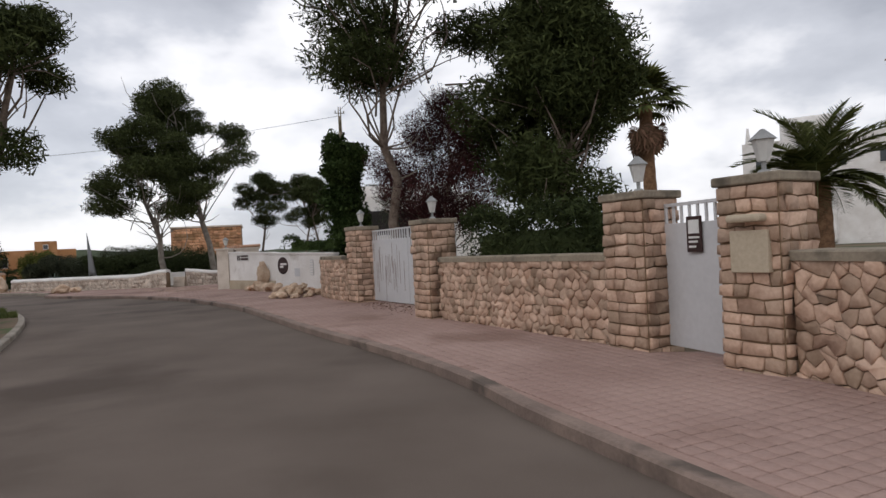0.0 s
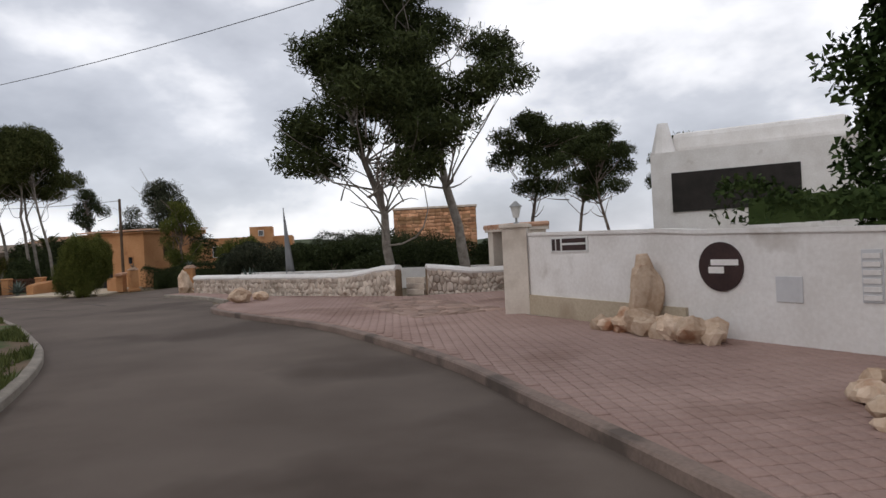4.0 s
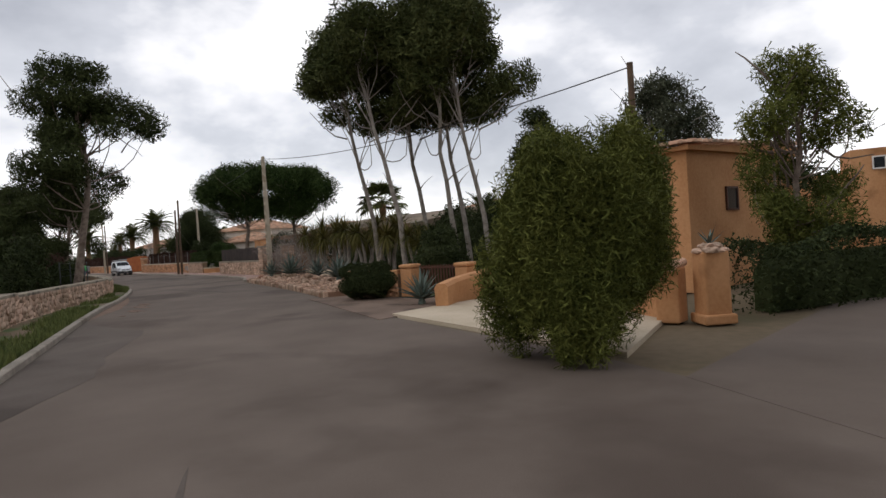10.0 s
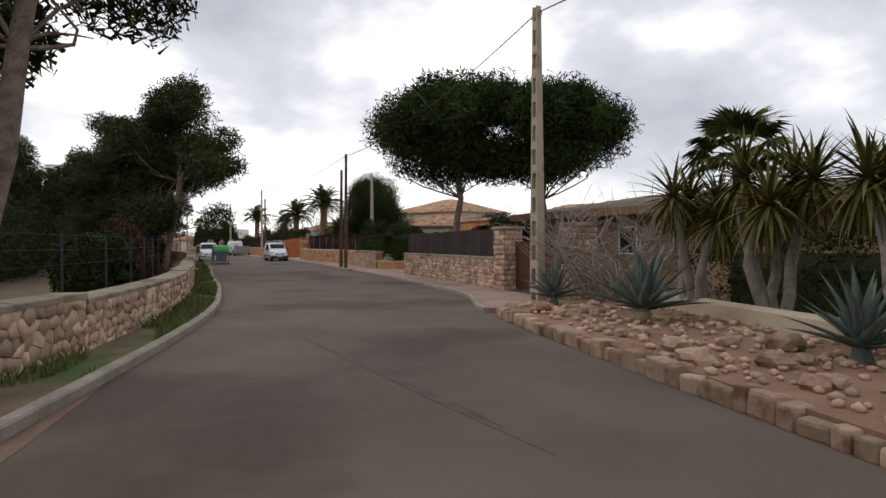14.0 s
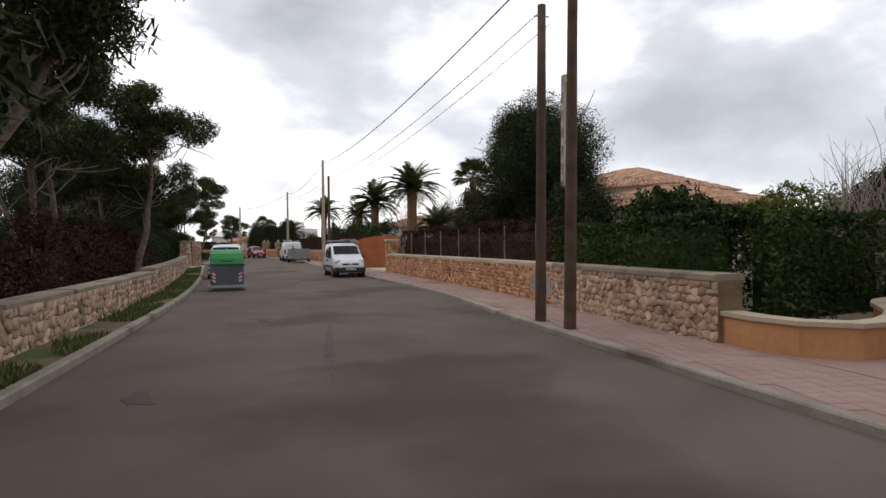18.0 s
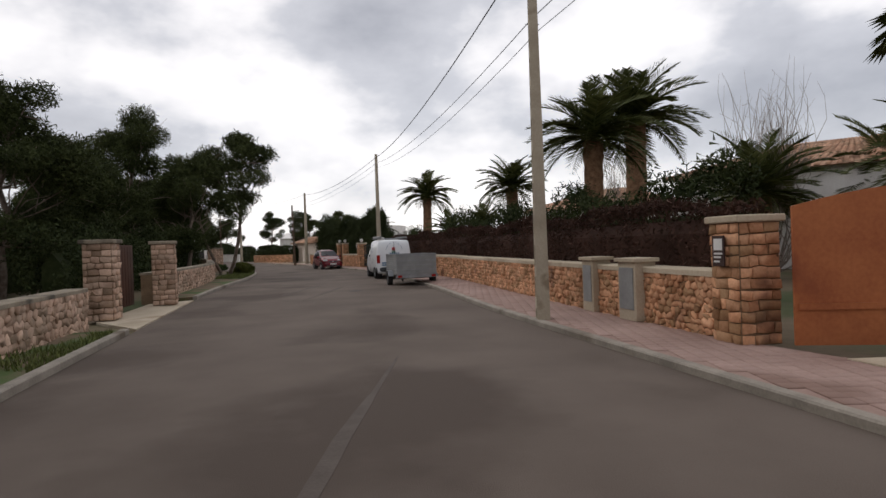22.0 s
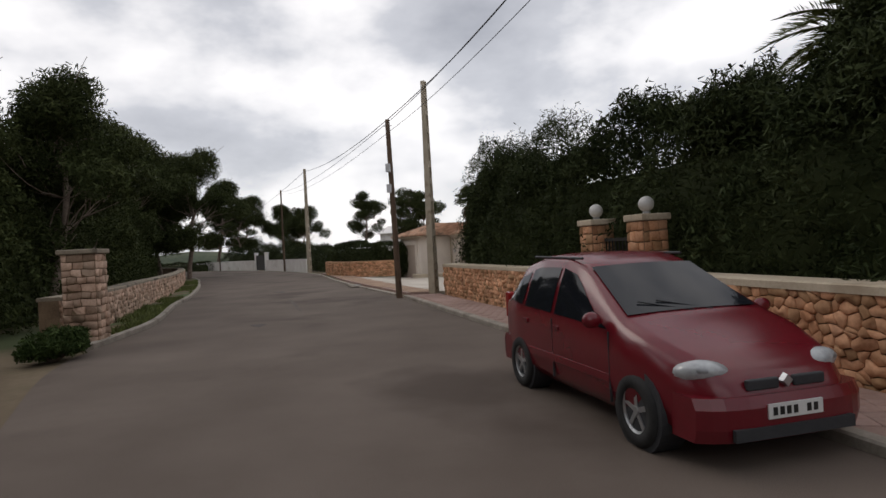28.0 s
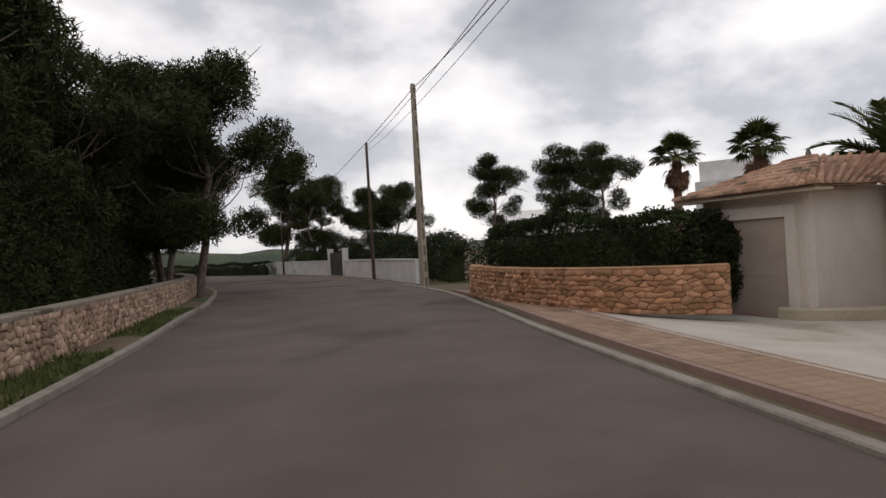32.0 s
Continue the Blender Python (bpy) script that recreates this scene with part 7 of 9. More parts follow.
def concrete_pole(label, x, y, h, turn=0.0, w=0.34):
    """A tapered concrete pole with a row of recesses up its wide faces."""
    th = thing("utility_pole", label, "pole", pose(x, y, 0, 0, 0, turn), "concrete poles")
    bm = bmesh.new()
    def half(z):
        t = z / h
        return w / 2 * (1 - 0.5 * t), w * 0.36 * (1 - 0.42 * t)
    n = 13
    rim = []
    for i in range(n):
        z0, z1 = -0.3 + (h + 0.3) * i / n, -0.3 + (h + 0.3) * (i + 1) / n
        for zz0, zz1, web in ((z0, z0 + (z1 - z0) * 0.36, False), (z0 + (z1 - z0) * 0.36, z1, True)):
            a0, b0 = half(max(zz0, 0))
            a1, b1 = half(zz1)
            secs = [(-1, -0.58), (0.58, 1)] if web else [(-1, 1)]
            for lo, hi in secs:
                vs = [bm.verts.new(p) for p in [(lo * a0, -b0, zz0), (hi * a0, -b0, zz0), (hi * a0, b0, zz0), (lo * a0, b0, zz0), (lo * a1, -b1, zz1), (hi * a1, -b1, zz1), (hi * a1, b1, zz1), (lo * a1, b1, zz1)]]
                for f in [(0, 3, 2, 1), (4, 5, 6, 7), (0, 1, 5, 4), (1, 2, 6, 5), (2, 3, 7, 6), (3, 0, 4, 7)]:
                    bm.faces.new([vs[k] for k in f])
    bmesh.ops.remove_doubles(bm, verts=bm.verts, dist=0.001)
    part("shaft", bm, POLECON, th)
    part("web", cyl_bm((0, 0, -0.2), (0, 0, h - 0.4), w * 0.27, w * 0.14, 4), POLECON, th)
    part("insulator_bracket", cyl_bm((-0.2, 0, h - 0.25), (0.2, 0, h - 0.25), 0.016, 0.016, 6), GREYMETAL, th)
    for k in (-0.17, 0.17):
        part("insulator", cyl_bm((k, 0, h - 0.25), (k, 0, h - 0.15), 0.03, 0.02, 8), GLOBE, th)
    return th


timber_pole("dark timber telephone pole on the verge", -28.0, 34.2, 6.4, (0.1, -0.1))
concrete_pole("grey pole above the ivy", -5.9, 32.3, 7.35, 20, 0.22)
concrete_pole("pale concrete pole with recesses beside the gate", -67.4, 51.75, 7.4, 10)
timber_pole("brown timber pole at the pavement edge", -90.1, 50.95, 6.8, (0.3, 0.0))
timber_pole("brown timber pole at the pavement edge", -91.2, 50.85, 6.0, (0.1, 0.05))
concrete_pole("pale concrete pole behind the hedge", -97.6, 54.2, 6.6, 0)
concrete_pole("pale concrete pole with recesses on the pavement", -124.2, 47.75, 7.5, -8)
timber_pole("brown timber pole behind the concrete pole", -126.0, 48.2, 6.6)
concrete_pole("pale concrete pole with recesses on the pavement", -153.6, 44.5, 7.7, -15)
timber_pole("dark timber pole with grey junction boxes", -176.9, 35.75, 6.2, (-0.6, -0.2), boxes=(4.3, 3.6))
concrete_pole("pale concrete pole with recesses by the wall end", -177.3, 36.9, 7.4, -20)
concrete_pole("pale concrete pole before the white wall", -207.7, 23.6, 8.9, -25)
timber_pole("dark timber pole before the white wall", -216.7, 18.4, 8.2)
timber_pole("pale slim lamp pole at the bend", -237.2, 2.6, 5.2, r=0.08)
timber_pole("slim timber pole far along the road", -62.5, 40.9 - 3.5, 6.0)


def cable(a, b, sag, label, r=0.012):
    t = np.linspace(0, 1, 14)[:, None]
    p = np.array(a) * (1 - t) + np.array(b) * t
    p[:, 2] -= sag * 4 * (t * (1 - t))[:, 0]
    v, f = tube_arrays(p, np.full(14, r), 5)
    ob = put("cable", pieces_mesh("cable", v, f, True), CABLE)
    tagged(ob, label, "cable", "overhead cables")


LB = "thin black overhead cable between poles"
TOPS = [(-39.6, 51.4, 5.3), (-67.4, 51.75, 7.25), (-90.1 + 0.3, 50.95, 6.7), (-124.2, 47.75, 7.25), (-153.6, 44.5, 7.5), (-177.3, 36.9, 7.2), (-207.7, 23.6, 8.7), (-237.2, 2.6, 5.1)]
for a, b in zip(TOPS[:-1], TOPS[1:]):
    cable(a, b, 0.55, LB, 0.016)
LOWS = [(-91.1, 50.9, 5.9), (-126.0, 48.2, 6.5), (-153.6, 44.5, 7.1), (-177.5, 35.55, 6.1), (-216.7, 18.4, 8.0)]
for a, b in zip(LOWS[:-1], LOWS[1:]):
    cable(a, b, 0.5, LB, 0.010)
    cable((a[0], a[1] + 0.15, a[2] - 0.25), (b[0], b[1] + 0.15, b[2] - 0.25), 0.55, LB, 0.008)
cable((-5.9, 32.3, 7.2), (2.5, 12, 8.6), 0.4, LB, 0.008)
cable((-5.9, 32.3, 7.0), (-28, 34.2, 6.3), 0.4, LB, 0.008)
cable((-27.9, 34.1, 6.3), (-20, 12, 8.5), 0.3, LB, 0.008)
cable((-27.9, 34.1, 6.3), (-62.5, 37.4, 5.9), 0.4, LB, 0.008)

# ---- far wooded rise all round ----
n = 180
rng = np.random.default_rng(77)
hv, hf = [], []
for k, (rad, hh) in enumerate([(330, 0.0), (345, 1.0), (380, 0.75), (460, 0.0)]):
    for i in range(n):
        a = i * 2 * math.pi / n
        z = hh * (7.5 + 2.5 * math.sin(a * 3 + 1) + 1.8 * math.sin(a * 7) + rng.uniform(-1.0, 1.0)) - 0.2
        hv.append((-95 + rad * math.cos(a), 40 + rad * math.sin(a), z))
for k in range(3):
    for i in range(n):
        hf.append((k * n + i, k * n + (i + 1) % n, (k + 1) * n + (i + 1) % n, (k + 1) * n + i))
ob = put("far_woods", pieces_mesh("far_woods", np.array(hv), hf), FARWOOD)
tagged(ob, "low dark wooded rise on the horizon", "woods", kind="structure")

# ---- wire fence behind the stone wall ----
fs0 = near_s(KERB_L, -58, 42.6)
wf = thing("wire_fence", "thin wire fence on slim metal posts behind the wall", "fence")
for i in range(9):
    q = KERB_L.at(fs0 + i * 2.4, -2.0)[0]
    part("post", cyl_bm((q[0], q[1], 0), (q[0], q[1], 1.75), 0.02, 0.02, 6), BUMPER, wf)
for z in (1.2, 1.45, 1.7):
    q = KERB_L.at(np.linspace(fs0, fs0 + 19.2, 17), -2.0)
    v, f = tube_arrays(np.c_[q, np.full(17, z)], np.full(17, 0.003), 4)
    put("wire", pieces_mesh("wire", v, f), BUMPER, wf)


# ---- trees ----
def plant(master, x, y, turn=0.0, k=1.0, z=0.0, label=""):
    ob = copy_thing(master, pose(x, y, z, 0, 0, turn))
    ob.scale = (k, k, k)
    if label:
        ob["label"] = label
    return ob


def stay(ob, x, y, turn=0.0, z=0.0):
    ob.matrix_basis = pose(x, y, z, 0, 0, turn)
    return ob


WOODS = "pines behind the stone wall"
pine_a = stay(pine("dark green pine with a leaning trunk", 10.5, 4.4, 3.1, 11, (0.5, 0.3), 26, 0.72, 520, 0.19, crad=0.92, group=WOODS), -62.6, 41.2, 40)
pine_b = stay(pine("dense dark pine with a broad crown", 9.0, 2.4, 3.2, 12, (-0.5, 0.4), 32, 0.72, 520, 0.17, group=WOODS, crad=0.95), -85.0, 41.5)
pine_c = stay(pine("thin pine with an open crown", 8.0, 4.2, 2.4, 13, (0.6, -0.4), 16, 0.6, 560, 0.12, group=WOODS), -109.5, 35.8)
for i, (x, y, a, k) in enumerate([(-24, 23, 10, 0.9), (-36, 30.0, 80, 0.75), (-47, 33.4, 120, 0.7), (-73.5, 29, 200, 0.8), (-89.2, 39.6, 150, 0.9), (-98, 31.5, 250, 0.9), (-111.8, 38.6, 20, 0.85),
                                  (-122, 32.5, 110, 0.95), (-138, 30.0, 300, 0.95), (-147, 27, 45, 0.75), (-173, 22, 90, 0.9), (-189, 14.5, 10, 0.9), (-197, 10, 200, 0.95), (-206, 3, 130, 1.0), (-216, -5, 20, 1.0), (-168, 18, 220, 1.05), (-149.3, 33.6, 70, 0.82), (-209.5, 9.6, 160, 1.1), (-152.0, 30.5, 200, 0.95), (-174.5, 25.0, 33, 0.85)]):
    plant((pine_a, pine_b, pine_b)[i % 3], x, y, a, k)
for i, (x, y, a, k) in enumerate([(-43, 31, 50, 0.85), (-55, 35.5, 10, 0.8), (-59, 31, 90, 0.9), (-69, 28, 140, 0.85), (-92, 31, 20, 1.0), (-103.5, 37.6, 75, 1.05), (-116, 35.5, 320, 0.9), (-129, 29, 45, 1.05),
                                  (-144, 31.5, 160, 0.7), (-155, 25, 240, 1.05), (-178, 18, 60, 1.0), (-184, 18.5, 15, 0.9), (-194, 13.8, 100, 0.9), (-201, 9.8, 190, 0.95), (-211, 1.5, 280, 1.0), (-226, -10, 60, 1.1), (-236, -16, 0, 1.2),
                                  (-244, 4, 30, 1.1), (-238, 14, 80, 0.9)]):
    plant((pine_b, pine_c, pine_b, pine_a)[i % 4], x, y, a, k)
plant(pine_c, -108, 37.0, 60, 1.15, 0, "tall pine with a bare trunk behind the wall")
stay(pine("pine whose limbs reach over the road", 7.9, 5.3, 2.5, 27, (-3.6, 3.4), 22, 0.6, 420, 0.2), -90.9, 39.7)
for x, y, a, k in [(-155.4, 34.3, 100, 1.12), (-158.6, 33.2, 10, 0.98)]:
    plant(pine_c, x, y, a, k, 0, "slender leaning pine on the verge beside the wall")
stay(pine("dark pine whose crown hangs over the road", 8.7, 4.8, 2.6, 21, (3.0, 1.4), 20, 0.6, 520, 0.2), -15.9, 22.4)
stay(pine("tall pine behind the white gate", 12.5, 6.8, 4.2, 22, (0.5, -0.3), 26, 0.5, 430, 0.2, bare=8), -3.0, 27.8)
stay(pine("dense dark conifer over the garden wall", 8.6, 2.2, 2.1, 23, (0.2, 0.2), 40, 0.9, 800, 0.25, crad=1.35), 1.3, 25.0)
stay(pine("big pine leaning over the coping wall", 9.2, 3.6, 3.8, 24, (-1.9, -0.8), 36, 0.5, 430, 0.2, bare=4, crad=0.85, bark=BARK_GREY), -18.2, 42.9)
stay(pine("big forked pine behind the coping wall", 11.8, 6.0, 3.4, 25, (-2.6, -0.4), 30, 0.5, 430, 0.22, bare=4, crad=0.85, bark=BARK_GREY), -16.0, 45.0)
for x, y, a, k in [(-15.4, 50.2, 20, 0.86), (-13.6, 56.5, 130, 0.95), (-10.6, 54.0, 210, 0.86), (-7.6, 58, 300, 0.8)]:
    plant(pine_c, x, y, a, k, 0, "thin open pine in the garden")
GROVE = "pale pines of the grove"
grove = stay(pine("pale trunked pine with a light crown", 10.4, 6.6, 2.8, 31, (0.3, -1.7), 24, 0.66, 560, 0.125, PINE_LIGHT, BARK_GREY, bare=2, group=GROVE), -54.2, 52.4)
for x, y, a, k in [(-53.2, 54.4, 20, 1.0), (-51.6, 52.2, -20, 1.0), (-50.9, 54.2, 35, 1.03), (-49.6, 54.9, -8, 0.97), (-52.2, 55.8, 12, 1.02)]:
    plant(grove, x, y, a, k)
STONEP = "umbrella pines behind the fence"
umb = stay(pine("umbrella pine with a dense round crown", 7.7, 4.7, 3.0, 41, (0.2, 0.1), 40, 0.72, 380, 0.2, STONEPINE, bare=0, top=0.8, group=STONEP, crad=1.25), -77.6, 53.4)
plant(umb, -76.4, 57.0, 140, 0.97)
plant(umb, -97, 78, 60, 0.8, -1.5)
stay(pine("dark cypress behind the ochre garage", 7.4, 1.5, 1.5, 43, (0, 0), 30, 0.9, 420, 0.2, HEDGE, bare=0, category="tree"), -52.0, 59.8)
stay(pine("grey-green tree behind the ochre garage", 7.7, 3.0, 2.9, 44, (0.3, 0), 26, 0.7, 330, 0.2, OLIVE, BARK_GREY, category="tree"), -48.0, 62.4)
stay(pine("young light green pine beside the ochre garage", 5.2, 0.8, 1.2, 45, (0.15, 0.1), 34, 1.05, 1500, 0.1, SHRUB, bare=0, size=0.18, category="tree"), -37.0, 53.6)
stay(pine("grey-green olive tree over the hedge", 6.1, 2.0, 2.9, 46, (0.2, 0.1), 40, 0.9, 1300, 0.2, HEDGE, BARK_GREY, bare=0, size=0.16, category="olive tree", crad=1.2), -102.6, 54.9)
for x, y, a, k in [(-205.9, 13.9, 70, 1.2), (-199.5, 10.5, 10, 1.3), (-212, 6.5, 150, 1.5), (-221, 1.5, 40, 1.45), (-229, -5, 250, 1.5)]:
    plant(pine_b, x, y, a, k, 0, "big dark pine at the end of the stone wall")
bush("dark mass of shrubs behind the iron gate", -159.6, 47.2, 0, 2.2, 1.6, 3.2, 131, HEDGE, 2400, 0.16, 0.3)
bush("dark mass of shrubs behind the iron gate", -156.0, 48.2, 0, 1.8, 1.4, 2.4, 132, HEDGE, 2000, 0.16, 0.3)
for x, y, a, k in [(-249, -3.1, 30, 1.5), (-255.4, -0.5, 110, 1.3), (-262, 3.9, 200, 1.15)]:
    plant(pine_b, x, y, a, k, 0, "dark pine beyond the bend of the road")
for x, y, a, k in [(-229.7, 23.7, 0, 0.8), (-226.5, 29.6, 90, 0.78), (-221.5, 31.5, 10, 0.7)]:
    plant(pine_a, x, y, a, k, 0, "broad dark pine behind the hedge")

# ---- shrubs and hedges ----
stay(pine("purple leaved plum tree behind the gate", 6.6, 2.0, 2.4, 51, (0.1, 0.1), 30, 0.9, 1500, 0.12, PLUM, bare=3, size=0.14, category="plum tree"), -1.6, 29.6)
iv = thing("ivy_column", "ragged dark green ivy climbing a pole", "ivy", pose(-5.9, 32.3, 0))
rng = np.random.default_rng(52)
ivc = [((rng.normal(0, 0.28), rng.normal(0, 0.28), 0.5 + 5.2 * k / 21), (rng.uniform(0.5, 1.0), rng.uniform(0.5, 1.0), rng.uniform(0.4, 0.75)), rng.uniform(0.5, 1.0)) for k in range(22)]
foliage("leaves", ivc, 2300, 0.14, 0.6, IVY, iv, rng, 0.5)
v, f = join_arrays([tube_arrays(bent((0.1 * k, 0.05, -0.05), np.array(ivc[4 * k + 3][0]), rng, 5, 0.06), np.linspace(0.05, 0.02, 5), 5) for k in range(4)])
put("stems", pieces_mesh("stems", v, f, True), BARK, iv)
stay(pine("sparse silvery shrub behind the white wall", 4.6, 1.4, 1.7, 53, (0.2, 0), 18, 0.8, 300, 0.07, OLIVE, bare=5, size=0.16, category="shrub"), -3.2, 32.2)
hedge("ivy trailing over the white wall", [(-5.7, 30.75), (-8.4, 32.45)], 1.65, 2.1, 0.5, IVY, 54, 420, 0.1, 0.6, curved=False)
hedge("dark oleander hedge behind the garden wall", [(1.2, 16.2), (-1.3, 20.3)], 1.1, 1.9, 0.8, HEDGE, 55, 1000, 0.15, 0.2, 0.2, curved=False)
hedge("low hedge behind the garden wall", [(7.2, 1), (3.2, 10.6), (2.6, 12.6)], 1.1, 1.7, 0.7, HEDGE, 56, 1000, 0.15, 0.2, 0.2)
for x, y, rx, ry, h, lv, sd, lb in [(-20.0, 49.5, 3.2, 2.4, 2.1, HEDGE, 61, "dark dense shrub behind the coping wall"), (-24.6, 50.5, 3.0, 2.2, 2.2, HEDGE, 62, "dark dense shrub behind the coping wall"),
                                    (-28.5, 49.6, 2.2, 2.0, 2.3, OLIVE, 63, "grey-green shrub near the gate pier"), (-31.4, 52.0, 1.6, 1.5, 2.7, SHRUB, 64, "light green shrub near the gate pier"), (-14.6, 47.6, 2.6, 2.0, 1.9, HEDGE, 65, "dark shrub behind the coping wall"),
                                    (-23.0, 56.0, 4.0, 2.4, 2.7, HEDGE, 66, "dark dense shrub before the stone tower"), (-33.8, 60.5, 2.4, 2.0, 2.4, HEDGE, 67, "dark shrub beside the ochre garage"), (-27.0, 58.0, 3.4, 2.4, 3.0, OLIVE, 69, "grey-green shrub before the stone tower")]:
    bush(lb, x, y, 0, rx, ry, h, sd, lv, 5200, 0.12, 0.4)
bush("tall feathery green bush at the drive entrance", -36.1, 45.75, 0, 1.3, 1.25, 3.1, 71, SHRUB, 14000, 0.13, 0.13, lumps=30, shell=0.3)
bush("clipped round dark green bush", -47.1, 48.2, 0, 0.9, 0.85, 1.12, 72, HEDGE, 9000, 0.05, 0.45, shell=0.85, lumps=16)
hedge("clipped dark hedge behind the gate piers", [(-36.4, 49.8), (-35.2, 55.5)], 0, 1.2, 0.9, HEDGE, 73, 480, 0.09, 0.5, curved=False)
hedge("ragged scrub under the pale pines", [(-47.5, 51.0), (-53, 54.5), (-60, 56.5), (-66, 55.6)], 0, 1.6, 1.6, HEDGE, 74, 260, 0.15, 0.35, 0.3)
hedge("dark garden shrubs behind the gate", [(-38.5, 58), (-46, 57), (-56, 60), (-64, 62)], 0, 2.6, 2.4, HEDGE, 75, 170, 0.2, 0.4, 0.5)
hedge("clipped ivy hedge on the stone wall", [(-88.4, 53.1), (-91.5, 53.1), (-95.4, 53.2)], 0.9, 1.95, 0.9, IVY, 76, 560, 0.1, 0.6, 0.05)
hedge("clipped ivy hedge behind the curved planter", [(-88.9, 53.4), (-89.7, 55.6), (-90.1, 57.6)], 0.2, 1.95, 0.8, IVY, 137, 620, 0.1, 0.6, 0.06)
bush("tall green shrub behind the wall", -97.2, 54.3, 0, 1.9, 1.2, 3.3, 77, HEDGE, 3000, 0.14, 0.4)
for x, y, h, sd, lv in [(-89.6, 60.0, 3.2, 141, SHRUB), (-93.0, 62.0, 3.8, 142, OLIVE), (-96.5, 61.5, 3.4, 143, SHRUB), (-80.5, 57.5, 3.0, 144, HEDGE), (-84.5, 66, 4.0, 145, HEDGE)]:
    bush("garden shrub behind the clipped hedge", x, y, 0, 2.2, 1.8, h, sd, lv, 2000, 0.17, 0.35)
bush("tall green shrub behind the wall", -94.2, 55.6, 0, 1.8, 1.4, 3.0, 78, IVY, 2600, 0.14, 0.5)
hedge("dry brown hedge on a wire fence", [(-95.4, 53.2), (-104, 52.6), (-112.8, 51.7)], 0.9, 2.15, 0.7, DRYHEDGE, 79, 430, 0.12, 0.3, 0.08)
hedge("dry brown hedge on a wire fence", [(-121.6, 50.4), (-128, 49.7), (-139, 48.8)], 0.9, 2.1, 0.8, DRYHEDGE, 80, 430, 0.12, 0.3, 0.1)
hedge("dry brown hedge with bare twigs", [(-139, 48.8), (-146, 47.7), (-155.6, 45.6)], 0.9, 2.15, 0.8, DRYHEDGE, 81, 430, 0.12, 0.3, 0.12)
hedge("dark garden shrubs under the palms", [(-125.5, 52.6), (-131, 51.9), (-140, 50.8), (-150, 49)], 0, 2.6, 1.6, HEDGE, 82, 200, 0.17, 0.35, 0.4)
hedge("tall dark oleander shrubbery behind the wall", [(-161.0, 44.6), (-163.5, 43.6), (-166.5, 42.7), (-171, 40.9), (-176.0, 39.2), (-178.9, 38.9)], 0.2, 3.6, 1.7, HEDGE, 83, 950, 0.14, 0.25, 0.3)
bush("dense dark shrub at the end of the garden wall", -178.2, 38.75, 0, 1.0, 0.8, 3.7, 133, HEDGE, 9000, 0.13, 0.3, shell=0.35)
bush("tall dark oleander above the garden wall", -164.9, 44.3, 0, 1.9, 0.9, 4.9, 134, HEDGE, 11000, 0.14, 0.24, shell=0.35, lumps=16)
bush("tall dark oleander above the garden wall", -167.3, 43.4, 0, 1.7, 0.9, 4.6, 136, HEDGE, 9000, 0.14, 0.24, shell=0.35, lumps=16)
bush("dense dark shrub beside the garage", -196.6, 33.0, -0.2, 0.9, 0.8, 2.3, 135, HEDGE, 4000, 0.11, 0.4)
hedge("overgrown climber on the garden wall", [(-170, 40.9), (-177.6, 38.7)], 2.9, 4.15, 1.4, HEDGE, 84, 520, 0.13, 0.2, 0.4, core=False, curved=False, category="climber")
hedge("dark hedge above the low stone wall", [(-203.8, 27.7), (-201.5, 28.0), (-199, 29.4), (-197, 31.2), (-195.8, 33.0)], 0.7, 2.15, 1.5, HEDGE, 85, 460, 0.12, 0.45, 0.12)
hedge("dark shrubs behind the white wall", [(-210, 25), (-217, 21.4), (-224, 16.8)], 0, 2.0, 1.6, HEDGE, 86, 210, 0.16, 0.4, 0.25)
hedge("dark shrubs behind the white wall", [(-227, 16.5), (-234, 10), (-241, 2)], 0, 2.4, 2.0, HEDGE, 87, 170, 0.18, 0.4, 0.4)
hedge("low trimmed hedge at the road's bend", [(-238.5, 0.5), (-246, -10), (-254, -24)], 0, 1.2, 1.2, HEDGE, 88, 200, 0.15, 0.4, 0.1)


def wood_edge(label, s0, s1, off, z1, sd, leaves, dens=200, thick=1.6, rough=0.4, z0=0.0):
    k = np.linspace(s0, s1, max(4, int((s1 - s0) / 5)))
    pts = [tuple(q) for q in KERB_L.at(k, -off)]
    hedge(label, pts, z0, z1, thick, leaves, sd, dens, 0.17, 0.38, rough)


wood_edge("dark undergrowth behind the stone wall", near_s(KERB_L, -24, 32.5), near_s(KERB_L, -64, 43.6), 4.0, 2.3, 91, HEDGE, 260)
wood_edge("dark undergrowth behind the stone wall", near_s(KERB_L, -5, 6), near_s(KERB_L, -24, 32.5), 5.5, 1.9, 92, HEDGE)
wood_edge("dark woodland thicket of young pines", near_s(KERB_L, -30, 36), near_s(KERB_L, -95, 43), 9.5, 3.2, 93, PINE, 120, 3.0, 0.7)
wood_edge("brown dry hedge behind the stone wall", near_s(KERB_L, -76, 44), near_s(KERB_L, -96, 43), 3.2, 1.5, 94, DRYHEDGE)
wood_edge("brown dry hedge under the pines", near_s(KERB_L, -100, 43), near_s(KERB_L, -126, 39.6), 4.0, 1.75, 95, DRYHEDGE)
wood_edge("dark woodland thicket of young pines", near_s(KERB_L, -95, 43), near_s(KERB_L, -160, 35), 11, 3.4, 96, PINE, 120, 3.0, 0.8)
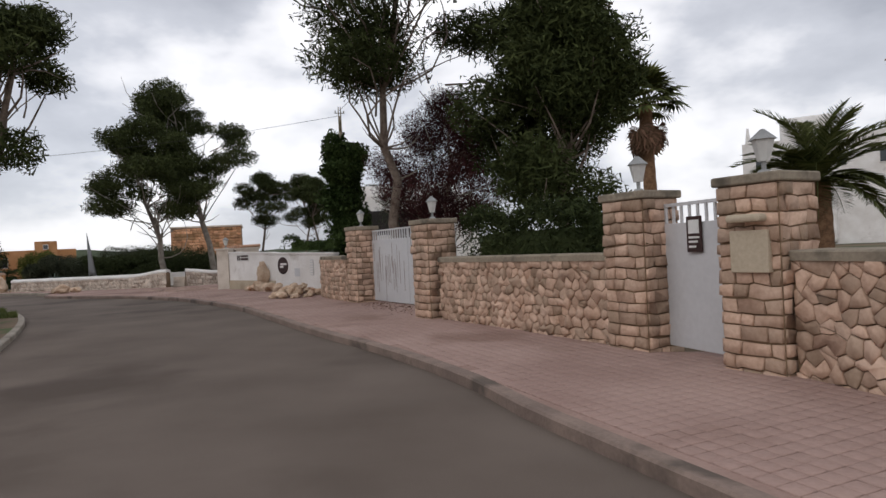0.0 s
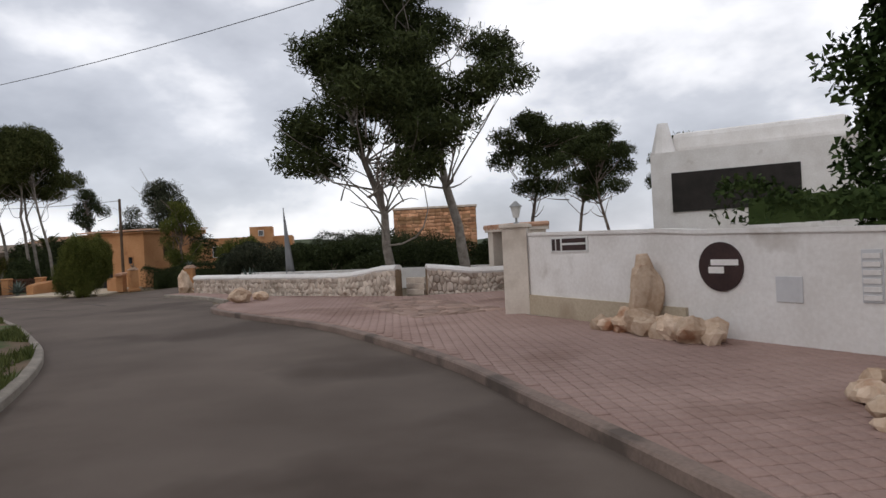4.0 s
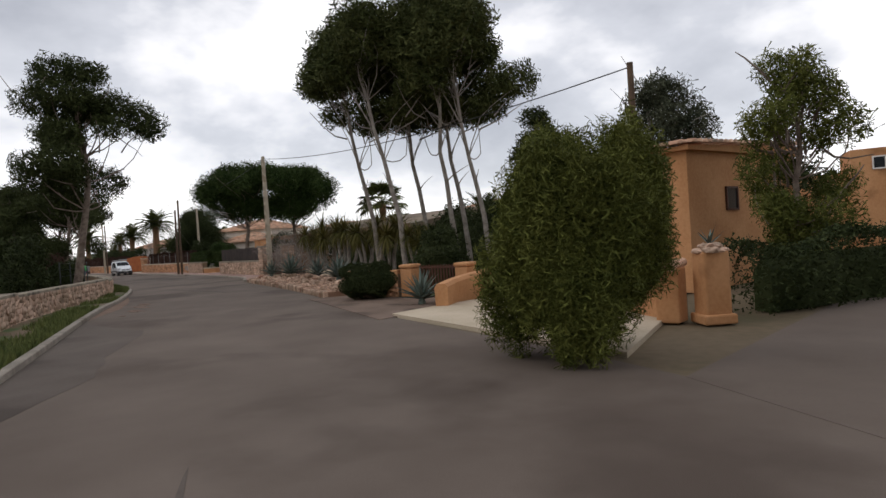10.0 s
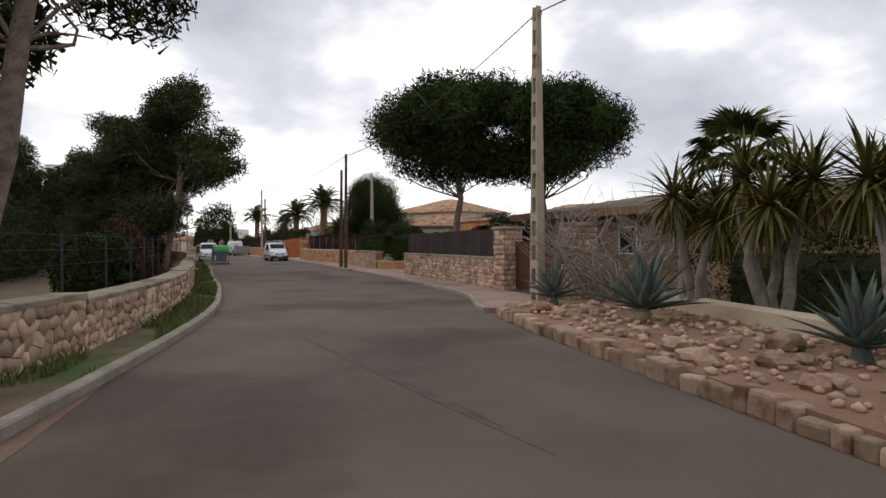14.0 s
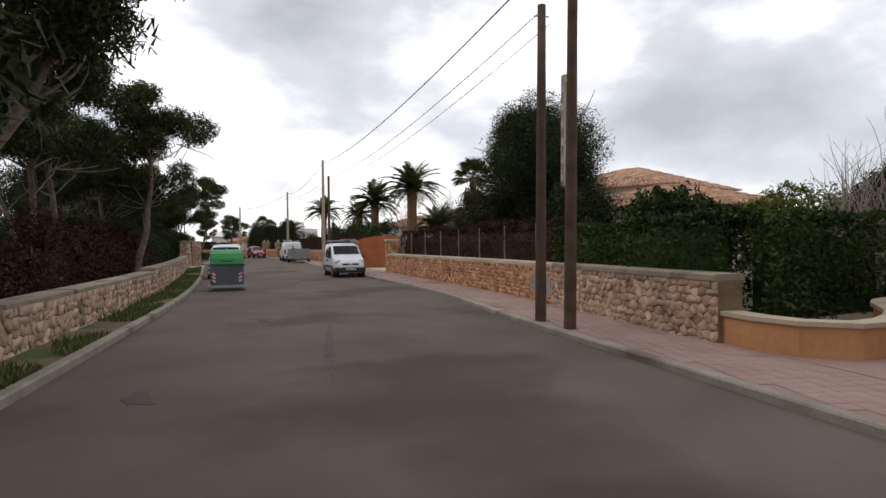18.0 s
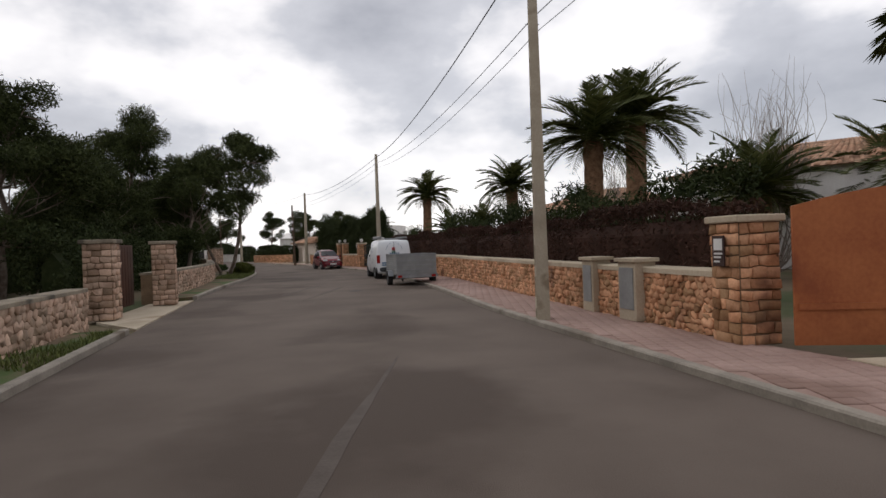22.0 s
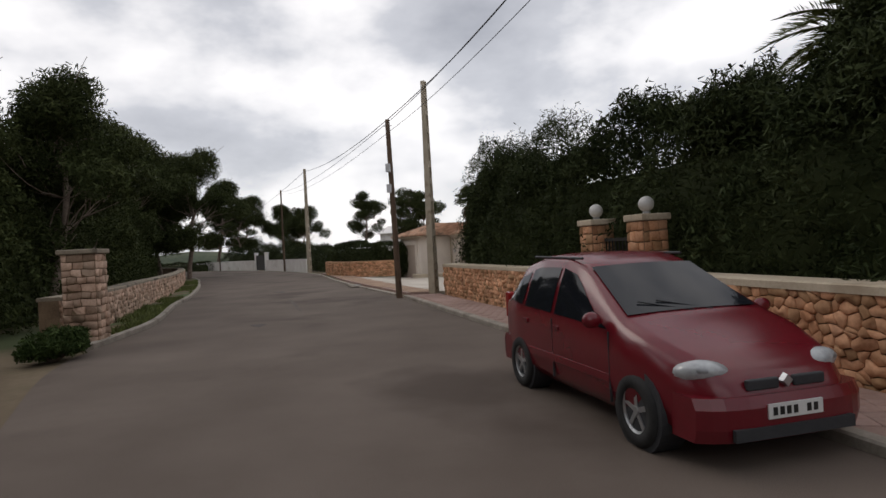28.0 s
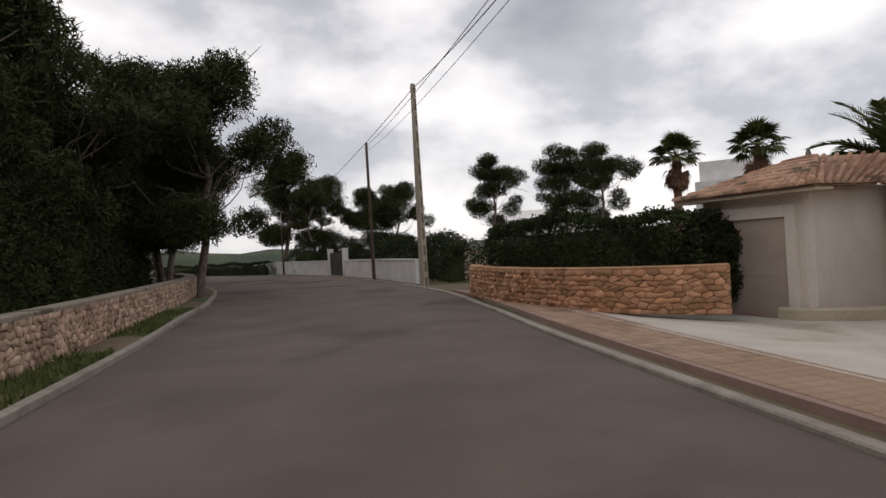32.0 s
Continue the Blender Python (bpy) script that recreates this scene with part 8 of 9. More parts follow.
wood_edge("dark undergrowth behind the stone wall", near_s(KERB_L, -134, 38.4), near_s(KERB_L, -160, 35), 4.6, 2.2, 97, HEDGE)
wood_edge("dense dark thicket behind the stone wall", near_s(KERB_L, -170, 30.3), near_s(KERB_L, -226, -3), 4.6, 3.4, 98, PINE, 270, 2.4, 0.8)
wood_edge("dense dark woodland behind the wall", near_s(KERB_L, -158, 35), near_s(KERB_L, -240, -20), 11, 5.4, 99, PINE, 160, 4.0, 1.2)

# ---- palms ----
FROND = frond_mesh("frond", 3.0, 5, 0.55)
FAN = fan_mesh("fan_leaf", 1.0, 0.85, 6)
FANDEAD = fan_mesh("dead_leaf", 0.9, 0.8, 8)


def palm(label, trunk_h, radius, n, seed, reach=1.0, fan=False, group="", skirt=0):
    rng = np.random.default_rng(seed)
    th = thing("palm_tree", label, "palm", group=group)
    k = max(6, int(trunk_h / 0.28))
    t = np.linspace(0, 1, k)
    path = np.c_[0.12 * np.sin(t * 2), 0.1 * t, -0.1 + (trunk_h + 0.1) * t]
    rad = radius * (1.12 - 0.22 * t + 0.05 * (np.arange(k) % 2)) * np.where(t > 0.86, 1.12, 1)
    v, f = tube_arrays(path, rad, 10)
    put("trunk", pieces_mesh("trunk", v, f, True), PALMBARK, th)
    top = path[-1]
    for i in range(n):
        az, el = i * 137.5 + rng.uniform(-12, 12), 78 - 105 * (i / n) ** 0.85 + rng.uniform(-8, 8)
        s = reach * rng.uniform(0.86, 1.08)
        m = Matrix.Translation(top) @ Euler((0, radians(-el), radians(az)), "XYZ").to_matrix().to_4x4() @ Matrix.Diagonal((s, s, s, 1))
        put("fan_leaf" if fan else "frond", FAN if fan else FROND, PALMLEAF, th, m=m)
    for i in range(skirt):
        m = Matrix.Translation(Vector(top) - Vector((0, 0, 0.2 + 0.6 * rng.random()))) @ Euler((0, radians(62 + rng.uniform(-12, 18)), radians(i * 137.5)), "XYZ").to_matrix().to_4x4()
        put("dead_leaf", FANDEAD, DEADLEAF, th, m=m)
    return th


DATES = "date palms behind the hedge"
date = stay(palm("date palm with arching green fronds", 3.4, 0.36, 38, 61, 1.05, group=DATES), -129.0, 61.5)
tall = stay(palm("tall date palm with a thick trunk", 5.2, 0.36, 44, 65, 0.88, group=DATES), -134.6, 52.4)
for x, y, a, k in [(-141.0, 56.7, 60, 1.35), (-172.2, 49.0, 15, 1.2), (-147.3, 52.1, 100, 0.9)]:
    plant(tall, x, y, a, k)
for x, y, a, k in [(-132.4, 57.6, 120, 0.85), (-136.5, 66, 80, 1.1), (-160.5, 52.5, 30, 0.8), (-137.5, 60.5, 300, 0.85), (-164.0, 50.5, 200, 0.75), (-211, 43.4, 75, 1.2), (9.0, 25.5, 15, 0.85), (-60.5, 63, 50, 0.75)]:
    plant(date, x, y, a, k)
FANS = "tall fan palms"
wash = stay(palm("tall fan palm with a skirt of dead leaves", 6.6, 0.26, 38, 62, 1.0, True, FANS, 22), -127.2, 59.3)
for x, y, a, k in [(-223.8, 36.9, 30, 1.0), (-214.4, 39.2, 80, 0.86), (9.4, 41, 120, 1.3)]:
    plant(wash, x, y, a, k)
stay(palm("fan palm behind the yuccas", 4.6, 0.24, 34, 63, 1.15, True), -71.0, 61.5)

# ---- planting bed with yuccas and agaves ----
YBLADE = blade_mesh("blade", 1.1, 0.075, 0.75)
AG = blade_mesh("leaf", 0.85, 0.13, 0.28, 0.03)


def agave(label, seed, n=30, group="agaves in the stony bed"):
    rng = np.random.default_rng(seed)
    th = thing("agave", label, "agave", group=group)
    part("heart", cyl_bm((0, 0, -0.05), (0, 0, 0.28), 0.12, 0.05, 8), AGAVELEAF, th)
    for i in range(n):
        el = 82 - 74 * (i / n)
        s = rng.uniform(0.85, 1.1)
        put("leaf", AG, AGAVELEAF, th, m=Matrix.Translation((0, 0, 0.14)) @ Euler((0, radians(-el), radians(i * 137.5)), "XYZ").to_matrix().to_4x4() @ Matrix.Diagonal((s, s, s, 1)))
    return th


ag = stay(agave("blue-green agave in the stony bed", 1), -65.6, 51.2, 0, 0.2)
for x, y, a, k in [(-62.6, 51.3, 40, 1.35), (-58.6, 51.2, 90, 1.1), (-54.8, 50.6, 20, 1.2), (-44.0, 48.1, 10, 0.95), (-27.0, 46.6, 70, 1.1), (-56.8, 52.4, 160, 0.8), (-29.0, 47.4, 200, 0.8)]:
    plant(ag, x, y, a, k, 0.18 if y > 50 else 0.02)


def yucca(label, h, heads, seed, group="yuccas in the stony bed"):
    rng = np.random.default_rng(seed)
    th = thing("yucca", label, "yucca", group=group)
    items, tops = [], []
    for i in range(heads):
        an = i * 6.283 / heads + rng.uniform(0, 0.7)
        tip = np.array([0.55 * np.cos(an), 0.55 * np.sin(an), h * rng.uniform(0.75, 1.0)])
        items.append(tube_arrays(bent((0.08 * np.cos(an), 0.08 * np.sin(an), -0.1), tip, rng, 7, 0.1), np.linspace(0.11, 0.07, 7), 7))
        tops.append(tip)
    v, f = join_arrays(items)
    put("trunk", pieces_mesh("trunk", v, f, True), BARK_GREY, th)
    for tip in tops:
        bv = np.array([q.co[:] for q in YBLADE.vertices])
        bf = [tuple(p.vertices) for p in YBLADE.polygons]
        it = []
        for i in range(96):
            el = 86 - 158 * (i / 96) ** 0.8
            m = np.array(Euler((0, radians(-el), radians(i * 137.5)), "XYZ").to_matrix())
            it.append((bv * rng.uniform(0.8, 1.1) @ m.T + tip, bf))
        v, f = join_arrays(it)
        put("leaf_head", pieces_mesh("leaf_head", v, f), YUCCALEAF, th)
    return th


yu = stay(yucca("tall yucca with drooping spiky leaf heads", 2.5, 4, 5), -61.6, 53.2, 0, 0.15)
for x, y, a, k in [(-63.2, 53.0, 60, 0.9), (-59.4, 53.2, 130, 0.92), (-57.0, 53.0, 200, 0.86), (-54.2, 52.8, 20, 0.92), (-51.4, 52.6, 40, 0.7)]:
    plant(yu, x, y, a, k, 0.15)


def bare_shrub(label, h, spread, seed, x, y, n=60, name="bare_shrub"):
    """A leafless shrub of forked twigs."""
    rng = np.random.default_rng(seed)
    th = thing(name, label, "shrub", pose(x, y, 0))
    items, stems = [], []
    for i in range(n):
        an = rng.uniform(0, 6.283)
        mid = np.array([spread * 0.4 * np.cos(an), spread * 0.4 * np.sin(an), h * rng.uniform(0.3, 0.55)])
        stems.append(tube_arrays(bent((0, 0, 0), mid, rng, 5, 0.15), np.linspace(0.03, 0.016, 5), 4))
        for _ in range(4):
            tip = mid + [spread * rng.uniform(-0.5, 0.6) * np.cos(an) + rng.normal(0, 0.15), spread * rng.uniform(-0.5, 0.6) * np.sin(an) + rng.normal(0, 0.15), h * rng.uniform(0.1, 0.5)]
            items.append(tube_arrays(bent(mid, tip, rng, 5, 0.12), np.linspace(0.014, 0.004, 5), 3))
    v, f = join_arrays(items)
    put("fine_growth", pieces_mesh("fine_growth", v, f, True), TWIG, th)["kind"] = "stuff"
    v, f = join_arrays(stems)
    put("stem_growth", pieces_mesh("stem_growth", v, f, True), TWIG, th)["kind"] = "stuff"
    return th


bare_shrub("bare twiggy shrub beside the concrete pole", 2.9, 3.4, 6, -65.9, 53.0)
for x, y, h, sd in [(-124.5, 60, 7.0, 7), (-133.5, 58.5, 7.5, 8), (-145, 57, 7.0, 9), (-92.5, 60, 4.6, 10)]:
    bare_shrub("bare winter tree with fine twigs", h, 1.8, sd, x, y, 40, "bare_tree")["category"] = "tree"

bush("tall dark shrub beside the iron gate", -161.6, 45.0, 0, 1.3, 1.1, 3.5, 155, HEDGE, 2600, 0.17, 0.25)
bush("low green bush on the kerb island", -156.6, 35.1, 0.08, 0.95, 0.7, 0.8, 151, SHRUB, 1500, 0.1, 0.35)
bush("yellow green weeds beside the gate pier", -166.6, 31.0, 0.05, 0.8, 0.5, 0.55, 152, IVY, 1100, 0.1, 0.3)
bush("yellow green weeds beside the gate pier", -164.4, 30.6, 0.0, 1.1, 0.6, 0.5, 153, SHRUB, 1100, 0.1, 0.3)
bush("dark low shrub behind the wire fence", -71.5, 41.2, 0, 1.6, 1.1, 1.9, 154, HEDGE, 2000, 0.14, 0.35)

# ---- grass on the verges, leaf litter ----
def tufts(label, s0, s1, n, w, seed, tall=0.16):
    rng = np.random.default_rng(seed)
    s = rng.uniform(s0, s1, n)
    d = 0.16 + (w - 0.16) * rng.random(n) ** 1.6
    keep = np.array([noise.noise((a * 0.35, b * 0.9, seed)) > -0.12 for a, b in zip(s, d)])
    s, d = s[keep], d[keep]
    p = KERB_L.at(s, -d)
    m = len(s)
    an, h = rng.uniform(0, 6.283, m), tall * rng.uniform(0.4, 1.2, m)
    lean = rng.normal(0, 0.35, (m, 2)) * h[:, None]
    w2 = 0.018 * np.c_[np.cos(an), np.sin(an)]
    z = np.full(m, 0.095)
    v = np.stack([np.c_[p - w2, z], np.c_[p + w2, z], np.c_[p + lean, z + h]], 1).reshape(-1, 3)
    tagged(put("grass", quick_mesh("grass", v, np.arange(3 * m), np.full(m, 3)), GRASS), label, "grass", kind="stuff")


tufts("short rough grass along the kerb", near_s(KERB_L, -15, 25), near_s(KERB_L, -75, 44.2), 26000, 1.2, 5)
tufts("short rough grass along the kerb", near_s(KERB_L, -75, 44.2), near_s(KERB_L, -125, 39.7), 15000, 1.0, 6, 0.13)
tufts("dry grass below the stone wall", near_s(KERB_L, -168, 31), near_s(KERB_L, -200, 18), 11000, 1.1, 7, 0.13)
tufts("rough grass on the kerb island", near_s(KERB_L, -148, 37), near_s(KERB_L, -158.8, 35.4), 7000, 1.9, 8, 0.15)
rng = np.random.default_rng(77)
n = 260
k = rng.random(n)
p = np.c_[-3.6 + 1.7 * k, 24.0 - 2.9 * k] + np.array([-0.85, -0.53]) * np.abs(rng.normal(0.35, 0.3, n))[:, None] + rng.normal(0, 0.1, (n, 2))
v, ix, sz = leaf_arrays(np.c_[p, np.full(n, 0.128)], 0.07, 0.5, rng)
v[:, 2] = np.clip(v[:, 2], 0.122, 0.15)
tagged(put("leaf_litter", quick_mesh("leaf_litter", v, ix, sz), DEADLEAF), "dry fallen leaves before the grey gate", "leaves", kind="stuff")


# ---- parked vehicles, built facing +x with the wheels on z = 0 ----
def interp_line(pts):
    xs, zs = zip(*sorted(pts))
    return lambda x: np.interp(x, xs, zs)


def wheel(parent, x, y, r, w=0.19, spokes=6, rim_mat=None):
    """A wheel with its tyre, rim and spokes; the outer face looks away from the car's middle."""
    out = 1 if y > 0 else -1
    hub = new("wheel")
    hub.empty_display_size = 0.1
    hub.parent = parent
    hub.location = (x, y, r)
    bm = bmesh.new()
    prof = [(r * 0.62, -w / 2), (r * 0.93, -w / 2), (r, -w / 2 + 0.03), (r, w / 2 - 0.03), (r * 0.93, w / 2), (r * 0.62, w / 2)]
    n = 24
    rows = [[bm.verts.new((q * math.cos(a), o, q * math.sin(a))) for q, o in prof] for a in np.linspace(0, 2 * math.pi, n, endpoint=False)]
    for i in range(n):
        for k in range(6):
            bm.faces.new((rows[i][k], rows[i][(k + 1) % 6], rows[(i + 1) % n][(k + 1) % 6], rows[(i + 1) % n][k]))
    bmesh.ops.recalc_face_normals(bm, faces=bm.faces)
    part("tyre", bm, TYRE, hub, smooth=True)
    bm = bmesh.new()
    cyl(bm, (0, out * 0.02, 0), (0, out * 0.035, 0), r * 0.63, r * 0.63, 20)
    part("rim_well", bm, BUMPER, hub)
    bm = bmesh.new()
    cyl(bm, (0, out * 0.03, 0), (0, out * 0.075, 0), r * 0.16, r * 0.12, 12)
    for k in range(spokes):
        box(bm, -r * 0.07, -0.01, r * 0.1, r * 0.07, 0.012, r * 0.6, m=Matrix.Translation((0, out * 0.06, 0)) @ Matrix.Rotation(k * 2 * math.pi / spokes, 4, "Y"))
    n = 20
    ring = [[bm.verts.new((q * math.cos(a), out * o, q * math.sin(a))) for q, o in ((r * 0.56, 0.07), (r * 0.64, 0.085), (r * 0.64, 0.03), (r * 0.56, 0.03))] for a in np.linspace(0, 2 * math.pi, n, endpoint=False)]
    for i in range(n):
        for k in range(4):
            bm.faces.new((ring[i][k], ring[i][(k + 1) % 4], ring[(i + 1) % n][(k + 1) % 4], ring[(i + 1) % n][k]))
    bmesh.ops.recalc_face_normals(bm, faces=bm.faces)
    part("rim", bm, rim_mat or RIM, hub)


class Shell:
    """A car body as a smooth skin over stations: top line, waist line, half width at the waist and at the roof."""

    def __init__(self, top, waist, half, roof, sill=0.24):
        self.top, self.waist_, self.half, self.roof, self.sill = interp_line(top), interp_line(waist), interp_line(half), interp_line(roof), sill
        self.x0, self.x1 = min(p[0] for p in top), max(p[0] for p in top)

    def waist(self, x):
        return np.minimum(self.waist_(x), self.top(x) - 0.04)

    def section(self, x):
        t, w, h, r, s = float(self.top(x)), float(self.waist(x)), float(self.half(x)), float(self.roof(x)), self.sill
        s = min(s, t - 0.12)
        w = max(w, s + 0.06)
        return [(0, s), (h * 0.88, s), (h * 0.97, s + (w - s) * 0.14), (h, s + (w - s) * 0.42), (h * 1.0, s + (w - s) * 0.72), (h * 0.985, w),
                (h * 0.985 + (r - h * 0.985) * 0.5, w + (t - w) * 0.5), (r, t - (t - w) * 0.10 - 0.01), (r * 0.88, t - 0.018 * min(1, (t - w) * 6)), (r * 0.5, t), (0, t + 0.004)]

    def side(self, x, v, out=0.0):
        """A point on the glasshouse: v from waist 0 to roof edge 1."""
        t, w, h, r = float(self.top(x)), float(self.waist(x)), float(self.half(x)), float(self.roof(x))
        a, b, c = np.array((h * 0.985, w)), np.array((h * 0.985 + (r - h * 0.985) * 0.5, w + (t - w) * 0.5)), np.array((r, t - (t - w) * 0.10 - 0.01))
        p = a + (b - a) * 2 * v if v < 0.5 else b + (c - b) * (2 * v - 1)
        return p[0] + out, p[1]

    def lower(self, x, z, out=0.0):
        sec = self.section(x)
        zs, ys = [q[1] for q in sec[1:6]], [q[0] for q in sec[1:6]]
        return float(np.interp(z, zs, ys)) + out

    def body(self, name, material, parent, label=""):
        xs = np.unique(np.round(np.r_[np.linspace(self.x0, self.x1, 40), self.x0 + 0.02, self.x1 - 0.02, self.x0 + 0.06, self.x1 - 0.06], 3))
        bm = bmesh.new()
        rows = []
        for x in xs:
            sec = self.section(x)
            pts = [(x, y, z) for y, z in sec] + [(x, -y, z) for y, z in sec[-2:0:-1]]
            rows.append([bm.verts.new(p) for p in pts])
        n = len(rows[0])
        for a, b in zip(rows[:-1], rows[1:]):
            for k in range(n):
                bm.faces.new((a[k], a[(k + 1) % n], b[(k + 1) % n], b[k]))
        bm.faces.new(rows[0])
        bm.faces.new(rows[-1][::-1])
        bmesh.ops.recalc_face_normals(bm, faces=bm.faces)
        return part(name, bm, material, parent, label, smooth=True)

    def pane(self, name, poly, sgn, material, parent, out=0.008):
        """A pane on one side from corners (x, v)."""
        (x0, _), (x1, _) = poly[0], poly[1]
        lo = interp_line([poly[0], poly[1]])
        top = sorted(poly[2:])
        hi = interp_line(top)
        bm = bmesh.new()
        rows = []
        for x in np.linspace(min(p[0] for p in poly), max(p[0] for p in poly), 9):
            a, b = float(lo(x)), float(hi(x))
            rows.append([])
            for v in np.linspace(a, max(b, a + 0.02), 5):
                y, z = self.side(x, v, out)
                rows[-1].append(bm.verts.new((x, sgn * y, z)))
        for a, b in zip(rows[:-1], rows[1:]):
            for k in range(4):
                bm.faces.new((a[k], a[k + 1], b[k + 1], b[k]))
        bmesh.ops.recalc_face_normals(bm, faces=bm.faces)
        return part(name, bm, material, parent, smooth=True)

    def screen(self, name, xa, xb, k, material, parent, out=0.01):
        """A pane across the car between two stations: k is its share of the roof's half width."""
        bm = bmesh.new()
        rows = []
        for x in np.linspace(xa, xb, 8):
            r, t = float(self.roof(x)), float(self.top(x))
            rows.append([bm.verts.new((x + (out if xa > 0 else -out), y, t + out - 0.02 * (abs(y) / r) ** 2)) for y in np.linspace(-r * k, r * k, 9)])
        for a, b in zip(rows[:-1], rows[1:]):
            for j in range(8):
                bm.faces.new((a[j], a[j + 1], b[j + 1], b[j]))
        bmesh.ops.recalc_face_normals(bm, faces=bm.faces)
        return part(name, bm, material, parent, smooth=True)


def end_panel(shell, name, x, z0, z1, k0, k1, material, parent, out, label="", depth=0.14):
    """A bumper-like band that wraps round an end of the car."""
    sgn = 1 if x > 0 else -1
    bm = bmesh.new()
    rows = []
    for y in np.linspace(-1, 1, 17):
        h = float(shell.half(x - sgn * 0.35)) * k0
        bend = depth * abs(y) ** 5
        rows.append([bm.verts.new((x + sgn * (out - bend) + sgn * o, y * h, z)) for z, o in ((z0, -0.03), (z0 + (z1 - z0) * 0.3, 0.0), (z0 + (z1 - z0) * 0.75, 0.0), (z1, -0.04), (z1, -0.3), (z0, -0.3))])
    n = 6
    for a, b in zip(rows[:-1], rows[1:]):
        for j in range(n):
            bm.faces.new((a[j], a[(j + 1) % n], b[(j + 1) % n], b[j]))
    bm.faces.new(rows[0])
    bm.faces.new(rows[-1][::-1])
    bmesh.ops.recalc_face_normals(bm, faces=bm.faces)
    return part(name, bm, material, parent, label, smooth=False)


def plate(parent, x, z, w=0.5, h=0.11):
    sgn = 1 if x > 0 else -1
    a, b = sorted((x, x + sgn * 0.012))
    p = part("number_plate", box_bm(a, -w / 2, z, b, w / 2, z + h), PLATE, parent)
    a, b = sorted((x + sgn * 0.012, x + sgn * 0.016))
    for k in range(7):
        if k != 4:
            part("plate_bar", box_bm(a, -w / 2 + 0.04 + k * 0.062, z + 0.025, b, -w / 2 + 0.078 + k * 0.062, z + h - 0.025), BLACKMETAL, p)


def arches(shell, parent, xs, r):
    for x in xs:
        for sgn in (-1, 1):
            y = shell.lower(x, r, 0.006)
            part("wheel_arch", cyl_bm((x, sgn * (y - 0.25), r * 1.02), (x, sgn * y, r * 1.02), r * 1.17, r * 1.17, 26), BUMPER, parent)


def mirror(parent, x, y, z, material):
    for sgn in (-1, 1):
        bm = bmesh.new()
        ball(bm, (x, sgn * (y + 0.10), z), (0.06, 0.10, 0.075), 12, 8)
        box(bm, x - 0.02, min(sgn * y, sgn * (y + 0.06)), z - 0.03, x + 0.02, max(sgn * y, sgn * (y + 0.06)), z + 0.01)
        part("door_mirror", bm, material, parent, smooth=True)


def headlamp(parent, shell, x, y, z, sx, sy, sz, sgn):
    bm = bmesh.new()
    ball(bm, (0, 0, 0), (sx, sy, sz), 16, 10)
    ob = part("headlamp", bm, LAMPGLASS, parent, smooth=True)
    ob.matrix_basis = pose(x, sgn * y, z, 0, -18, sgn * 30)
    bm = bmesh.new()
    ball(bm, (sx * 0.62, 0, 0), (sx * 0.42, sy * 0.4, sz * 0.5), 10, 8)
    part("reflector", bm, GREYMETAL, ob, smooth=True)


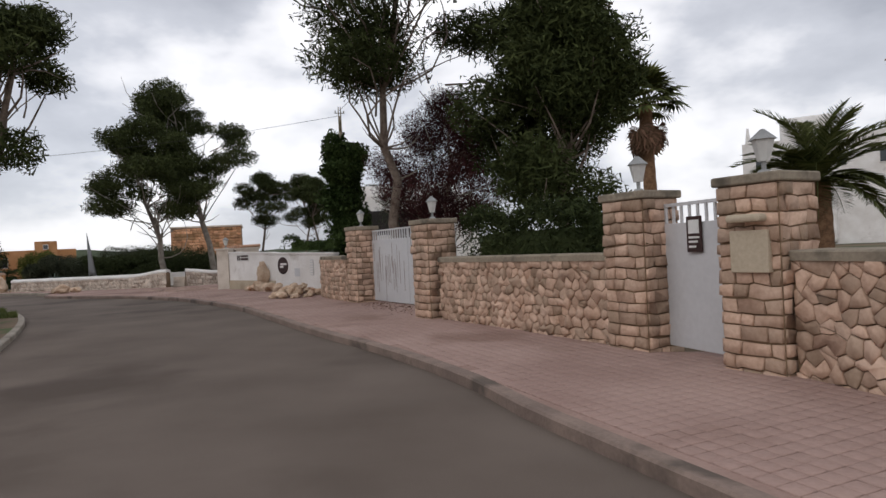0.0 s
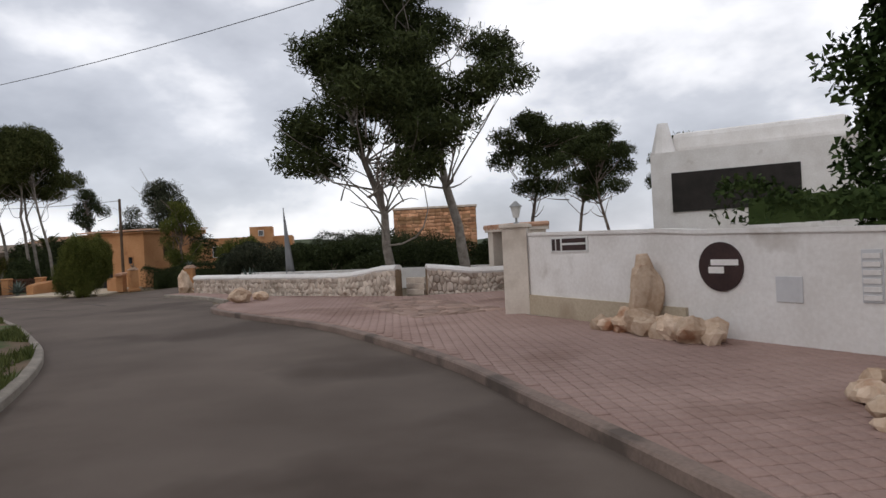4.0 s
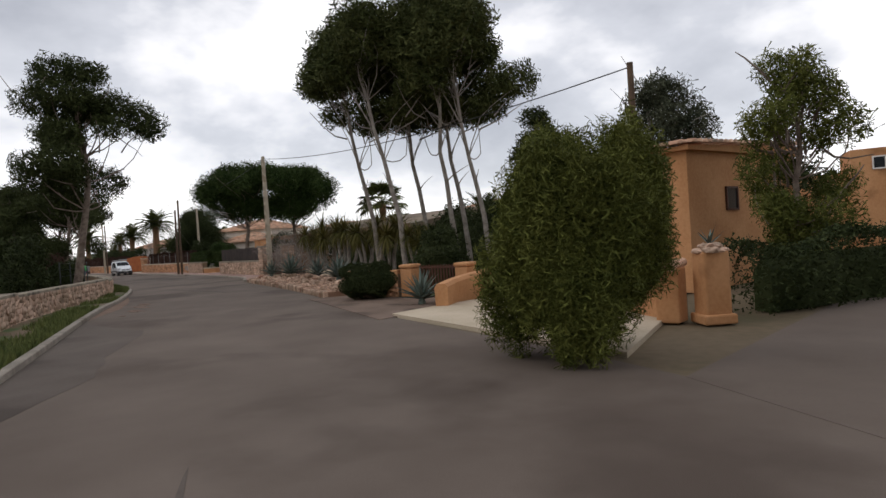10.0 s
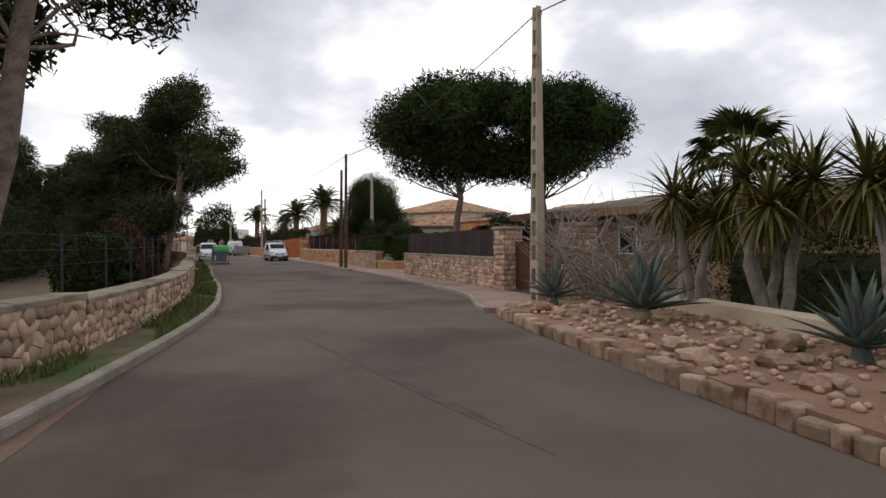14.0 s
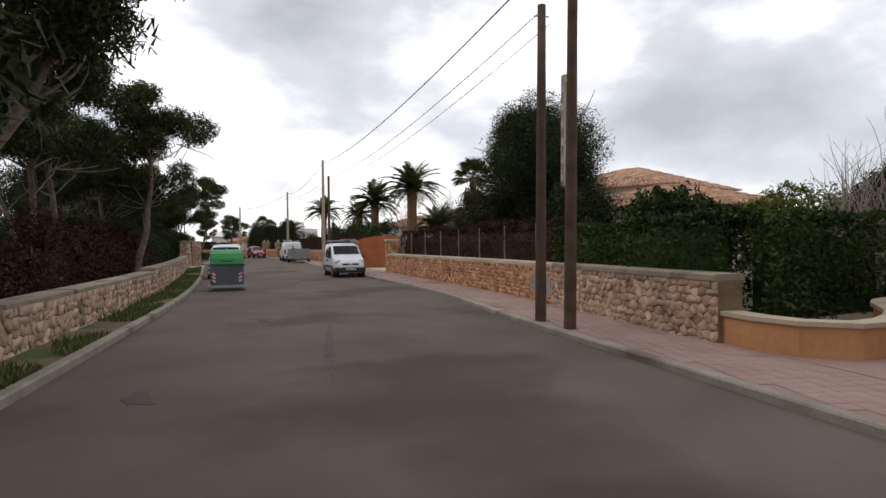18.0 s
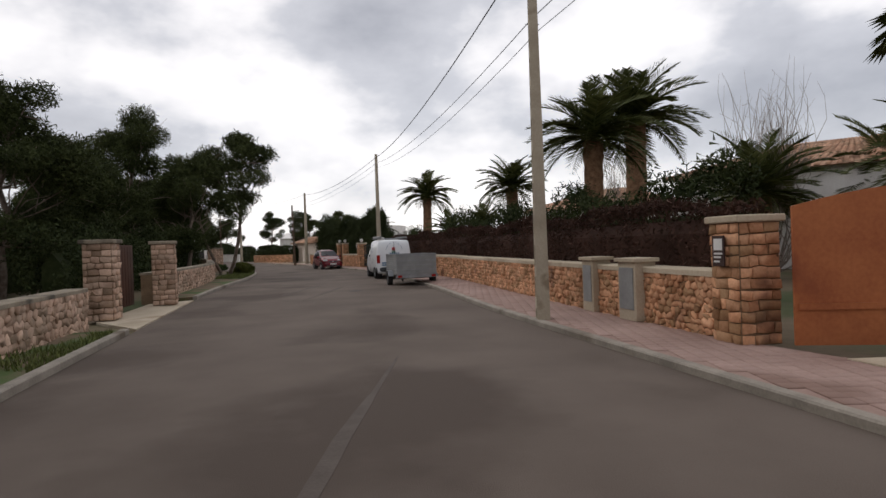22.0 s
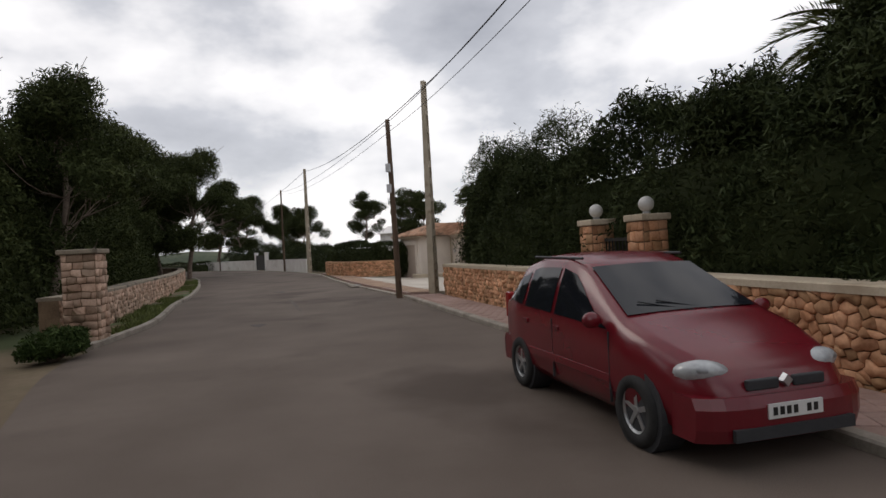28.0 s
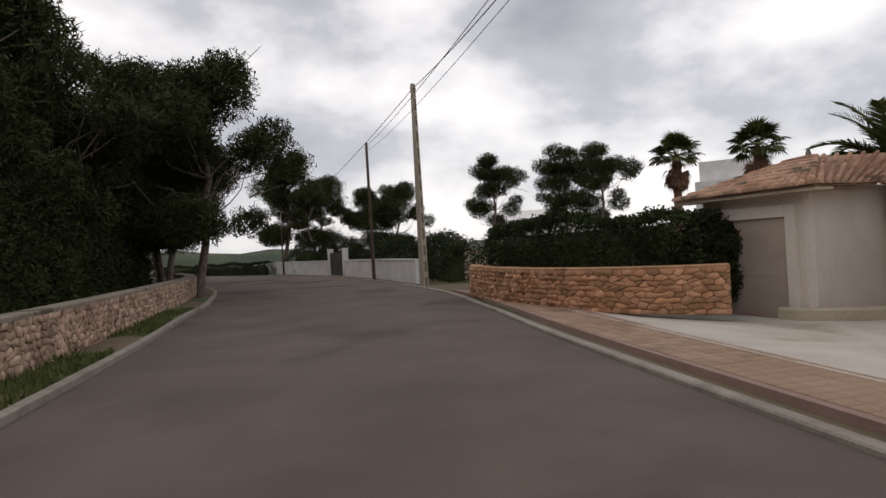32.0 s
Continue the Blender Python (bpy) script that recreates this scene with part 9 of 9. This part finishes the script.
def small_van(label, glazed, rack, dark_bumper):
    """A compact high-roofed van."""
    th = thing("van", label, "van")
    sh = Shell([(-2.0, 0.5), (-1.99, 1.05), (-1.90, 1.66), (-1.72, 1.77), (-0.4, 1.81), (0.12, 1.76), (0.36, 1.66), (0.98, 1.17), (1.2, 1.10), (1.72, 0.95), (1.92, 0.80), (2.0, 0.60)],
               [(-2.0, 1.02), (0.9, 1.0), (1.3, 0.9), (2.0, 0.62)], [(-2.0, 0.74), (-1.9, 0.80), (-1.5, 0.83), (1.3, 0.83), (1.75, 0.77), (1.92, 0.66), (2.0, 0.56)],
               [(-2.0, 0.66), (-1.7, 0.70), (0.1, 0.70), (0.95, 0.76), (1.3, 0.74), (1.8, 0.64), (2.0, 0.5)])
    sh.body("body", WHITEPAINT, th)
    arches(sh, th, (1.22, -1.36), 0.3)
    for x in (1.22, -1.36):
        for y in (-0.75, 0.75):
            wheel(th, x, y, 0.3)
    sh.screen("windscreen", 0.93, 0.38, 0.9, AUTOGLASS, th)
    for sgn in (-1, 1):
        sh.pane("front_window", [(-0.42, 0.02), (0.78, 0.02), (-0.42, 0.86), (0.2, 0.86), (0.55, 0.5), (0.78, 0.1)], sgn, AUTOGLASS, th)
        sh.pane("side_window", [(-1.15, 0.04), (-0.52, 0.04), (-1.15, 0.86), (-0.52, 0.86)], sgn, AUTOGLASS, th)
        if glazed:
            sh.pane("rear_side_window", [(-1.82, 0.06), (-1.25, 0.04), (-1.78, 0.8), (-1.25, 0.85)], sgn, AUTOGLASS, th)
        a, b = sorted((sgn * sh.lower(0, 0.6, -0.02), sgn * sh.lower(0, 0.6, 0.018)))
        part("rubbing_strip", box_bm(-1.0, a, 0.5, 0.82, b, 0.62, bevel=0.008), BUMPER, th)
        a, b = sorted((sgn * sh.lower(-1.75, 0.6, -0.02), sgn * sh.lower(-1.75, 0.6, 0.014)))
        part("rubbing_strip", box_bm(-1.92, a, 0.5, -1.72, b, 0.62, bevel=0.008), BUMPER, th)
        for x in (-0.3, -0.62):
            a, b = sorted((sgn * sh.lower(x, 0.85, -0.02), sgn * sh.lower(x, 0.85, 0.02)))
            part("door_handle", box_bm(x - 0.06, a, 0.8, x + 0.06, b, 0.92, bevel=0.012), BUMPER, th)
        for x in (-0.47, 0.86, -1.2):
            a, b = sorted((sgn * (sh.lower(x, 0.7) - 0.02), sgn * (sh.lower(x, 0.7) + 0.003)))
            part("door_gap", box_bm(x - 0.006, a, 0.34, x + 0.006, b, 0.98), BUMPER, th)
        headlamp(th, sh, 1.70, 0.57, 0.76, 0.17, 0.2, 0.17, sgn)
        a, b = sorted((sgn * 0.62, sgn * 0.78))
        part("tail_lamp", box_bm(-2.005, a, 0.85, -1.9, b, 1.3, bevel=0.02), TAILRED, th)
    end_panel(sh, "front_bumper", 2.0, 0.26, 0.54, 1.0, 1.0, BUMPER if dark_bumper else WHITEPAINT, th, 0.05)
    if not dark_bumper:
        end_panel(sh, "bumper_band", 2.0, 0.40, 0.54, 1.005, 1.0, BUMPER, th, 0.056)
        part("lower_grille", box_bm(2.03, -0.5, 0.28, 2.062, 0.5, 0.33), BUMPER, th)
    end_panel(sh, "rear_bumper", -2.0, 0.28, 0.56, 1.0, 1.0, BUMPER, th, 0.05)
    for a, b in ((-0.42, -0.08), (0.08, 0.42)):
        part("grille", box_bm(1.955, a, 0.64, 1.99, b, 0.74, bevel=0.012), BUMPER, th)
    bm = bmesh.new()
    cyl(bm, (1.965, 0, 0.69), (2.0, 0, 0.69), 0.07, 0.055, 4)
    part("badge", bm, RIM, th)
    plate(th, 2.05, 0.40)
    mirror(th, 0.72, 0.83, 1.08, BUMPER)
    part("aerial", cyl_bm((0.1, 0, 1.78), (-0.05, 0, 1.98), 0.006, 0.004, 5), BUMPER, th)
    for sgn in (-1, 1):
        part("wiper", cyl_bm((0.97, sgn * 0.1 + 0.1, 1.19), (0.84, sgn * 0.1 - 0.42, 1.31), 0.008, 0.008, 5), BUMPER, th)
    if rack:
        for x in (-1.4, -0.5, 0.1):
            part("rack_bar", cyl_bm((x, -0.68, 1.92), (x, 0.68, 1.92), 0.016, 0.016, 6), GREYMETAL, th)
            for sgn in (-1, 1):
                part("rack_foot", cyl_bm((x, sgn * 0.64, 1.74), (x, sgn * 0.66, 1.93), 0.02, 0.016, 6), GREYMETAL, th)
        for y in (-0.68, 0.68, -0.35, -0.1):
            part("rack_rail", cyl_bm((-1.7, y, 1.945), (0.35, y, 1.945), 0.016, 0.016, 6), GREYMETAL, th)
        for k, y in enumerate((0.15, 0.5)):
            part("ladder_rail", box_bm(-1.85, y - 0.02, 1.96, 0.75, y + 0.02, 2.03), GREYMETAL, th)
        for k in range(9):
            part("ladder_rung", cyl_bm((-1.7 + k * 0.29, 0.15, 1.995), (-1.7 + k * 0.29, 0.5, 1.995), 0.014, 0.014, 6), GREYMETAL, th)
    return th


v1 = small_van("white glazed compact van parked by the verge", True, False, False)
v1.matrix_basis = pose(-113.1, 42.6, 0, 0, 0, 4) @ Matrix.Diagonal((0.94, 0.94, 0.92, 1))
v2 = small_van("white compact van with a ladder on its roof rack", False, True, True)
v2.matrix_basis = pose(-111.9, 48.4, 0, 0, 0, 7) @ Matrix.Diagonal((0.93, 0.93, 0.92, 1))

# red people carrier
rc = thing("car", "dark red hatchback people carrier parked at the kerb", "car")
sh = Shell([(-2.08, 0.5), (-2.04, 0.98), (-1.86, 1.28), (-1.5, 1.5), (-0.9, 1.61), (-0.3, 1.605), (0.1, 1.52), (1.02, 1.06), (1.3, 0.98), (1.8, 0.82), (2.0, 0.68), (2.08, 0.5)],
           [(-2.08, 0.98), (-1.6, 1.0), (0.9, 0.94), (1.4, 0.84), (2.08, 0.52)], [(-2.08, 0.66), (-1.9, 0.78), (-1.4, 0.85), (1.2, 0.86), (1.7, 0.79), (1.95, 0.66), (2.08, 0.5)],
           [(-2.08, 0.55), (-1.5, 0.62), (-0.3, 0.64), (0.2, 0.64), (1.0, 0.76), (1.4, 0.74), (1.85, 0.62), (2.08, 0.44)], 0.22)
sh.body("body", REDPAINT, rc)
arches(sh, rc, (1.28, -1.3), 0.31)
for x in (1.28, -1.3):
    for y in (-0.77, 0.77):
        wheel(rc, x, y, 0.31, spokes=5)
sh.screen("windscreen", 0.98, 0.16, 0.92, AUTOGLASS, rc)
sh.screen("rear_window", -1.5, -1.95, 0.86, AUTOGLASS, rc)
for sgn in (-1, 1):
    sh.pane("front_window", [(-0.28, 0.03), (0.86, 0.03), (-0.28, 0.88), (0.0, 0.86), (0.5, 0.42), (0.86, 0.06)], sgn, AUTOGLASS, rc)
    sh.pane("rear_side_window", [(-1.12, 0.04), (-0.36, 0.03), (-1.12, 0.84), (-0.36, 0.88)], sgn, AUTOGLASS, rc)
    sh.pane("quarter_window", [(-1.72, 0.12), (-1.2, 0.05), (-1.66, 0.4), (-1.45, 0.7), (-1.2, 0.82)], sgn, AUTOGLASS, rc)
    a, b = sorted((sgn * sh.lower(0, 0.52, -0.02), sgn * sh.lower(0, 0.52, 0.014)))
    part("rubbing_strip", box_bm(-0.95, a, 0.47, 0.9, b, 0.55, bevel=0.008), REDPAINT, rc)
    for x in (-0.2, -1.05):
        a, b = sorted((sgn * sh.lower(x, 0.84, -0.02), sgn * sh.lower(x, 0.84, 0.02)))
        part("door_handle", box_bm(x - 0.09, a, 0.82, x + 0.05, b, 0.87, bevel=0.01), REDPAINT, rc)
    for x in (-0.33, 0.9):
        a, b = sorted((sgn * (sh.lower(x, 0.7) - 0.02), sgn * (sh.lower(x, 0.7) + 0.003)))
        part("door_gap", box_bm(x - 0.005, a, 0.3, x + 0.005, b, 0.93), BUMPER, rc)
    headlamp(rc, sh, 1.78, 0.56, 0.69, 0.16, 0.22, 0.10, sgn)
    a, b = sorted((sgn * 0.52, sgn * 0.74))
    part("tail_lamp", box_bm(-2.06, a, 0.78, -1.9, b, 1.12, bevel=0.03), TAILRED, rc)
    part("roof_rail", cyl_bm((-1.3, sgn * 0.58, 1.58), (0.0, sgn * 0.6, 1.57), 0.014, 0.014, 6), BUMPER, rc)
    part("wiper", cyl_bm((1.0, sgn * 0.1 + 0.1, 1.07), (0.85, sgn * 0.1 - 0.4, 1.17), 0.008, 0.008, 5), BUMPER, rc)
end_panel(sh, "front_bumper", 2.08, 0.22, 0.55, 1.0, 1.0, REDPAINT, rc, 0.05)
end_panel(sh, "rear_bumper", -2.08, 0.26, 0.58, 1.0, 1.0, REDPAINT, rc, 0.04)
part("lower_grille", box_bm(2.11, -0.55, 0.24, 2.145, 0.55, 0.33), BUMPER, rc)
for a, b in ((-0.36, -0.07), (0.07, 0.36)):
    part("grille", box_bm(2.02, a, 0.58, 2.065, b, 0.66, bevel=0.012), BUMPER, rc)
part("badge", cyl_bm((2.03, 0, 0.63), (2.075, 0, 0.63), 0.055, 0.045, 4), RIM, rc)
plate(rc, 2.13, 0.38)
mirror(rc, 0.78, 0.85, 1.03, REDPAINT)
rc.matrix_basis = pose(-162.4, 40.28, 0, 0, 0, 19)
rc.scale = (0.92, 0.92, 0.94)

# white panel van, seen from behind
pv_ = thing("van", "white panel van with painted garden firm lettering", "van")
sh = Shell([(-2.22, 0.5), (-2.21, 1.1), (-2.14, 1.8), (-2.0, 1.9), (-0.4, 1.94), (0.35, 1.9), (0.58, 1.78), (1.25, 1.2), (1.45, 1.12), (1.95, 0.96), (2.12, 0.8), (2.2, 0.55)],
           [(-2.22, 1.08), (1.2, 1.06), (1.5, 0.96), (2.2, 0.6)], [(-2.22, 0.84), (-2.1, 0.88), (1.4, 0.89), (1.9, 0.8), (2.1, 0.68), (2.2, 0.55)],
           [(-2.22, 0.74), (-2.0, 0.77), (0.4, 0.76), (1.2, 0.82), (1.6, 0.78), (2.2, 0.5)], 0.28)
sh.body("body", WHITEPAINT, pv_)
arches(sh, pv_, (1.38, -1.42), 0.31)
for x in (1.38, -1.42):
    for y in (-0.79, 0.79):
        wheel(pv_, x, y, 0.31, rim_mat=GREYMETAL)
sh.screen("windscreen", 1.2, 0.6, 0.9, AUTOGLASS, pv_)
for sgn in (-1, 1):
    sh.pane("front_window", [(0.2, 0.03), (1.06, 0.03), (0.2, 0.84), (0.5, 0.84), (0.8, 0.45), (1.06, 0.1)], sgn, AUTOGLASS, pv_)
    a, b = sorted((sgn * 0.7, sgn * 0.86))
    part("tail_lamp", box_bm(-2.235, a, 0.78, -2.12, b, 1.18, bevel=0.015), TAILRED, pv_)
    for x in (0.12, -0.95, 1.12):
        a, b = sorted((sgn * (sh.lower(x, 0.7) - 0.02), sgn * (sh.lower(x, 0.7) + 0.003)))
        part("door_gap", box_bm(x - 0.006, a, 0.36, x + 0.006, b, 1.04), BUMPER, pv_)
    part("fuel_flap", cyl_bm((-0.55, sgn * (sh.lower(-0.55, 0.8) - 0.02), 0.8), (-0.55, sgn * (sh.lower(-0.55, 0.8) + 0.004), 0.8), 0.06, 0.06, 14), BUMPER, pv_)
    # lettering that cannot be read, as bars
    for k, (x0, x1, z) in enumerate([(0.0, -0.3, 1.66), (0.0, -0.22, 1.56), (0.0, -0.45, 1.46), (0.0, -0.62, 1.32)]):
        t = (z - float(sh.waist(-0.3))) / (float(sh.top(-0.3)) - float(sh.waist(-0.3)))
        y, zz = sh.side(-0.3, min(t / 0.92, 1), 0.004)
        a, b = sorted((sgn * (y - 0.01), sgn * (y + 0.002)))
        part("text_bar", box_bm(x1 - 0.1, a, zz - 0.015, x0 - 0.1, b, zz + 0.015), INK_BLUE, pv_)
end_panel(sh, "rear_bumper", -2.22, 0.36, 0.58, 1.0, 1.0, BUMPER, pv_, 0.06)
end_panel(sh, "front_bumper", 2.2, 0.3, 0.56, 1.0, 1.0, BUMPER, pv_, 0.05)
part("door_gap", box_bm(-2.222, -0.006, 0.55, -2.2, 0.006, 1.86), BUMPER, pv_)
part("door_handle", box_bm(-2.245, 0.03, 0.95, -2.215, 0.12, 1.1, bevel=0.008), BUMPER, pv_)
plate(pv_, -2.222, 0.93, 0.46, 0.13)
mirror(pv_, 0.95, 0.89, 1.15, BUMPER)
for k, z in enumerate((0.66, 0.76)):
    part("text_bar", box_bm(-2.226, 0.14, z, -2.216, 0.62, z + 0.06), INK_BLUE, pv_)
bm = bmesh.new()
for dy, dz, t in ((0, 0, 0), (-0.05, -0.02, 24), (0.05, -0.02, -24)):
    ball(bm, (0, dy, dz), (0.006, 0.035, 0.085), 10, 6)
ob = part("tulip_emblem", bm, INK_RED, pv_)
ob.matrix_basis = pose(-2.2, 0.02, 1.48)
bm = bmesh.new()
box(bm, -0.006, -0.01, -0.2, 0.004, 0.01, 0)
ball(bm, (0, 0.06, -0.13), (0.006, 0.03, 0.08), 8, 6)
ball(bm, (0, -0.06, -0.13), (0.006, 0.03, 0.08), 8, 6)
ob = part("tulip_stem", bm, INK_GREEN, pv_)
ob.matrix_basis = pose(-2.2, 0.02, 1.45)


WORDS = "JARDINS I PISCINES"
for i, ch in enumerate(WORDS):
    if ch != " ":
        a = radians(168 - 156 * i / (len(WORDS) - 1))
        m = Matrix.Translation((-2.225, -0.38 * math.cos(a) * -1.0 * -1.0, 1.36 + 0.38 * math.sin(a))) @ Euler((radians(90), 0, radians(-90)), "XYZ").to_matrix().to_4x4() @ Matrix.Rotation(a - radians(90), 4, "Z")
        put("letter", LETTERS[ch], INK_BLUE, pv_, m=m)
for k in range(5):
    part("text_bar", box_bm(-2.226, -0.24 + k * 0.1, 1.2, -2.216, -0.18 + k * 0.1, 1.28), INK_BLUE, pv_)
for x in (-1.6, -0.2):
    part("roof_bar", box_bm(x - 0.02, -0.78, 1.97, x + 0.02, 0.78, 2.0), GREYMETAL, pv_)
part("roof_plank", box_bm(-1.9, -0.72, 2.0, 0.2, -0.5, 2.06), GREYMETAL, pv_)
part("roof_tube", cyl_bm((-2.1, 0.62, 2.06), (0.4, 0.62, 2.06), 0.06, 0.06, 10), GREYBOX, pv_)
pv_.matrix_basis = pose(-145.2, 44.95, 0, 0, 0, 188.5)

# box trailer
tr = thing("trailer", "grey galvanised box trailer behind the van", "trailer")
part("floor", box_bm(-1.35, -0.78, 0.5, 1.35, 0.78, 0.56), GREYMETAL, tr)
for nm, (x0, y0, x1, y1) in {"side_panel": (-1.35, -0.8, 1.35, -0.77), "side_panel.": (-1.35, 0.77, 1.35, 0.8), "tailboard": (-1.38, -0.8, -1.35, 0.8), "front_panel": (1.35, -0.8, 1.38, 0.8)}.items():
    pnl = part(nm.strip("."), box_bm(x0, y0, 0.52, x1, y1, 1.36), GREYBOX, tr)
    for k in range(4):
        z = 0.7 + k * 0.2
        if x1 - x0 > 1:
            s_ = -1 if y0 < 0 else 1
            a, b = sorted(((y0 if s_ < 0 else y1), (y0 if s_ < 0 else y1) + s_ * 0.018))
            part("rib", box_bm(x0, a, z, x1, b, z + 0.03), GREYMETAL, pnl)
        else:
            s_ = -1 if x0 < 0 else 1
            a, b = sorted(((x0 if s_ < 0 else x1), (x0 if s_ < 0 else x1) + s_ * 0.018))
            part("rib", box_bm(a, y0, z, b, y1, z + 0.03), GREYMETAL, pnl)
    part("top_rail", box_bm(x0 - 0.012, y0 - 0.012, 1.36, x1 + 0.012, y1 + 0.012, 1.4), GREYMETAL, pnl)
for y in (-0.9, 0.9):
    wheel(tr, -0.15, y, 0.29, rim_mat=GREYMETAL, spokes=8)
    s_ = 1 if y > 0 else -1
    for (xa, za), (xb, zb) in [((-0.55, 0.42), (-0.36, 0.66)), ((-0.36, 0.66), (0.1, 0.66)), ((0.1, 0.66), (0.27, 0.42))]:
        ang = math.degrees(math.atan2(zb - za, xb - xa))
        L = math.hypot(xb - xa, zb - za)
        part("mudguard", box_bm(-L / 2, -0.11, -0.008, L / 2, 0.11, 0.008, m=pose((xa + xb) / 2, y, (za + zb) / 2, 0, -ang, 0)), GREYMETAL, tr)
part("axle", cyl_bm((-0.15, -0.85, 0.29), (-0.15, 0.85, 0.29), 0.03, 0.03, 8), BLACKMETAL, tr)
part("light_bar", box_bm(-1.42, -0.85, 0.36, -1.37, 0.85, 0.5), GREYMETAL, tr)
for y in (-0.75, 0.6):
    part("tail_lamp", box_bm(-1.45, y, 0.38, -1.42, y + 0.17, 0.48), TAILRED, tr)
part("drawbar", cyl_bm((1.3, 0.35, 0.45), (2.35, 0, 0.45), 0.03, 0.03, 8), GREYMETAL, tr)
part("drawbar", cyl_bm((1.3, -0.35, 0.45), (2.35, 0, 0.45), 0.03, 0.03, 8), GREYMETAL, tr)
part("jockey_wheel", cyl_bm((2.05, -0.03, 0.1), (2.05, 0.03, 0.1), 0.1, 0.1, 14), TYRE, tr)
part("jockey_post", cyl_bm((2.05, 0, 0.1), (2.05, 0, 0.75), 0.02, 0.02, 8), GREYMETAL, tr)
tr.matrix_basis = pose(-138.4, 45.85, 0, 0, 0, 188)
tr.scale = (1, 1, 0.9)
rb = bush("cut green branches lying in the trailer", -138.5, 45.95, 0.56, 0.8, 0.5, 0.62, 140, SHRUB, 500, 0.12, 0.3, "garden_cuttings", "cuttings", stems=False)

# ---- recycling container ----
bn = thing("waste_container", "grey street waste container with a green domed lid", "waste container", pose(-103.6, 43.75, 0.0, 0, 0, 98))
PROFILE = [(-0.56, 0.16), (-0.60, 0.94), (-0.57, 1.12), (-0.46, 1.29), (-0.24, 1.40), (0.08, 1.43), (0.38, 1.36), (0.55, 1.1), (0.56, 0.16)]


def cheek(name, prof, x0, x1, material, label=""):
    """A profile in y and z drawn out along x."""
    bm = bmesh.new()
    a, b = ([bm.verts.new((x, y, z)) for y, z in prof] for x in (x0, x1))
    n = len(prof)
    bm.faces.new(a[::-1])
    bm.faces.new(b)
    for i in range(n):
        bm.faces.new((a[i], a[(i + 1) % n], b[(i + 1) % n], b[i]))
    bmesh.ops.recalc_face_normals(bm, faces=bm.faces)
    bmesh.ops.bevel(bm, geom=bm.edges[:], offset=0.012, segments=1, affect="EDGES")
    return part(name, bm, material, bn, label)


cheek("body", PROFILE, -0.56, 0.56, BINGREY)
lid = cheek("lid", [(y * 1.035 + (-0.012 if y < 0 else 0), z + 0.018) for y, z in PROFILE[1:-1]], -0.53, 0.53, BINGREEN, "green domed lid")
part("lid_handle", box_bm(-0.2, -0.635, 1.03, 0.2, -0.6, 1.06, bevel=0.008), BUMPER, lid)
part("lid_rim", box_bm(-0.55, -0.66, 0.93, 0.55, -0.58, 0.99, bevel=0.015), BINGREEN, lid)
part("skirt", box_bm(-0.62, -0.66, 0.02, 0.62, 0.62, 0.2, bevel=0.05), GREYBOX, bn)
part("foot_pedal", box_bm(-0.5, -0.7, 0.07, 0.5, -0.64, 0.11, bevel=0.01), BUMPER, bn)
part("lifting_knob", cyl_bm((0, 0.08, 1.42), (0, 0.08, 1.52), 0.035, 0.03, 10), GREYMETAL, bn)
for sgn in (-1, 1):
    part("trunnion", cyl_bm((sgn * 0.53, 0, 0.9), (sgn * 0.64, 0, 0.9), 0.05, 0.05, 10), GREYMETAL, bn)
    for k in range(6):
        ob = part("reflective_stripe", box_bm(-0.06, -0.006, -0.028, 0.06, 0.006, 0.028), INK_RED if k % 2 else SIGNWHITE, bn)
        ob.matrix_basis = pose(sgn * 0.44, -0.588 - 0.0015 * k, 0.36 + k * 0.06, -3, sgn * -32, 0)
